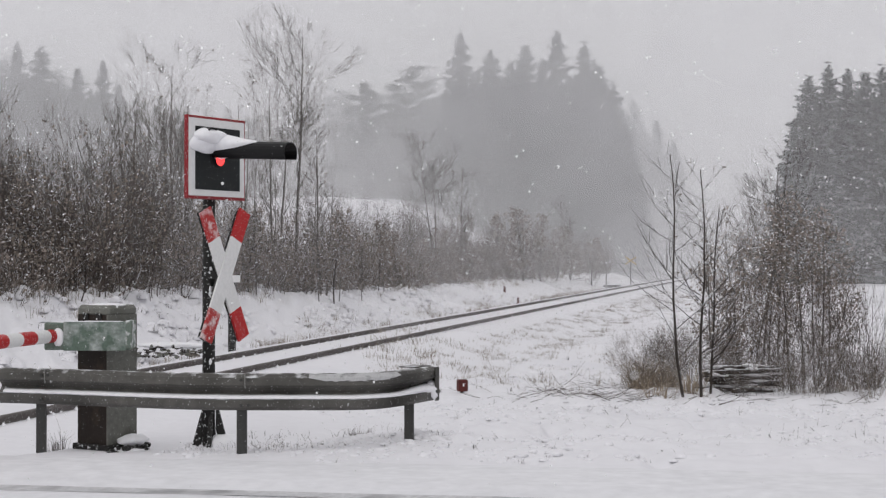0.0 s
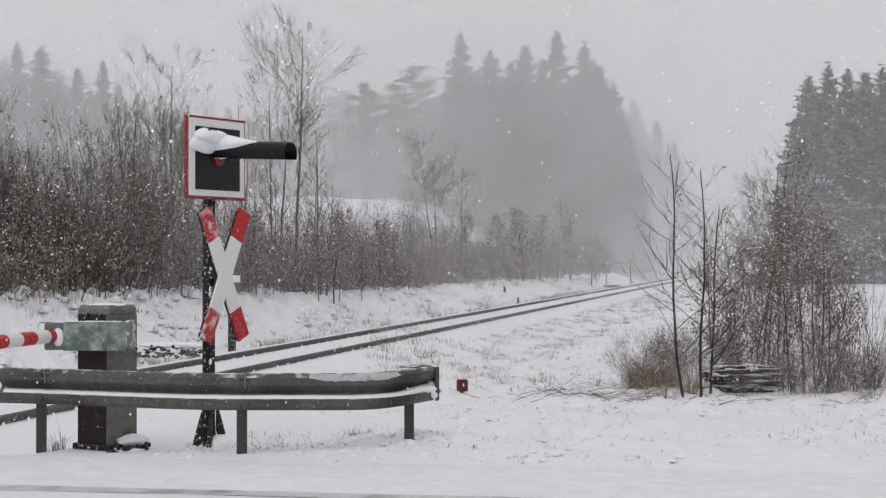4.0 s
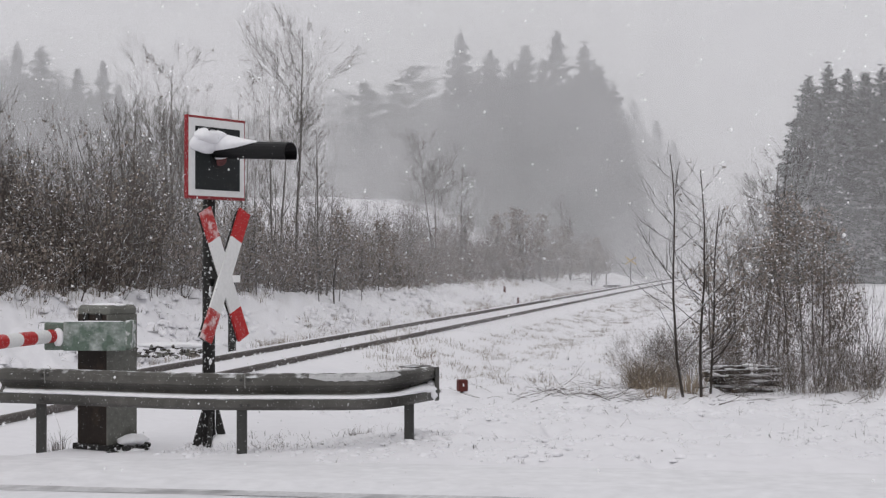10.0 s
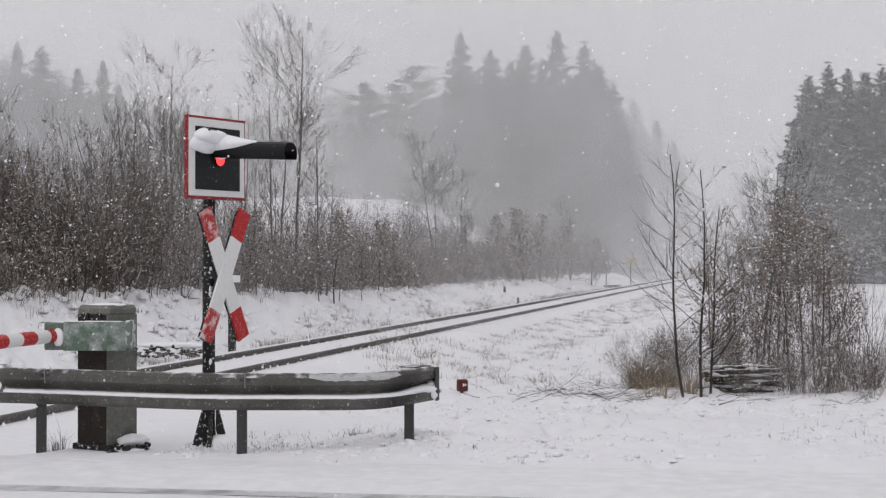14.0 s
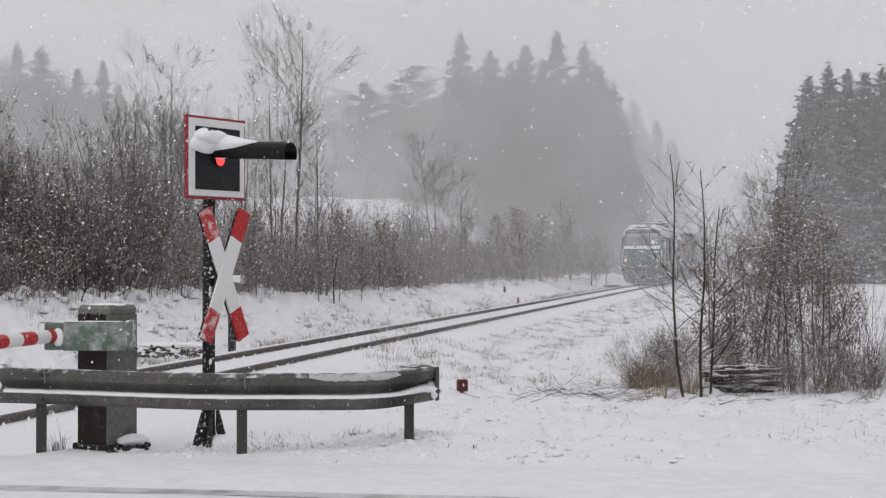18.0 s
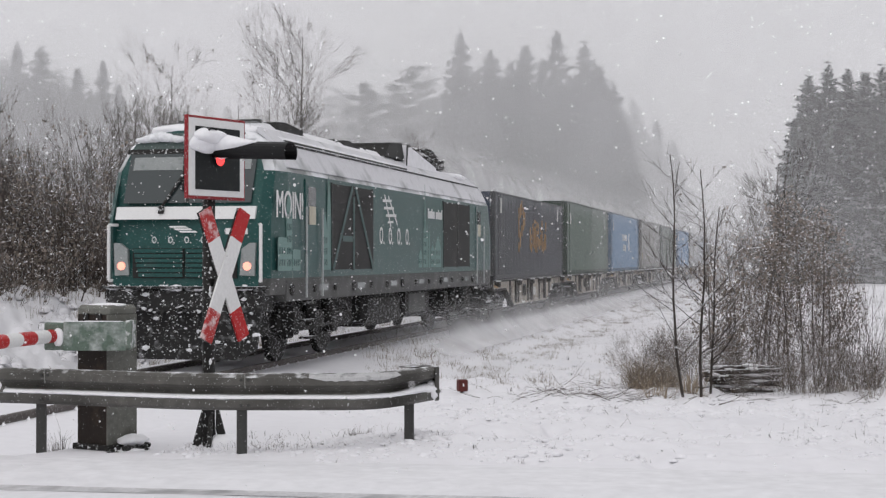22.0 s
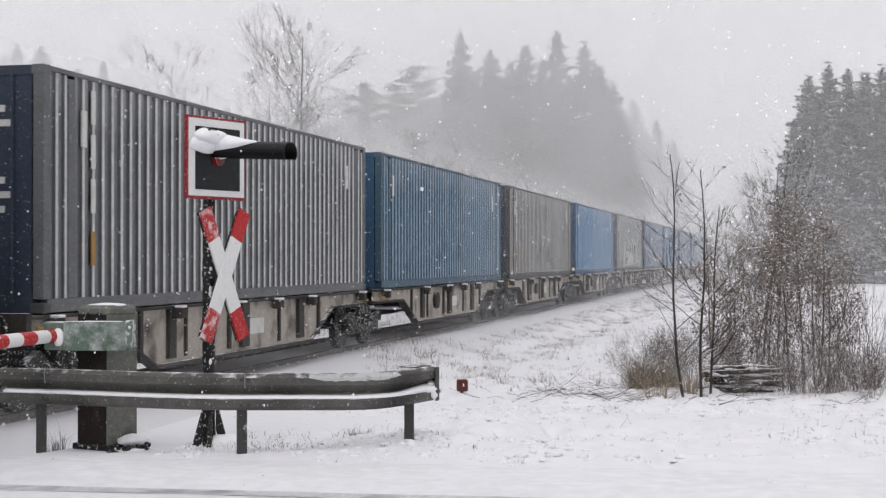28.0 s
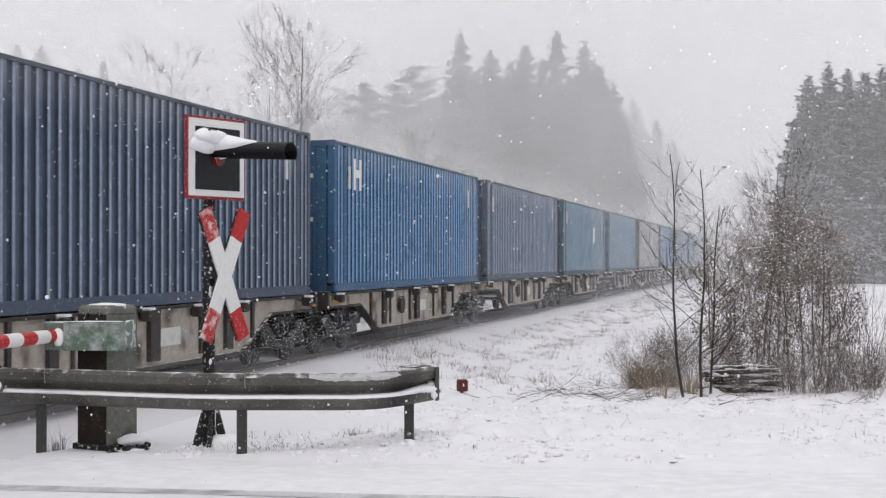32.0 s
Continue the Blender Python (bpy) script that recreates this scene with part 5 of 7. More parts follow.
# ---- train ----
TRAIN = []
LOCO_GREEN = material("dark_green_paint", (0.02, 0.082, 0.076), 0.32, spots=(0.05, 0.105, 0.10), scale=2.4, amount=0.5, bump=0.03, fine=18, flecks=(40.0, 0.665), tone=(0.66, 1.12))
LOCO_GREY = material("grey_frame_paint", (0.075, 0.076, 0.074), 0.55, spots=(0.12, 0.12, 0.118), scale=2.6, amount=0.6, flecks=(45.0, 0.68))
LOCO_ROOF = material("grey_roof_paint", (0.27, 0.28, 0.28), 0.5, spots=(0.36, 0.365, 0.37), scale=1.2, snow=0.62, snow_scale=0.9)
BROW = material("grey_green_brow_paint", (0.075, 0.105, 0.10), 0.45, spots=(0.12, 0.145, 0.14), scale=3.0, flecks=(40.0, 0.66))
ROOF_DARK = material("dark_roof_panels", (0.055, 0.056, 0.055), 0.6, spots=(0.03, 0.03, 0.03), scale=3.0, snow=0.5, snow_scale=1.5)
GRILLE = material("dark_grille", (0.02, 0.02, 0.019), 0.6, spots=(0.04, 0.038, 0.036), scale=2.2, fine=20, flecks=(38.0, 0.71))
UNDER = material("dirty_underframe", (0.022, 0.021, 0.02), 0.75, spots=(0.055, 0.053, 0.052), scale=3.0, bump=0.3, snow=0.2, flecks=(27.0, 0.595))
BRACE = material("grey_green_print", (0.06, 0.105, 0.10), 0.5, spots=(0.045, 0.085, 0.08), scale=4.0)
BLIND = material("cream_roller_blind", (0.55, 0.52, 0.42), 0.7, spots=(0.48, 0.45, 0.37), scale=6.0)
WET_SNOW = material("wet_snow_on_paint", (0.64, 0.64, 0.67), 0.7, spots=(0.30, 0.31, 0.32), scale=1.4, amount=0.55, bump=0.2, bump_scale=7.0, tone=(0.9, 1.03))
DECAL = material("pale_green_print", (0.16, 0.27, 0.25), 0.45, spots=(0.13, 0.23, 0.21), scale=5.0)
UNDER_SNOWY = material("snow_caked_steel", (0.028, 0.0275, 0.027), 0.8, spots=(0.26, 0.26, 0.27), scale=7.0, amount=0.5, bump=0.4, snow=0.3, flecks=(26.0, 0.62))
ROOF_SNOW = material("snow_covered_roof_panel", (0.80, 0.80, 0.83), 0.8, spots=(0.55, 0.56, 0.58), scale=0.9, amount=0.5, bump=0.2, bump_scale=6.0, tone=(0.9, 1.03))
HEADLAMP = glow("headlamp", (1.0, 0.40, 0.29), 0.85)
PALE_RAIL = material("pale_grey_handrail", (0.42, 0.44, 0.44), 0.5, spots=(0.3, 0.31, 0.31), scale=9.0)
LAMP_GLASS = material("pale_lamp_glass", (0.30, 0.32, 0.32), 0.2, spots=(0.2, 0.22, 0.22), scale=9.0)
SNOW_DUST = material("blown_snow_on_roof", (0.82, 0.83, 0.86), 0.8, spots=(0.66, 0.68, 0.7), scale=1.5)

GLASS = bpy.data.materials.new("cab_glass")
GLASS.use_nodes = True
gb = GLASS.node_tree.nodes["Principled BSDF"]
gb.inputs["Base Color"].default_value, gb.inputs["Roughness"].default_value = (0.03, 0.04, 0.042, 1), 0.06
gb.inputs["Specular IOR Level"].default_value = 0.9


def text_part(body, size, mat, parent, m, squeeze=1.0):
    """Letters, one part each, centred on the pose m."""
    made, x = [], 0.0
    for ch in body:
        if ch == " ":
            x += 0.3 * size * squeeze
            continue
        cu = bpy.data.curves.new("letter", "FONT")
        cu.body, cu.size, cu.extrude = ch, size, 0.004
        ob = new("letter", cu)
        me = bpy.data.meshes.new_from_object(ob.evaluated_get(bpy.context.evaluated_depsgraph_get()))
        bpy.data.objects.remove(ob)
        lo, hi = min(v.co.x for v in me.vertices), max(v.co.x for v in me.vertices)
        for v in me.vertices:
            v.co.x = (v.co.x - lo) * squeeze
        made.append((me, x))
        x += (hi - lo) * squeeze + 0.09 * size
    for me, at_x in made:
        mesh_part("letter", me, mat, parent, m=m @ Matrix.Translation((at_x - x / 2, 0, 0)))


def ring_mark(parent, m, size, mat, gap=1.5):
    """A row of four plain rings with dots, in place of a company's mark."""
    for k in range(4):
        bm = bmesh.new()
        c = (k - 1.5) * size * gap
        rings = []
        for i in range(15):
            a = 6.283 * i / 14
            rings.append([(c + size * 0.36 * q * math.cos(a), size * 0.5 * q * math.sin(a), h) for q, h in ((1.0, 0), (1.0, 0.006), (0.7, 0.006), (0.7, 0))])
        loft(bm, rings, caps=False)
        part("ring_mark", bm, mat, parent, m=m)
        part("dot_mark", a_box(c + size * 0.5, c + size * 0.66, -size * 0.5, -size * 0.34, 0, 0.006), mat, parent, m=m)


def side_m(y, z, off):
    """On the flank that faces +x: text reads along +y."""
    return Matrix.Translation((off, y, z)) @ Matrix.Rotation(radians(90), 4, "Z") @ Matrix.Rotation(radians(90), 4, "X")


def wheelset(parent, y, r=0.46, mat=None):
    ax = part("wheelset", a_rod((-0.8, y, r), (0.8, y, r), 0.07, n=8), UNDER, parent)
    for x in (-0.76, 0.76):
        bm = bmesh.new()
        rod(bm, (x - 0.065, y, r), (x + 0.065, y, r), r, n=22)
        rod(bm, (x - 0.075, y, r), (x + 0.075, y, r), r * 0.4, n=14)
        part("wheel", bm, mat or UNDER, ax)
        part("axle_box", a_box(x * 1.28 - 0.1, x * 1.28 + 0.1, y - 0.16, y + 0.16, r - 0.14, r + 0.16, bevel=0.03), UNDER, ax)


def locomotive():
    ob = empty("locomotive")
    W = 1.49

    # body: rings along its length; width, lean of the nose and roof height change at the cabs
    def ring(y, w, top, sh, lean):
        half = [(w * 0.985, 1.22), (w, 1.5), (w, 2.45), (w * 0.985, 3.28), (w * sh, 3.72), (w * sh * 0.72, top - 0.06), (w * 0.3, top)]
        out = [(x, y + lean * max(0.0, (z - 2.5)) / 1.6, z) for x, z in half] + [(-x, y + lean * max(0.0, (z - 2.5)) / 1.6, z) for x, z in half[::-1]]
        return out
    bm = bmesh.new()
    loft(bm, [ring(-0.02, W * 0.86, 3.98, 0.86, 0.62), ring(0.16, W * 0.955, 4.0, 0.86, 0.58), ring(0.75, W, 4.02, 0.84, 0.3), ring(1.6, W, 4.05, 0.82, 0.0), ring(17.6, W, 4.05, 0.82, 0.0),
              ring(18.35, W, 4.02, 0.84, -0.3), ring(18.9, W * 0.955, 4.0, 0.86, -0.58), ring(19.1, W * 0.86, 3.98, 0.86, -0.62)])
    for f in bm.faces:
        c = f.calc_center_median()
        f.material_index = 1 if c.z > 3.3 else 2 if c.z < 1.45 else 0
    part("body", bm, (LOCO_GREEN, LOCO_ROOF, LOCO_GREY), ob, "dark green painted body with a pale grey shoulder")
    part("frame_skirt", a_box(-W - 0.004, W + 0.004, 0.75, 18.4, 1.1, 1.47, bevel=0.01), LOCO_GREY, ob, "grey frame skirt with small fittings")

    # front and rear face: windscreen, stripe, grilles, lamps
    def face(y0, sg):
        lean = 0.62 / 1.6

        def fy(z):
            return y0 - sg * 0.025 + sg * lean * max(0.0, z - 2.5)

        def slab(name, x0, x1, z0, z1, mat, out=0.02, lab="", parent=ob):
            bm = bmesh.new()
            o = sg * out
            prism(bm, [(fy(z0) - o, z0), (fy(z0) + sg * 0.05, z0), (fy(z1) + sg * 0.05, z1), (fy(z1) - o, z1)], x0, x1, axis="x")
            return part(name, bm, mat, parent, lab)
        for a, b in ((-1.12, -0.04), (0.04, 1.12)):
            w = slab("windscreen", a, b, 2.74, 3.58, GLASS, 0.012, "dark cab windscreen pane")
            slab("sun_blind", a + 0.08, b - 0.08, 3.30, 3.52, LAMP_GLASS, 0.016, "", w)
        slab("windscreen_frame", -1.19, 1.19, 3.58, 3.66, UNDER, 0.016)
        slab("brow", -1.07, 1.07, 3.66, 3.76, BROW, 0.012, "grey-green brow over the windscreen")
        slab("brow", -0.84, 0.84, 3.76, 3.93, BROW, 0.012)
        for a, w in ((-0.62, 0.30), (0.6, 0.33)):
            bm = bmesh.new()
            for j in range(7):
                u = -1 + j / 3
                lump(bm, (a + w * u, fy(3.84) - sg * 0.05, 3.87 - 0.05 * abs(u)), (0.16, 0.09, 0.085 - 0.03 * abs(u)), j + int(9 * w), 0.25, sub=2)
            part("snow_pad", bm, SNOW_DUST, ob, "pad of snow on the brow", smooth=True)
        slab("windscreen_pillar", -0.04, 0.04, 2.74, 3.58, UNDER, 0.018)
        for a, b in ((-0.42, -0.12), (0.42, 0.1)):
            bm = bmesh.new()
            rod(bm, (a, fy(2.66) - sg * 0.05, 2.66), (b, fy(3.2) - sg * 0.05, 3.2), 0.022, n=6)
            rod(bm, (b + 0.02, fy(2.95) - sg * 0.05, 2.95), (b - 0.02, fy(3.5) - sg * 0.05, 3.5), 0.016, n=6)
            part("wiper", bm, UNDER, ob)
            part("wiper_base", a_box(a - 0.05, a + 0.05, fy(2.62) - sg * 0.06, fy(2.62), 2.56, 2.68, bevel=0.01), UNDER, ob)
        slab("white_stripe", -1.22, 1.22, 2.47, 2.68, WHITE, 0.014, "white band under the windscreen")
        for a in (-1, 1):
            slab("grille", a * 0.46 - 0.45, a * 0.46 + 0.45, 1.50, 1.99, GRILLE, 0.008)
            for j in range(6):
                z = 1.52 + 0.08 * j
                slab("grille_slat", min(a * 0.03, a * (0.80 + 0.018 * j)), max(a * 0.03, a * (0.80 + 0.018 * j)), z, z + 0.06, LOCO_GREEN, 0.03)
            bm = bmesh.new()
            prism(bm, [(a * 0.97, 1.55), (a * 1.22, 1.54), (a * 1.24, 2.08), (a * 1.14, 2.08), (a * 1.0, 1.98)], fy(1.8) - sg * 0.03, fy(1.8) + sg * 0.05)
            hl = part("headlight_housing", bm, LAMP_GLASS, ob, "clear headlight housing")
            part("headlight", a_rod((a * 1.1, fy(1.7) - sg * 0.045, 1.70), (a * 1.1, fy(1.7) + sg * 0.02, 1.70), 0.07, n=16), HEADLAMP if sg > 0 else LAMP_GLASS, hl, "lit headlight")
        tl = part("top_light", a_box(-0.24, 0.24, fy(3.83) - sg * 0.05, fy(3.83) + sg * 0.1, 3.74, 3.92, bevel=0.02), LAMP_GLASS, ob, "small top headlight")
        part("lens", a_rod((0, fy(3.83) - sg * 0.065, 3.83), (0, fy(3.83) - sg * 0.03, 3.83), 0.06, n=12), HEADLAMP if sg > 0 else LAMP_GLASS, tl)
        # buffer beam, buffers, coupling, plough
        bb = part("buffer_beam", a_box(-1.36, 1.36, y0 - sg * 0.12, y0 + sg * 0.5, 0.95, 1.32, bevel=0.03), UNDER_SNOWY, ob, "snow-crusted buffer beam")
        part("step_board", a_box(-1.4, 1.4, y0 - sg * 0.2, y0 + sg * 0.1, 1.33, 1.37), UNDER_SNOWY, bb)
        for a in (-0.875, 0.875):
            bm = bmesh.new()
            rod(bm, (a, y0 - sg * 0.1, 1.06), (a, y0 - sg * 0.5, 1.06), 0.1, n=12)
            rod(bm, (a, y0 - sg * 0.5, 1.06), (a, y0 - sg * 0.56, 1.06), 0.25, n=18)
            part("buffer", bm, UNDER_SNOWY, ob)
        bm = bmesh.new()
        rod(bm, (0, y0 - sg * 0.1, 1.02), (0, y0 - sg * 0.42, 0.98), 0.05, n=8)
        rod(bm, (0, y0 - sg * 0.42, 0.98), (0, y0 - sg * 0.42, 0.55), 0.045, n=8)
        for a in (-0.35, -0.2, 0.25, 0.42):
            rod(bm, (a, y0 - sg * 0.12, 0.98), (a * 1.1, y0 - sg * 0.25, 0.6), 0.028, n=6)
        part("coupling", bm, UNDER, ob, "screw coupling and hoses")
        bm = bmesh.new()
        prism(bm, [(-1.3, 0.95), (1.3, 0.95), (1.22, 0.35), (0.95, 0.16), (-0.95, 0.16), (-1.22, 0.35)], y0 + sg * 0.02, y0 + sg * 0.12)
        part("snow_plough", bm, UNDER_SNOWY, ob, "dark plough plastered with snow")
        bm = bmesh.new()
        r5 = random.Random(31)
        for j in range(110):
            big = r5.random() ** 2
            high = r5.random() < 0.35
            lump(bm, (r5.uniform(-1.3, 1.3), y0 - sg * r5.uniform(0.06, 0.14), r5.uniform(1.3, 1.4) if high else r5.uniform(0.3, 1.25)), (0.015 + 0.07 * big * (1.6 if high else 1.0), 0.02, 0.012 + 0.03 * big), j, 0.5, sub=1)
        part("snow_crust", bm, SNOW_DUST, ob)
        for a in (-1.33, 1.33):
            bm = bmesh.new()
            rod(bm, (a, y0 - sg * 0.05, 1.46), (a, y0 - sg * 0.05, 2.38), 0.028, n=6)
            for z in (1.46, 2.38):
                rod(bm, (a, y0 - sg * 0.05, z), (a * 0.93, y0 + sg * 0.1, z), 0.026, n=6)
            part("handrail", bm, WHITE, ob, "white corner handrail")
    face(-0.02, 1)
    face(19.1, -1)
    # emblem and lettering on the nose
    for j in range(3):
        part("emblem_bar", a_prism([(-0.28 + 0.09 * j, 2.36 - 0.04 * j), (0.02 + 0.09 * j, 2.36 - 0.04 * j), (0.05 + 0.09 * j, 2.33 - 0.04 * j), (-0.24 + 0.09 * j, 2.33 - 0.04 * j)], -0.06, -0.05), WHITE, ob)
    ring_mark(ob, Matrix.Translation((-0.1, -0.052, 2.13)) @ Matrix.Rotation(radians(90), 4, "X"), 0.11, WHITE, 2.6)
    part("number_bar", a_box(0.72, 1.1, -0.06, -0.05, 2.22, 2.32), WHITE, ob)
    # flanks
    for sx in (1, -1):
        o = W + 0.002

        def pane(name, y0, y1, z0, z1, mat, t=0.012, lab="", parent=ob):
            return part(name, a_box(sx * (o - 0.03), sx * (o + t), y0, y1, z0, z1), mat, parent, lab)
        for y0, lab in ((1.75, "cab door"), (16.5, "rear cab door")):
            d = pane("cab_door", y0, y0 + 0.72, 1.5, 3.2, LOCO_GREEN, 0.008, "green cab door with a window")
            pane("door_window", y0 + 0.14, y0 + 0.58, 2.42, 3.08, GLASS, 0.014, "", d)
            pane("door_blind", y0 + 0.2, y0 + 0.56, 2.42, 2.74, BLIND, 0.018, "", d)
            for yy in (y0 - 0.1, y0 + 0.82):
                bm = bmesh.new()
                rod(bm, (sx * (o + 0.06), yy, 1.15), (sx * (o + 0.06), yy, 2.72), 0.02, n=6)
                part("handrail", bm, PALE_RAIL, ob)
            for j in range(3):
                part("step", a_box(sx * (o - 0.15), sx * (o + 0.02), y0 + 0.12, y0 + 0.6, 0.42 + 0.3 * j, 0.46 + 0.3 * j), UNDER, ob)
        # machine-room grilles: a tall pair behind the cab, another near the rear
        for y0, y1 in ((3.35, 4.65), (4.77, 6.1), (12.6, 14.05), (14.2, 15.6)):
            g = pane("grille", y0, y1, 1.62, 3.2, GRILLE, 0.01, "dark ventilation grille")
            for j in range(9):
                z = 1.7 + 0.165 * j
                pane("louvre", y0 + 0.05, y1 - 0.05, z, z + 0.03, GRILLE, 0.02, "", g)
            pane("grille_frame", y0 - 0.04, y0, 1.6, 3.22, LOCO_GREY, 0.016, "", g)
            pane("grille_frame", y1, y1 + 0.04, 1.6, 3.22, LOCO_GREY, 0.016, "", g)
        # braces of the printed harbour crane across the grille
        for (ya, za, yb, zb) in ((3.35, 1.62, 4.62, 3.2), (6.1, 1.62, 4.82, 3.2), (3.95, 2.2, 4.62, 2.2), (4.71, 1.62, 4.71, 3.0)):
            dv = Vector((yb - ya, zb - za)).normalized()
            nv = Vector((-dv.y, dv.x)) * 0.055
            bm = a_prism([(ya - nv.x, za - nv.y), (yb - nv.x, zb - nv.y), (yb + nv.x, zb + nv.y), (ya + nv.x, za + nv.y)], sx * (o + 0.022), sx * (o + 0.027), axis="x")
            part("printed_brace", bm, BRACE, ob)
        # pale printed skylines
        for base, shapes in ((0.3, ((0, 0.42, 0.55, 0.0), (0.42, 0.3, 1.05, 0.35), (0.75, 0.42, 0.35, 0.0))), (2.72, ((0, 0.34, 0.62, 0.42), (0.3, 0.2, 1.0, 0.75), (0.46, 0.06, 0.9, 0.5))),
                             (10.05, ((0, 0.3, 0.3, 0.1), (0.42, 0.3, 0.85, 0.1), (0.52, 0.12, 0.95, 0.95), (0.74, 0.12, 0.7, 0.4), (0.95, 0.12, 0.75, 0.1), (1.15, 0.4, 0.4, 0.12), (1.6, 0.62, 0.45, 0.3)))):
            for dy, wy, hz, peak in shapes:
                y0, y1, ym = base + dy, base + dy + wy, base + dy + wy / 2
                zz = 1.62
                bm = a_prism([(y0, zz), (y1, zz), (y1, zz + hz), (ym, zz + hz + peak + 0.01), (y0, zz + hz)], sx * (o + 0.003), sx * (o + 0.008), axis="x")
                pb = part("printed_building", bm, DECAL, ob)
                if wy > 0.25:
                    for row in range(int(hz / 0.2)):
                        for col in range(3):
                            a = y0 + wy * (0.14 + 0.28 * col)
                            part("printed_window", a_box(sx * (o + 0.004), sx * (o + 0.011), a, a + wy * 0.15, zz + 0.08 + 0.2 * row, zz + 0.19 + 0.2 * row), LOCO_GREEN, pb)

        def flank(y, z):
            return side_m(y, z, o + 0.006) if sx > 0 else Matrix.Translation((-o - 0.006, y, z)) @ Matrix.Rotation(radians(-90), 4, "Z") @ Matrix.Rotation(radians(90), 4, "X")
        text_part("MOIN!", 0.66, WHITE, ob, flank(0.95, 2.5), 0.78)
        ring_mark(ob, flank(7.85, 2.3), 0.36, WHITE, 2.0)
        # emblem: a slanted ladder-like swoosh
        for j, (ya, za, yb, zb, th) in enumerate(((7.05, 3.15, 7.55, 2.5, 0.025), (7.35, 3.12, 8.1, 2.55, 0.025), (6.9, 3.02, 7.6, 3.04, 0.028), (7.0, 2.87, 7.8, 2.89, 0.028), (7.15, 2.72, 8.0, 2.74, 0.028), (7.3, 2.58, 7.75, 2.6, 0.022))):
            dv = Vector((yb - ya, zb - za)).normalized()
            nv = Vector((-dv.y, dv.x)) * th
            bm = a_prism([(ya - nv.x, za - nv.y), (yb - nv.x, zb - nv.y), (yb + nv.x, zb + nv.y), (ya + nv.x, za + nv.y)], sx * (o + 0.003), sx * (o + 0.009), axis="x")
            part("emblem_bar", bm, WHITE, ob)
        # illegible small name, as bars
        for j in range(13):
            if j != 6:
                part("name_bar", a_box(sx * o, sx * (o + 0.008), 10.95 + 0.115 * j, 11.03 + 0.115 * j, 2.76, 2.93 if j % 3 else 2.99), WHITE, ob)
        # small fittings along the skirt
        for j in range(13):
            yy = 1.0 + 1.25 * j
            part("socket", a_rod((sx * (o - 0.02), yy, 1.3), (sx * (o + 0.03), yy, 1.3), 0.065 if j % 3 else 0.1, n=12), UNDER, ob)
            if j % 2:
                part("notice_plate", a_box(sx * o, sx * (o + 0.01), yy + 0.3, yy + 0.8, 1.25, 1.36), LAMP_GLASS, ob)
        # snow lying on the shoulder
        bm = bmesh.new()
        prism(bm, [(0.9 * sx, 3.98), (1.22 * sx, 3.74), (1.43 * sx, 3.36), (1.46 * sx, 3.37), (1.25 * sx, 3.79), (0.92 * sx, 4.06)], 0.9, 18.1)
        part("snow_layer", bm, WET_SNOW, ob, "wet snow sliding off the shoulder")
        part("gutter", a_box(sx * 1.235, sx * 1.275, 1.3, 17.9, 3.765, 3.80), UNDER, ob)
    # roof: raised equipment, snow, pantograph
    for y0, y1 in ((1.5, 3.7), (3.76, 5.95), (6.01, 8.1), (8.16, 10.15)):
        bm = bmesh.new()
        prism(bm, [(-1.2, 3.84), (-0.72, 4.2), (0.72, 4.2), (1.2, 3.84)], y0, y1)
        hatch = part("roof_hatch", bm, ROOF_SNOW, ob, "roof hatch under snow")
        for sx in (-1, 1):
            part("hatch_edge", a_box(sx * 1.14, sx * 1.2, y0 + 0.03, y1 - 0.03, 3.80, 3.87), ROOF_DARK, hatch)
        part("hatch_ridge", a_box(-0.76, 0.76, y0, y0 + 0.08, 4.17, 4.24), ROOF_DARK, hatch)
    bm = bmesh.new()
    prism(bm, [(9.1, 4.1), (9.5, 4.4), (10.6, 4.48), (10.9, 4.1)], -0.95, 0.95, axis="x")
    part("cooler_block", bm, GRILLE, ob, "raised dark cooler cowl")
    part("cowl_lid", a_prism([(9.5, 4.405), (10.6, 4.485), (10.6, 4.505), (9.5, 4.425)], -0.98, 0.98, axis="x"), ROOF_DARK, ob)
    bm = bmesh.new()
    prism(bm, [(2.0, 4.0), (2.1, 4.24), (2.6, 4.27), (3.6, 4.2), (3.6, 4.0)], -0.85, 0.85, axis="x")
    part("front_cowl", bm, GRILLE, ob, "dark cowl behind the cab roof")
    bm = bmesh.new()
    prism(bm, [(6.3, 4.1), (6.5, 4.25), (6.8, 4.26), (7.6, 4.19), (7.6, 4.1)], -0.8, 0.8, axis="x")
    part("exhaust_cowl", bm, GRILLE, ob)
    bm = bmesh.new()
    prism(bm, [(10.8, 3.95), (10.85, 4.46), (11.1, 4.46), (13.9, 4.1), (14.0, 3.95)], -1.0, 1.0, axis="x")
    part("roof_fairing", bm, ROOF_SNOW, ob, "sloping roof fairing under snow")
    for sx in (-1, 1):
        part("fairing_edge", a_prism([(10.8, 3.95), (10.85, 4.48), (11.12, 4.48), (11.08, 4.42), (10.9, 4.42)], sx * 1.005, sx * 1.03, axis="x"), ROOF_DARK, ob)
    bm = bmesh.new()
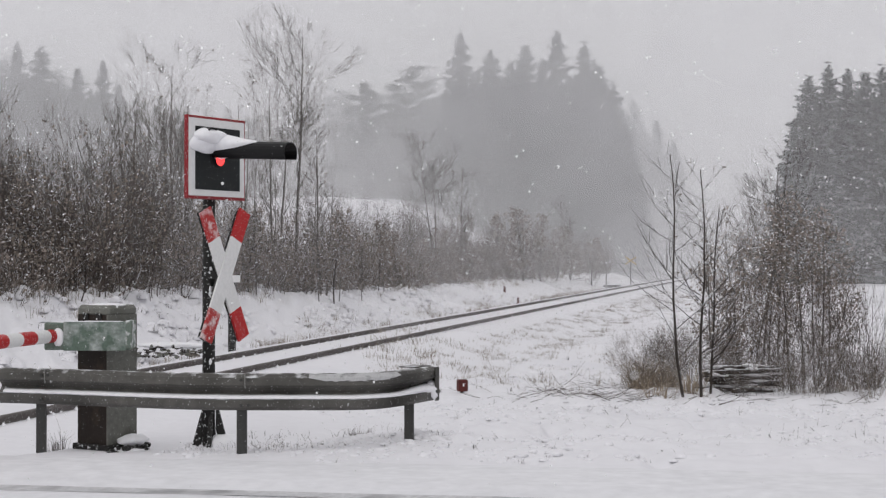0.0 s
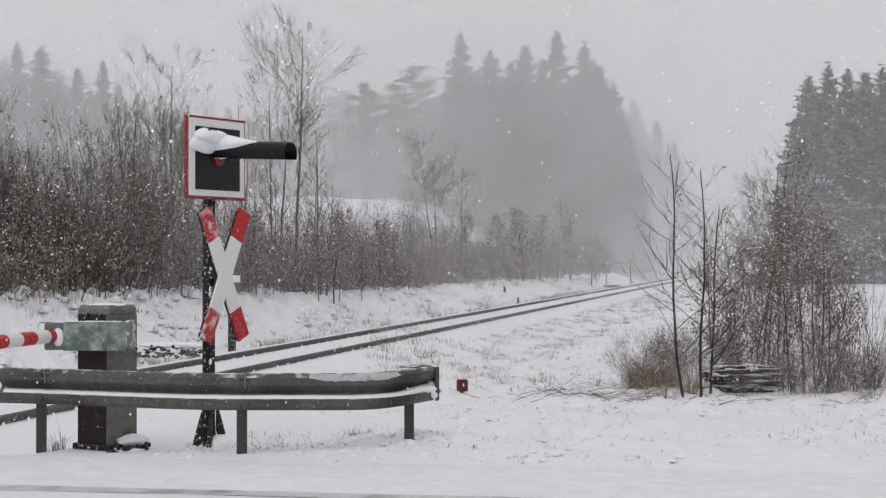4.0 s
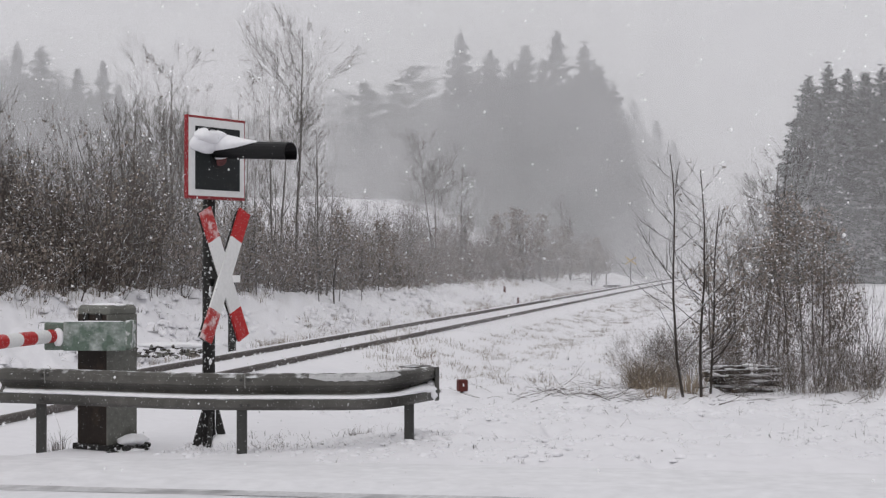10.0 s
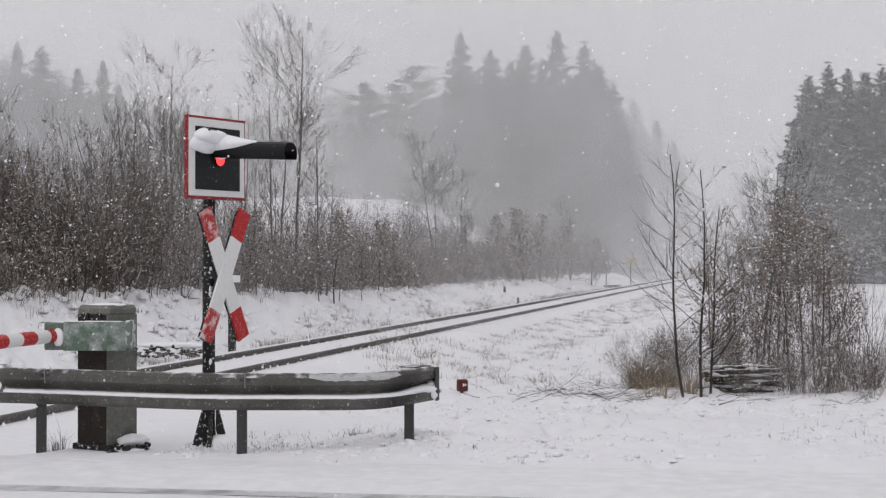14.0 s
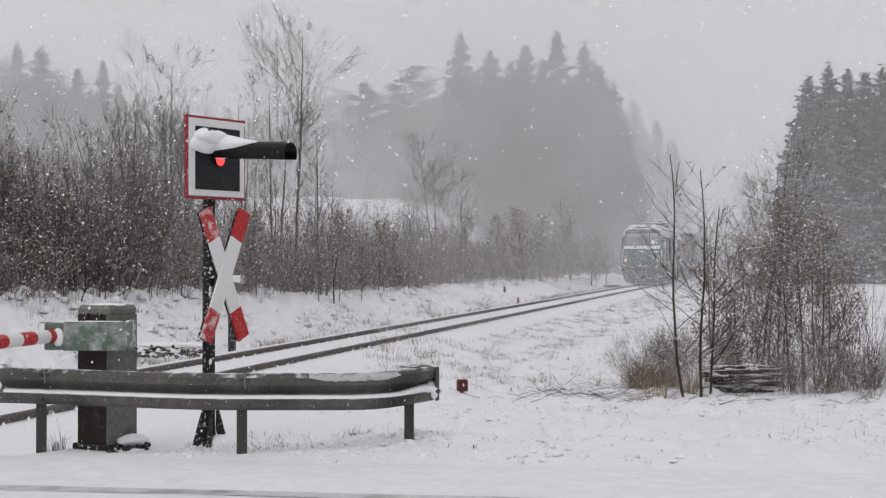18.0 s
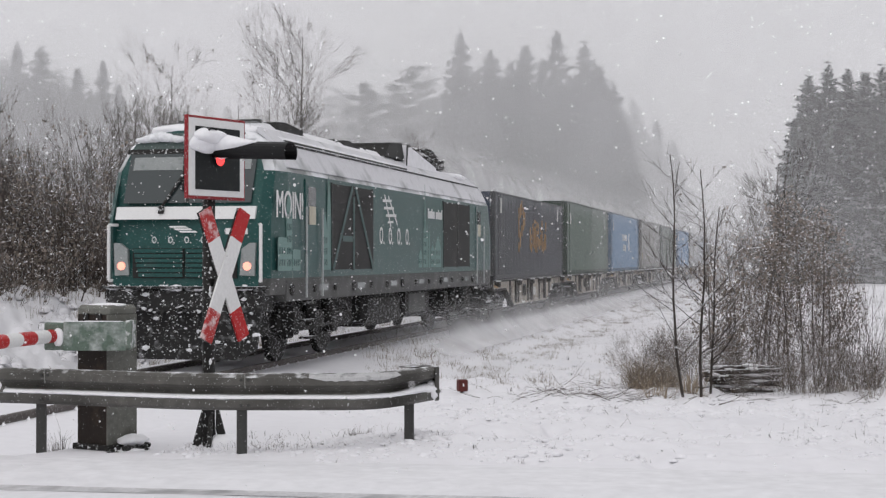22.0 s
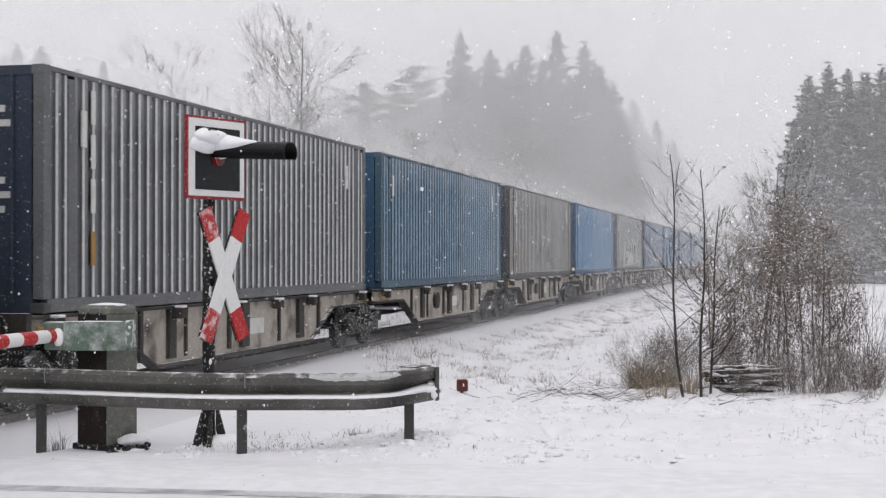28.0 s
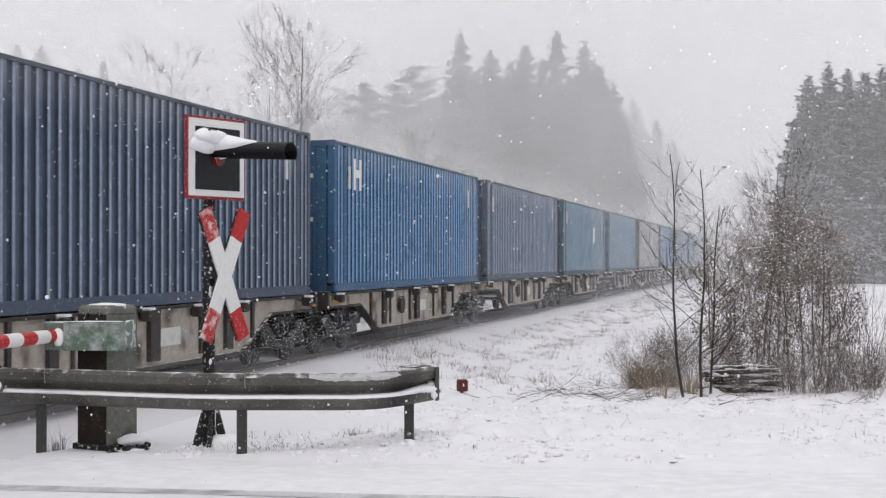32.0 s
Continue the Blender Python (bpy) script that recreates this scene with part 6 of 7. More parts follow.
    for c, sz in (((0.1, 3.0, 4.2), (0.6, 1.2, 0.08)), ((0, 6.9, 4.2), (0.6, 1.6, 0.08)), ((0, 16.3, 4.0), (1.15, 1.7, 0.17)), ((-0.55, 1.1, 4.0), (0.5, 0.5, 0.13)), ((0.6, 1.2, 3.98), (0.42, 0.5, 0.12))):
        bm = bmesh.new()
        lump(bm, c, sz, c[1], 0.25)
        part("snow_layer", bm, SNOW_CAP, ob, "patch of snow on the roof", smooth=True)
    pan = part("pantograph", a_box(-0.6, 0.6, 14.5, 16.5, 4.2, 4.25), UNDER, ob, "folded black pantograph")
    for a in (-0.55, 0.55):
        part("base_rail", a_box(a - 0.05, a + 0.05, 14.4, 16.6, 4.22, 4.32), UNDER, pan)
        part("lower_arm", a_rod((a, 14.6, 4.34), (a * 0.7, 16.5, 4.48), 0.05, n=8), UNDER, pan)
        bm = bmesh.new()
        way = [Vector((a * 0.8, 16.5 - 1.9 * q, 4.48 + 0.2 * math.sin(2.6 * q))) for q in np.linspace(0, 1, 8)]
        for p, q in zip(way, way[1:]):
            rod(bm, p, q, 0.035, n=6)
        part("upper_arm", bm, UNDER, pan)
        part("spring", a_rod((a * 0.4, 14.9, 4.34), (a * 0.4, 16.0, 4.4), 0.08, n=10), UNDER, pan)
    for y in (14.6, 14.9):
        bm = bmesh.new()
        way = [Vector((0.88 * q, y, 4.66 - 0.42 * abs(q) ** 3)) for q in np.linspace(-1, 1, 11)]
        for p, q in zip(way, way[1:]):
            rod(bm, p, q, 0.036, n=6)
        part("contact_strip", bm, UNDER, pan)
    for y in (14.75, 15.6, 16.5):
        part("cross_tube", a_rod((-0.6, y, 4.42), (0.6, y, 4.42), 0.055, n=8), UNDER, pan)
    part("drive_box", a_box(-0.25, 0.25, 15.0, 15.6, 4.25, 4.52, bevel=0.03), UNDER_SNOWY, pan)
    for a, y in ((-0.5, 14.55), (0.5, 14.55), (-0.5, 16.4), (0.5, 16.4)):
        part("insulator", a_rod((a, y, 3.98), (a, y, 4.22), 0.07, n=10), LAMP_GLASS, pan)
    part("roof_insulator", a_rod((0.2, 16.75, 4.0), (0.2, 16.75, 4.72), 0.06, n=10), LAMP_GLASS, pan)
    bm = bmesh.new()
    rod(bm, (-0.55, 2.1, 4.2), (-0.55, 2.5, 4.3), 0.06, n=8)
    rod(bm, (-0.35, 2.1, 4.2), (-0.35, 2.5, 4.28), 0.06, n=8)
    part("horn", bm, UNDER, ob)
    # bogies and tanks
    for yc in (3.6, 15.4):
        bg = part("bogie", a_box(-1.12, 1.12, yc - 2.1, yc + 2.1, 0.55, 0.85, bevel=0.05), UNDER, ob, "dark snow-dusted bogie")
        for dy in (-1.35, 1.35):
            wheelset(bg, yc + dy, 0.55, UNDER)
        for sx in (-1, 1):
            for dy in (-0.55, 0.55):
                part("spring", a_rod((sx * 1.15, yc + dy, 0.62), (sx * 1.15, yc + dy, 1.1), 0.13, n=12), UNDER, bg)
            part("sand_box", a_box(sx * 1.05, sx * 1.35, yc - 2.05, yc - 1.75, 0.5, 1.0, bevel=0.02), UNDER, bg)
    part("underbelly", a_box(-0.95, 0.95, 0.9, 18.2, 0.5, 1.12), UNDER, ob)
    part("fuel_tank", a_box(-1.25, 1.25, 6.5, 9.4, 0.42, 1.1, bevel=0.12), UNDER, ob, "dark fuel tank")
    part("battery_box", a_box(-1.3, 1.3, 9.5, 11.9, 0.5, 1.1, bevel=0.05), UNDER, ob)
    for sx in (-1, 1):
        part("box_frame", a_box(sx * 1.295, sx * 1.315, 9.8, 11.4, 0.6, 1.02), LOCO_GREY, ob)
    tagged(ob, "dark green locomotive with lit headlights and snow on its roof", "locomotive")
    TRAIN.append((ob, -20.5, 0.0, 0.0))


locomotive()

# -- containers --
PAINT = {"charcoal": (0.036, 0.038, 0.045), "dark_green": (0.030, 0.056, 0.038), "blue": (0.022, 0.093, 0.19), "brown_grey": (0.085, 0.082, 0.076), "grey_green": (0.076, 0.083, 0.081),
         "grey": (0.14, 0.145, 0.15), "bright_blue": (0.024, 0.112, 0.24), "dark_grey": (0.062, 0.058, 0.055), "blue_grey": (0.044, 0.075, 0.13), "navy": (0.02, 0.035, 0.07), "steel_blue": (0.042, 0.1, 0.155)}
# inner folds darkened for shade and grime, leading slants caked by driven snow, plain outer folds
PAINTS = {k: material(k + "_shaded_fold_paint", [0.5 * x for x in c], 0.5, spots=[x * 0.36 for x in c], scale=1.1, amount=0.6, bump=0.05, fine=10, rime=0.1, flecks=(52.0, 0.7)) for k, c in PAINT.items()}
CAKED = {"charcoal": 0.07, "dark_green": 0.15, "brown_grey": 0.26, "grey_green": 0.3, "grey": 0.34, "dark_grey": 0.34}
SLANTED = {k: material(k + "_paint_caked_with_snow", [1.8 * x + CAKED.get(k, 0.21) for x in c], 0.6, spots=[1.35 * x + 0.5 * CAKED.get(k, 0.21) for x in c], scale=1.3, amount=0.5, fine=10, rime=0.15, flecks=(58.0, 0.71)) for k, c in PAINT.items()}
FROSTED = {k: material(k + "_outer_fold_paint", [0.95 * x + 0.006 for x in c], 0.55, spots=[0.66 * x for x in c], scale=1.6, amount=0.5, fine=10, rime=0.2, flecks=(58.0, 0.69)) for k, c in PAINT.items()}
WORN = {k: material(k + "_worn_rail_paint", [0.8 * x + 0.02 for x in c], 0.6, spots=[0.55 * x + 0.035 for x in c], scale=3.0, amount=0.7, fine=10, flecks=(50.0, 0.68)) for k, c in PAINT.items()}
YELLOW = material("faded_orange_print", (0.36, 0.2, 0.06), 0.6, spots=(0.2, 0.125, 0.06), scale=4.0)
SPRAY = material("white_spray_paint", (0.62, 0.62, 0.6), 0.6, spots=(0.45, 0.45, 0.44), scale=5.0)
CL, CW, CH, CB = 13.716, 1.25, 2.896, 1.19


def corrugated(y0, y1, z0, z1, x, sx, pitch=0.278, depth=0.04):
    """A trapezoid sheet along y, seen from the sx side."""
    pts = []
    n = int(round((y1 - y0) / pitch))
    p = (y1 - y0) / n
    for k in range(n):
        a = y0 + k * p
        pts += [(a, 0), (a + 0.30 * p, 0), (a + 0.5 * p, -depth), (a + 0.80 * p, -depth), (a + 0.9 * p, -0.5 * depth)]
    pts.append((y1, 0))
    bm = bmesh.new()
    for z in (z0, z1):
        for a, o in pts:
            bm.verts.new((x + sx * o, a, z))
    bm.verts.ensure_lookup_table()
    m = len(pts)
    for i in range(m - 1):
        q = (bm.verts[i], bm.verts[i + 1], bm.verts[m + i + 1], bm.verts[m + i])
        f = bm.faces.new(q if sx > 0 else q[::-1])
        # recessed faces take the paint with shade in its colour
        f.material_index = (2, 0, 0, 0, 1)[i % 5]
    return bm


def container(paint, end_paint, label, deco=None, high=CH):
    ob = empty("container")
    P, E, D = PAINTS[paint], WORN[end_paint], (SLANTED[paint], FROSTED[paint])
    b, t = 0.0, high
    for sx in (1, -1):
        for y0, y1 in ((0, 0.16), (0.62, 0.80), (CL - 0.80, CL - 0.62), (CL - 0.16, CL)):
            part("corner_post" if y0 in (0, CL - 0.16) else "stacking_post", a_box(sx * (CW - 0.14), sx * CW, y0, y1, b + 0.16, t - 0.1, bevel=0.008), WORN[paint], ob)
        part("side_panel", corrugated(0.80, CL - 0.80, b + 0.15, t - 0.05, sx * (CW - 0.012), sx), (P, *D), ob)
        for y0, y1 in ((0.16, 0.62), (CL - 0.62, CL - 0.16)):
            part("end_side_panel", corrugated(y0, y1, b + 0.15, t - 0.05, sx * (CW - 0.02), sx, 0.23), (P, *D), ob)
        part("bottom_rail", a_box(sx * (CW - 0.1), sx * CW, 0.1, CL - 0.1, b, b + 0.16, bevel=0.008), WORN[paint], ob)
        part("top_rail", a_box(sx * (CW - 0.06), sx * CW, 0.1, CL - 0.1, t - 0.06, t, bevel=0.006), P, ob)
        for y in (0, CL - 0.18):
            for z in (b - 0.005, t - 0.115):
                part("corner_casting", a_box(sx * (CW - 0.165), sx * (CW + 0.004), y - 0.004, y + 0.182, z, z + 0.12, bevel=0.01), P, ob)
        for j in range(2):
            yy = 1.0 if j == 0 else CL - 1.35
            part("marking_plate", a_box(sx * (CW - 0.03), sx * (CW - 0.008), yy, yy + 0.13, 2.0, 2.45), SPRAY, ob)
    # doors, locking bars and lettering bars at the leading end
    for y, s in ((0.03, -1), (CL - 0.03, 1)):
        for a, bb in ((-1.09, -0.01), (0.01, 1.09)):
            d = part("door", a_box(a, bb, y - 0.02, y + 0.02, b + 0.17, t - 0.12), E, ob)
            for q in (0.3, 0.78):
                xx = a + (bb - a) * q
                part("locking_bar", a_rod((xx, y + s * 0.045, b + 0.12), (xx, y + s * 0.045, t - 0.1), 0.02, n=8), E, d)
        part("door_sill", a_box(-1.1, 1.1, y - 0.03, y + 0.03, b, b + 0.17), E, ob)
        part("door_header", a_box(-1.1, 1.1, y - 0.03, y + 0.03, t - 0.12, t - 0.005), E, ob)
        for j in range(5):
            part("marking_bar", a_box(0.35, 0.75 + 0.1 * (j % 2), y + s * 0.021, y + s * 0.026, 2.35 - 0.17 * j - (0.5 if j > 1 else 0), 2.43 - 0.17 * j - (0.5 if j > 1 else 0)), SPRAY, ob)
        part("warning_plate", a_box(0.3, 0.62, y + s * 0.021, y + s * 0.026, 1.05, 1.25), YELLOW, ob)
    part("roof", a_box(-CW + 0.04, CW - 0.04, 0.1, CL - 0.1, t - 0.03, t - 0.008), SNOW_DUST, ob, "roof dusted with snow")
    part("floor", a_box(-CW + 0.1, CW - 0.1, 0.1, CL - 0.1, b + 0.04, b + 0.12), UNDER, ob)
    x1, x0 = CW - 0.004, CW - 0.0165
    if deco == "orange":
        # worn print that has only lasted on the raised folds
        r9, p = random.Random(12), (CL - 1.6) / 44
        spans = [(12, 0.85, 1.15), (12, 1.3, 2.25), (13, 1.0, 1.5), (13, 1.95, 2.4), (14, 1.35, 1.7), (14, 2.05, 2.5), (15, 1.55, 2.3), (16, 1.7, 2.15)]
        for j in range(20, 33):
            a = 0.8 + r9.uniform(0, 0.3)
            b = a + r9.uniform(0.3, 0.95)
            spans += [(j, a, b)] + ([(j, b + 0.1, min(1.95, b + r9.uniform(0.2, 0.5)))] if r9.random() < 0.5 else [])
        for j, a, b in spans:
            y = 0.80 + j * p
            part("faded_letter_bar", a_box(x0, x1 - 0.003, y - 0.035, y + 0.3 * p, a, b), YELLOW, ob)
    if deco == "leasing":
        for body, y, z, size in (("CONTAINER", 6.2, 1.55, 0.5), ("LEASING", 6.2, 1.02, 0.5)):
            text_part(body, size, WHITE, ob, side_m(y, z, x1 - 0.004), 0.8)
        text_part("45", 1.3, WHITE, ob, side_m(8.35, 1.05, x1 - 0.004), 0.62)
    if deco == "mark":
        for y, z, w, h in ((1.35, 2.0, 0.14, 0.62), (1.75, 2.0, 0.14, 0.62), (1.5, 2.25, 0.25, 0.16)):
            part("white_mark", a_box(x0, x1, y, y + w, z, z + h), WHITE, ob)
    if deco == "small_mark":
        part("white_mark", a_box(x0, x1, 9.2, 9.7, 1.3, 2.0), WHITE, ob)
    if deco == "spray":
        # sprayed letters: pale strokes, each about its own dark fill
        strokes = [([(4.5, 1.45), (3.65, 1.5), (3.55, 0.32), (5.0, 0.26), (5.0, 0.5)], None),
                   ([(4.2, 0.72), (4.75, 0.76), (4.75, 0.95), (5.35, 0.98), (5.4, 0.3)], [(4.85, 0.35), (5.3, 0.32), (5.25, 0.85), (4.9, 0.82)])]
        for y, wide, foot, lean in ((5.85, 0.36, 0.42, 0.06), (6.85, 0.38, 0.3, -0.08), (7.75, 0.33, 0.5, 0.1)):
            loop = [(y + wide * math.cos(q) + lean * math.sin(q), 1.15 + (0.42 + lean) * math.sin(q) + 0.05 * math.cos(3 * q + y)) for q in np.linspace(-0.9, 4.05, 13)]
            strokes.append(([(y + 0.8 * wide, foot)] + loop + [(y - 0.7 * wide, foot + 0.12), (y - 0.1, foot + 0.3), (y + 0.15, 0.28)], loop[1:-1]))
        strokes.append(([(8.35, 0.55), (8.5, 0.8), (8.95, 0.76), (8.9, 1.0), (8.45, 1.2), (8.55, 1.52), (9.6, 1.44), (9.62, 0.3), (9.2, 0.36), (9.15, 0.7)], [(8.7, 1.1), (9.1, 0.75), (9.5, 0.7), (9.5, 1.35), (8.75, 1.4)]))
        for line, inside in strokes:
            bm = bmesh.new()
            for p, q in zip(line, line[1:]):
                rod(bm, (x1, *p), (x1, *q), 0.026, n=5)
            letter = part("graffiti_letter", bm, SPRAY, ob, "white sprayed graffiti outline")
            if inside:
                part("letter_fill", a_prism(inside, x1 - 0.009, x1 - 0.004, axis="x"), BLACK, letter, "dark paint inside the letter")
        for y, z0, z1 in ((5.6, 0.2, 0.7), (6.3, 0.25, 1.0), (7.3, 0.2, 0.62), (8.15, 0.28, 0.95), (9.9, 0.3, 0.7)):
            part("paint_drip", a_rod((x1, y, z0), (x1, y + 0.05, z1), 0.016, n=5), SPRAY, ob)
    if deco == "tape":
        for z in (0.55, 1.2, 1.75, 2.3):
            part("reflective_strip", a_box(x0, x1, 1.25, 1.36, z, z + 0.42), YELLOW if z < 0.6 else SPRAY, ob)
    return tagged(ob, label, "container", "containers on the train")


LIST = [("charcoal", "navy", "charcoal shipping container with a faded orange inscription", "orange"),
        ("dark_green", "dark_green", "dark green corrugated shipping container", None),
        ("blue", "blue", "blue container lettered in white", "leasing"),
        ("brown_grey", "navy", "brown-grey corrugated shipping container", "tape"),
        ("dark_green", "dark_green", "dark green-grey corrugated shipping container", None),
        ("bright_blue", "blue", "bright blue container with a white mark", "mark"),
        ("grey", "navy", "weathered grey corrugated container with reflective strips", "tape"),
        ("steel_blue", "blue", "faded steel-blue shipping container", None),
        ("dark_grey", "navy", "dark grey corrugated container with reflective strips", "tape"),
        ("blue", "blue", "blue corrugated shipping container", None),
        ("grey_green", "dark_green", "grey-green container with white graffiti", "spray"),
        ("blue_grey", "navy", "dark blue-grey shipping container", None),
        ("bright_blue", "blue", "bright blue container with a white mark", "mark"),
        ("blue_grey", "navy", "slate-grey corrugated shipping container", None),
        ("steel_blue", "navy", "grey-blue container with a small white mark", "small_mark"),
        ("steel_blue", "blue", "faded steel-blue shipping container", None),
        ("grey", "navy", "weathered grey corrugated shipping container", None)]
CYCLE = [12, 13, 15, 16, 8, 9, 11]
PITCHES = (14.95, 15.2)


def container_back(n):
    return sum(PITCHES[k % 2] for k in range(n))


made = {}
for n in range(24):
    k = n if n < len(LIST) else CYCLE[(n - len(LIST)) % len(CYCLE)]
    if k in made:
        c = copy_thing(made[k], pose(0, 0, 0))
    else:
        c = made[k] = container(*LIST[k], high=2.62 if k == 0 else CH)
    TRAIN.append((c, container_back(n), 0.0, CB))

# -- articulated container wagons: two spans over three bogies --
SILL = material("grimy_cream_sill_paint", (0.39, 0.352, 0.305), 0.65, spots=(0.06, 0.044, 0.034), scale=1.9, amount=0.66, bump=0.1, flecks=(43.0, 0.67))
SILL_DARK = material("dark_wagon_steel", (0.04, 0.036, 0.033), 0.7, spots=(0.06, 0.052, 0.045), scale=3.0, bump=0.2, snow=0.15)


def wagon():
    ob = empty("container_wagon")

    def bogie(y, name="bogie"):
        bg = part(name, a_box(-1.05, 1.05, y - 0.35, y + 0.35, 0.45, 0.85, bevel=0.05), UNDER, ob, "dark snow-dusted bogie")
        for sx in (-1, 1):
            bm = a_prism([(y - 1.25, 0.62), (y - 0.9, 0.74), (y - 0.4, 0.42), (y + 0.4, 0.42), (y + 0.9, 0.74), (y + 1.25, 0.62), (y + 1.25, 0.5), (y + 0.9, 0.5), (y + 0.45, 0.28), (y - 0.45, 0.28), (y - 0.9, 0.5), (y - 1.25, 0.5)],
                         sx * 0.98, sx * 1.08, axis="x")
            part("side_frame", bm, UNDER, bg)
            for j in (-0.15, 0.15):
                part("spring", a_rod((sx * 1.03, y + j, 0.42), (sx * 1.03, y + j, 0.7), 0.07, n=8), UNDER, bg)
            part("brake_lever", a_box(sx * 0.9, sx * 1.0, y - 0.5, y + 0.5, 0.75, 0.8), UNDER, bg)
        for dy in (-0.9, 0.9):
            wheelset(bg, y + dy, 0.46)
    L2 = PITCHES[0]
    for y in (1.35 - 0.2, L2 - 0.62, 2 * L2 - 1.25 - 0.9):
        bogie(y)
    for k in range(2):
        a = k * L2 - (0.35 if k == 0 else 0.25)
        e = k * L2 + CL + (0.25 if k == 0 else 0.35)
        for sx in (-1, 1):
            # fish-bellied sill: deep in the middle, shallow over the bogies
            o = [(a, 1.16), (e, 1.16), (e, 0.92), (e - 2.3, 0.92), (e - 3.7, 0.36), (a + 3.7, 0.36), (a + 2.3, 0.92), (a, 0.92)]
            s = part("side_sill", a_prism(o, sx * 1.12, sx * 1.16, axis="x"), SILL, ob, "grimy cream fish-bellied sill")
            part("top_flange", a_box(sx * 1.04, sx * 1.24, a, e, 1.12, 1.165), SILL_DARK, s)
            bm = a_prism([(a + 3.7, 0.36), (e - 3.7, 0.36), (e - 2.3, 0.92), (e, 0.92), (e, 0.87), (e - 2.35, 0.87), (e - 3.75, 0.30), (a + 3.75, 0.30), (a + 2.35, 0.87), (a, 0.87), (a, 0.92), (a + 2.3, 0.92)], sx * 1.05, sx * 1.22, axis="x")
            part("bottom_flange", bm, SILL_DARK, s)
            for q, w in ((0.0, 0.05), (0.13, 0.12), (0.2, 0.03), (0.42, 0.05), (0.5, 0.16), (0.72, 0.04), (0.86, 0.14), (1.0, 0.05)):
                yy = a + 3.2 + (e - a - 6.4) * q
                part("rib", a_box(sx * 1.155, sx * (1.19 + 0.25 * w), yy - w, yy + w, 0.42, 1.12), SILL_DARK, s)
            for yy in (a + 0.5, a + 4.2, (a + e) / 2 - 0.5, (a + e) / 2 + 1.3, e - 4.0, e - 0.7):
                p = part("folding_stop", a_box(sx * 1.2, sx * 1.36, yy, yy + 0.2, 0.98, 1.13, bevel=0.02), SILL_DARK, s)
                part("snow_lump", a_box(sx * 1.2, sx * 1.37, yy + 0.02, yy + 0.19, 1.13, 1.165, bevel=0.015), SNOW_CAP, p)
            for yy in (a + 0.15, e - 0.55):
                part("brake_handle", a_rod((sx * 1.27, yy, 1.02), (sx * 1.27, yy + 0.4, 0.97), 0.028, n=6), YELLOW, s, "worn yellow handle")
            part("brake_wheel", a_rod((sx * 1.2, a + 5.6, 0.8), (sx * 1.26, a + 5.6, 0.8), 0.2, n=16), SILL_DARK, s)
            part("notice_plate", a_box(sx * 1.158, sx * 1.17, (a + e) / 2 + 0.2, (a + e) / 2 + 1.0, 0.6, 0.85), SPRAY, s)
        part("centre_sill", a_box(-0.25, 0.25, a, e, 0.5, 1.1), SILL_DARK, ob)
        for j in range(5):
            yy = a + 0.4 + (e - a - 0.9) * j / 4
            part("cross_member", a_box(-1.1, 1.1, yy, yy + 0.18, 0.85, 1.1), SILL_DARK, ob)
        part("snow_on_frame", a_box(-1.0, 1.0, a + 2.8, a + 4.6, 0.66, 0.74, bevel=0.03), SNOW_CAP, ob, "snow lying inside the frame")
    end = 2 * L2 - 1.23 + 0.35
    for y, s in ((-0.35, -1), (end, 1)):
        part("head_stock", a_box(-1.25, 1.25, y - 0.06, y + 0.06, 0.85, 1.2), SILL_DARK, ob)
        for x in (-0.875, 0.875):
            bm = bmesh.new()
            rod(bm, (x, y, 1.03), (x, y + s * 0.2, 1.03), 0.09, n=10)
            rod(bm, (x, y + s * 0.2, 1.03), (x, y + s * 0.25, 1.03), 0.22, n=14)
            part("buffer", bm, UNDER, ob)
        part("coupling", a_rod((0, y, 1.0), (0, y + s * 0.28, 0.95), 0.06, n=8), UNDER, ob)
    return tagged(ob, "articulated container wagon with grimy cream sills, dusted with snow", "wagon", "wagons of the train")


first = wagon()
TRAIN.append((first, 0.0, 0.0, 0.0))
for n in range(1, 12):
    TRAIN.append((copy_thing(first, pose(0, 0, 0)), container_back(2 * n), 0.0, 0.0))


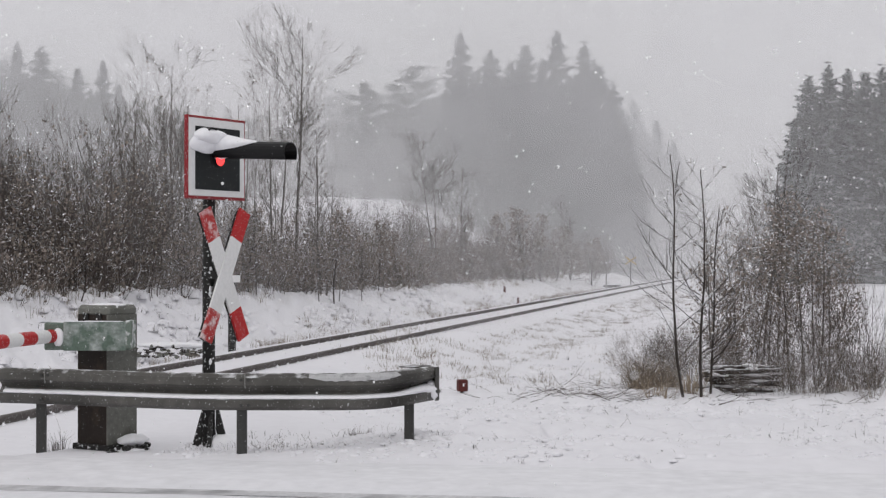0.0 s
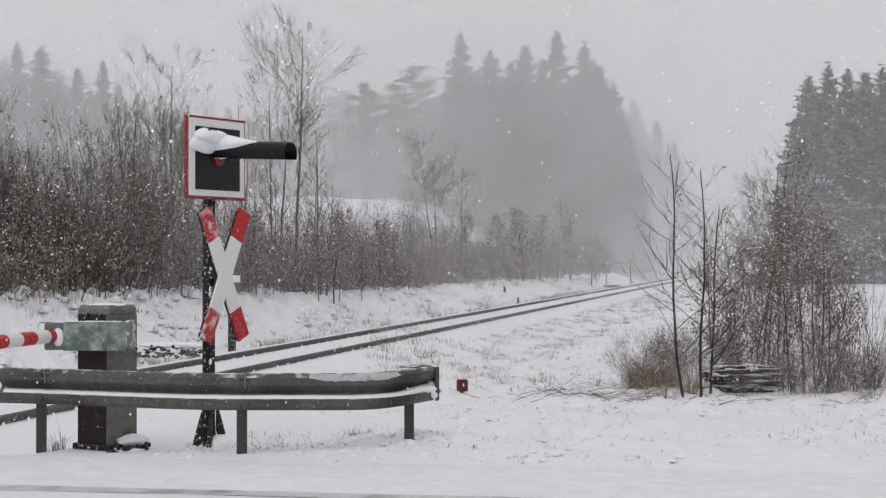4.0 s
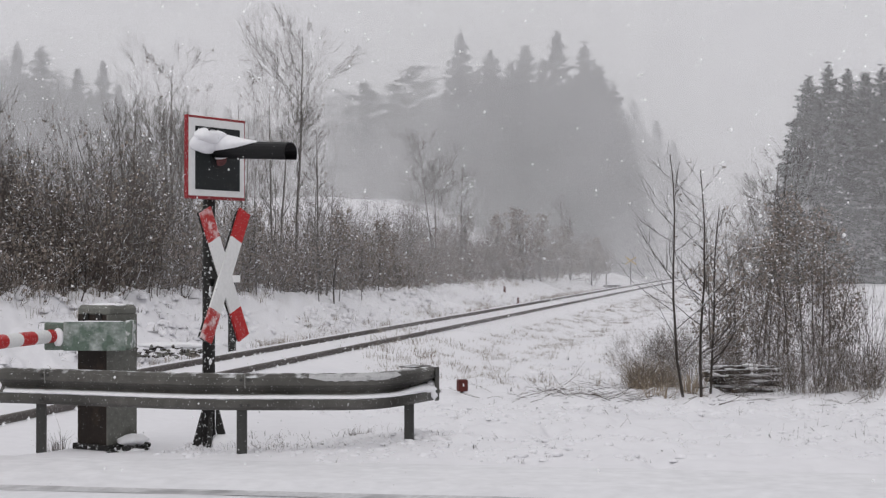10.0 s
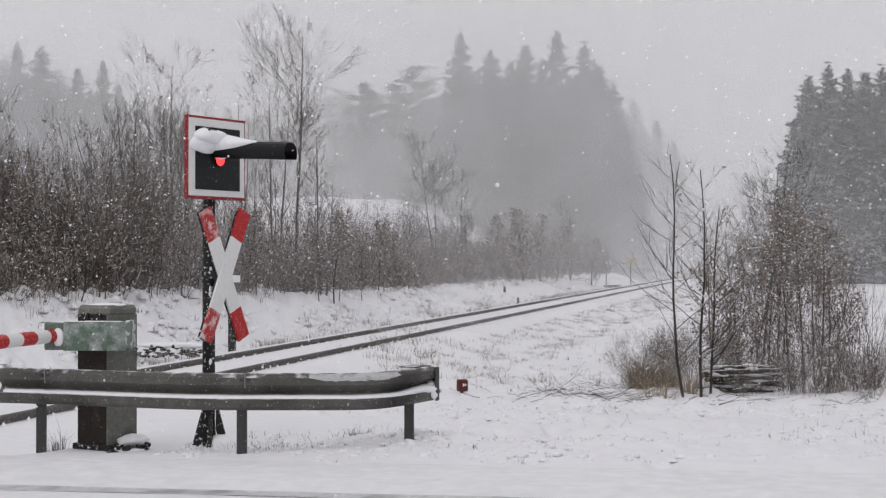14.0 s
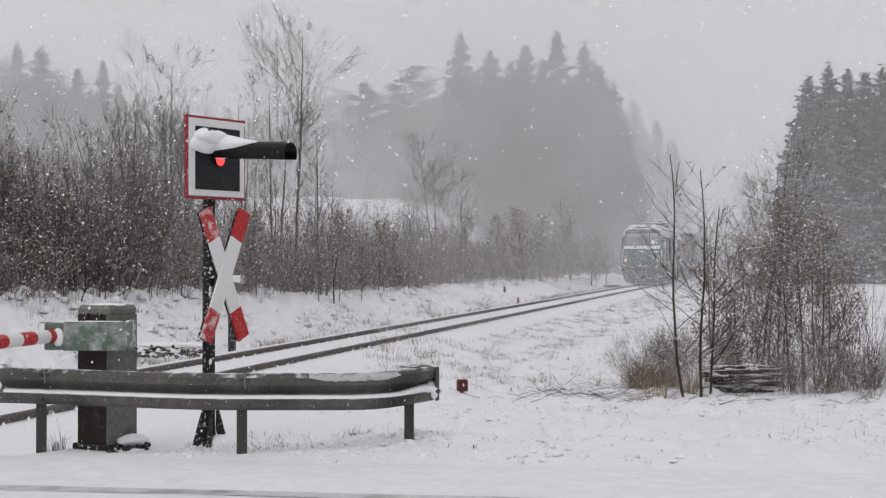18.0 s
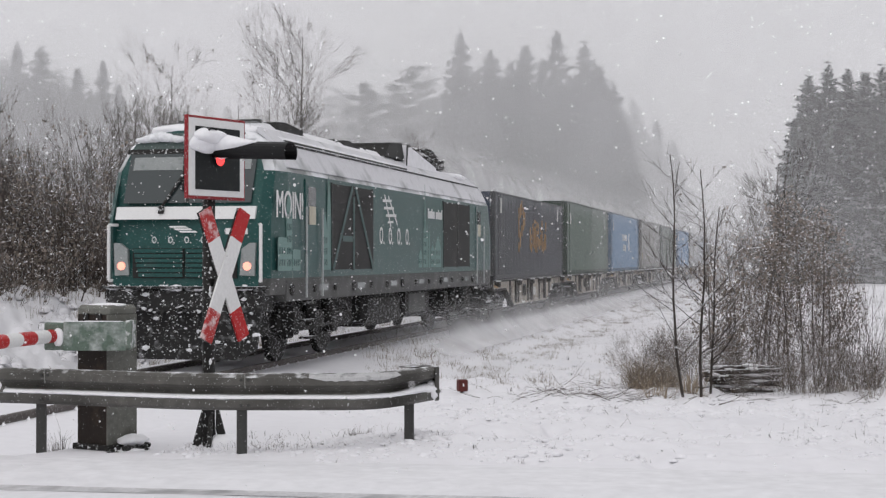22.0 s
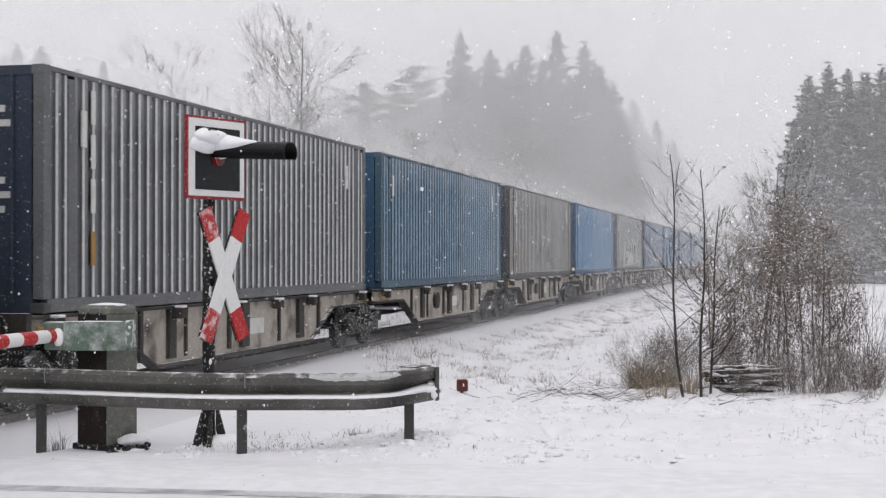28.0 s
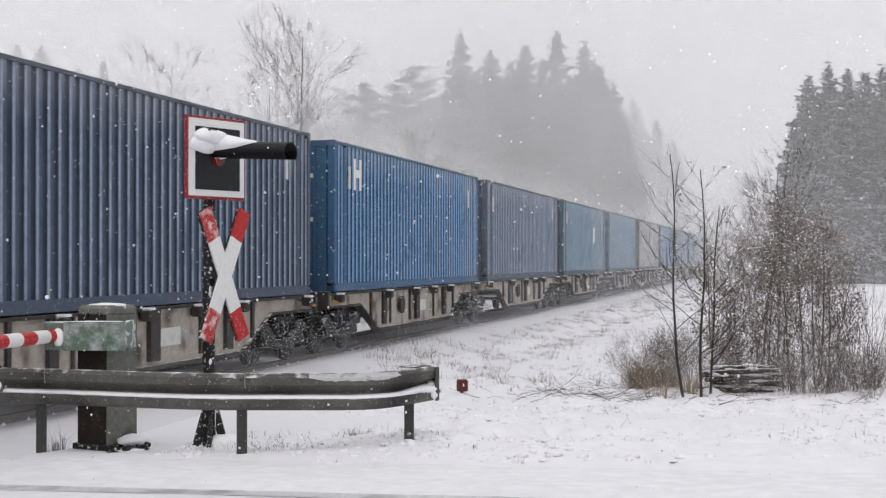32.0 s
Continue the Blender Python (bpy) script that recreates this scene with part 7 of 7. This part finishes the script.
# ---- powder whirled up by the train ----
def powder_material(name, density, z0, z1, y1, least):
    """Blown powder, thickest low down and about the head of the train."""
    m = veil_material(name, density, 0.55)
    t = m.node_tree
    mul = next(n for n in t.nodes if n.bl_idname == "ShaderNodeMath")
    low = next(n for n in t.nodes if n.bl_idname == "ShaderNodeMapRange" and n.inputs[1].default_value == 1.0)
    low.interpolation_type = "SMOOTHSTEP"
    for k, v in ((1, z0), (2, z1), (3, 1.0), (4, 0.0)):
        low.inputs[k].default_value = v
    along, both = t.nodes.new("ShaderNodeMapRange"), t.nodes.new("ShaderNodeMath")
    t.links.new(next(n for n in t.nodes if n.bl_idname == "ShaderNodeSeparateXYZ").outputs[1], along.inputs[0])
    for k, v in ((1, -4.0), (2, y1), (3, 1.0), (4, least)):
        along.inputs[k].default_value = v
    # it gathers from the first wheels on
    head, start = t.nodes.new("ShaderNodeMapRange"), t.nodes.new("ShaderNodeMath")
    t.links.new(next(n for n in t.nodes if n.bl_idname == "ShaderNodeSeparateXYZ").outputs[1], head.inputs[0])
    head.interpolation_type = "SMOOTHSTEP"
    head.inputs[1].default_value, head.inputs[2].default_value = -19.5, -8.0
    start.operation = both.operation = "MULTIPLY"
    t.links.new(mul.outputs[0], start.inputs[0])
    t.links.new(head.outputs[0], start.inputs[1])
    t.links.new(start.outputs[0], both.inputs[0])
    t.links.new(along.outputs[0], both.inputs[1])
    veil = next(n for n in t.nodes if n.bl_idname == "ShaderNodeMixShader" and n.inputs[0].is_linked)
    t.links.new(both.outputs[0], veil.inputs[0])
    return m


def powder(name, label, mat, section, y0, y1):
    """A thin uneven sheet of powder along the train, following a cross-section of (lat, height)."""
    h = Heap()
    ys = np.arange(y0, y1, 1.5)
    for y in ys:
        for k, (x, z) in enumerate(section):
            w = 0.25 * noise.noise(Vector((y * 0.21, k * 0.6, 2.0)))
            h.v.append((x + w, y, z + 0.4 * w))
    m = len(section)
    for i in range(len(ys) - 1):
        for k in range(m - 1):
            a = i * m + k
            h.f.append((a, a + 1, a + m + 1, a + m))
            h.mi.append(0)
    ob = tagged(mesh_part(name, h.mesh(name), mat, smooth=True), label, "blown snow", "powder about the train", "stuff")
    TRAIN.append((ob, 0.0, 0.0, 0.0))


powder("blown_powder", "white powder snow whirled up beside the wheels", powder_material("whirling_powder", 0.44, -0.1, 1.0, 60.0, 0.18), ((1.75, 1.7), (1.85, 1.1), (2.05, 0.55), (2.4, 0.1), (2.9, -0.22)), -19.0, 360.0)
powder("blown_powder", "powder snow torn off the container roofs", powder_material("roof_powder", 0.4, 4.1, 6.4, 300.0, 0.6), ((-0.6, 4.13), (-0.8, 4.7), (-1.1, 5.5), (-1.6, 6.5)), 0.0, 360.0)

# ---- falling snow: flakes in slabs that sink and drift ----
FLAKE = veil_material("snowflake", 0.62, 3.0)
FLAKES = []
BLINK, BLINK_AT = 1.041, 0.0


def snowfall(seed, near, far, count, size, fall, mat=None, sides=0):
    """Flakes between two distances, enough of them above to last while the slab sinks."""
    rng, h = random.Random(seed), Heap()
    top = 32 * -fall[2]
    for k in range(count):
        d = (near ** 2 + (far ** 2 - near ** 2) * rng.random()) ** 0.5
        half = 0.33 * d + 0.3
        x = rng.uniform(-half - max(0.0, fall[0] * 32), half - min(0.0, fall[0] * 32))
        z = rng.uniform(1.827 - 0.2 * d, 1.95 + 0.2 * d + top)
        r = size * (0.4 + 1.1 * rng.random() ** 2.2) * (0.8 + 0.2 * d / far)
        if sides:
            lats = np.linspace(-1.4, 1.4, max(4, sides // 2 + 1))
            h.tube([Vector((x, d, z + r * math.sin(a))) for a in lats], [r * math.cos(a) for a in lats], sides)
        else:
            h.speck((x, d, z), r, rng)
    ob = mesh_part("falling_snow", h.mesh("falling_snow"), mat or FLAKE)
    tagged(ob, "white snowflakes drifting down", "snow", "falling snow", "stuff")
    FLAKES.append((ob, fall))


snowfall(1, 5.0, 11.0, 8000, 0.0064, (-0.35, 0.0, -0.95), sides=5)
snowfall(2, 11.0, 22.0, 52000, 0.0090, (-0.45, 0.0, -1.0))
snowfall(3, 22.0, 42.0, 22000, 0.0115, (-0.5, 0.0, -1.05))
snowfall(4, 3.0, 5.0, 450, 0.0115, (-0.3, 0.0, -0.9), veil_material("thin_flake", 0.11, 1.0), sides=10)


# ---- what moves ----
TRAIN_S = [(0, 467.96), (17, 127.96), (21.7, 34.07), (23, 8.31), (25, -31.2), (28, -90.1), (32, -169.0)]


def motions():
    for ob, back, lat, z in TRAIN:
        walk(ob, [(t, TRK @ pose(lat, s + back, z)) for t, s in TRAIN_S])
    for ob, (vx, vy, vz) in FLAKES:
        walk(ob, [(0, pose(0, 0, 0)), (32, pose(vx * 32, vy * 32, vz * 32))])
    # the lens turns its glowing side out for 0.6 s of every beat
    rows, k = [], 0
    hub = SIGNAL_LAMP.location.copy()
    while BLINK_AT + k * BLINK < 32:
        t, turn = BLINK_AT + k * BLINK, 360 * k
        for dt, a in ((0.0, 0), (0.58, 0), (0.613, 60), (0.647, 120), (0.68, 180), (0.94, 180), (0.974, 240), (1.007, 300)):
            rows.append((t + dt, pose(*hub, 0, 0, turn + a)))
        k += 1
    rows = [r for r in rows if r[0] < 32]
    walk(SIGNAL_LAMP, rows + [(32, rows[-1][1])])


motions()
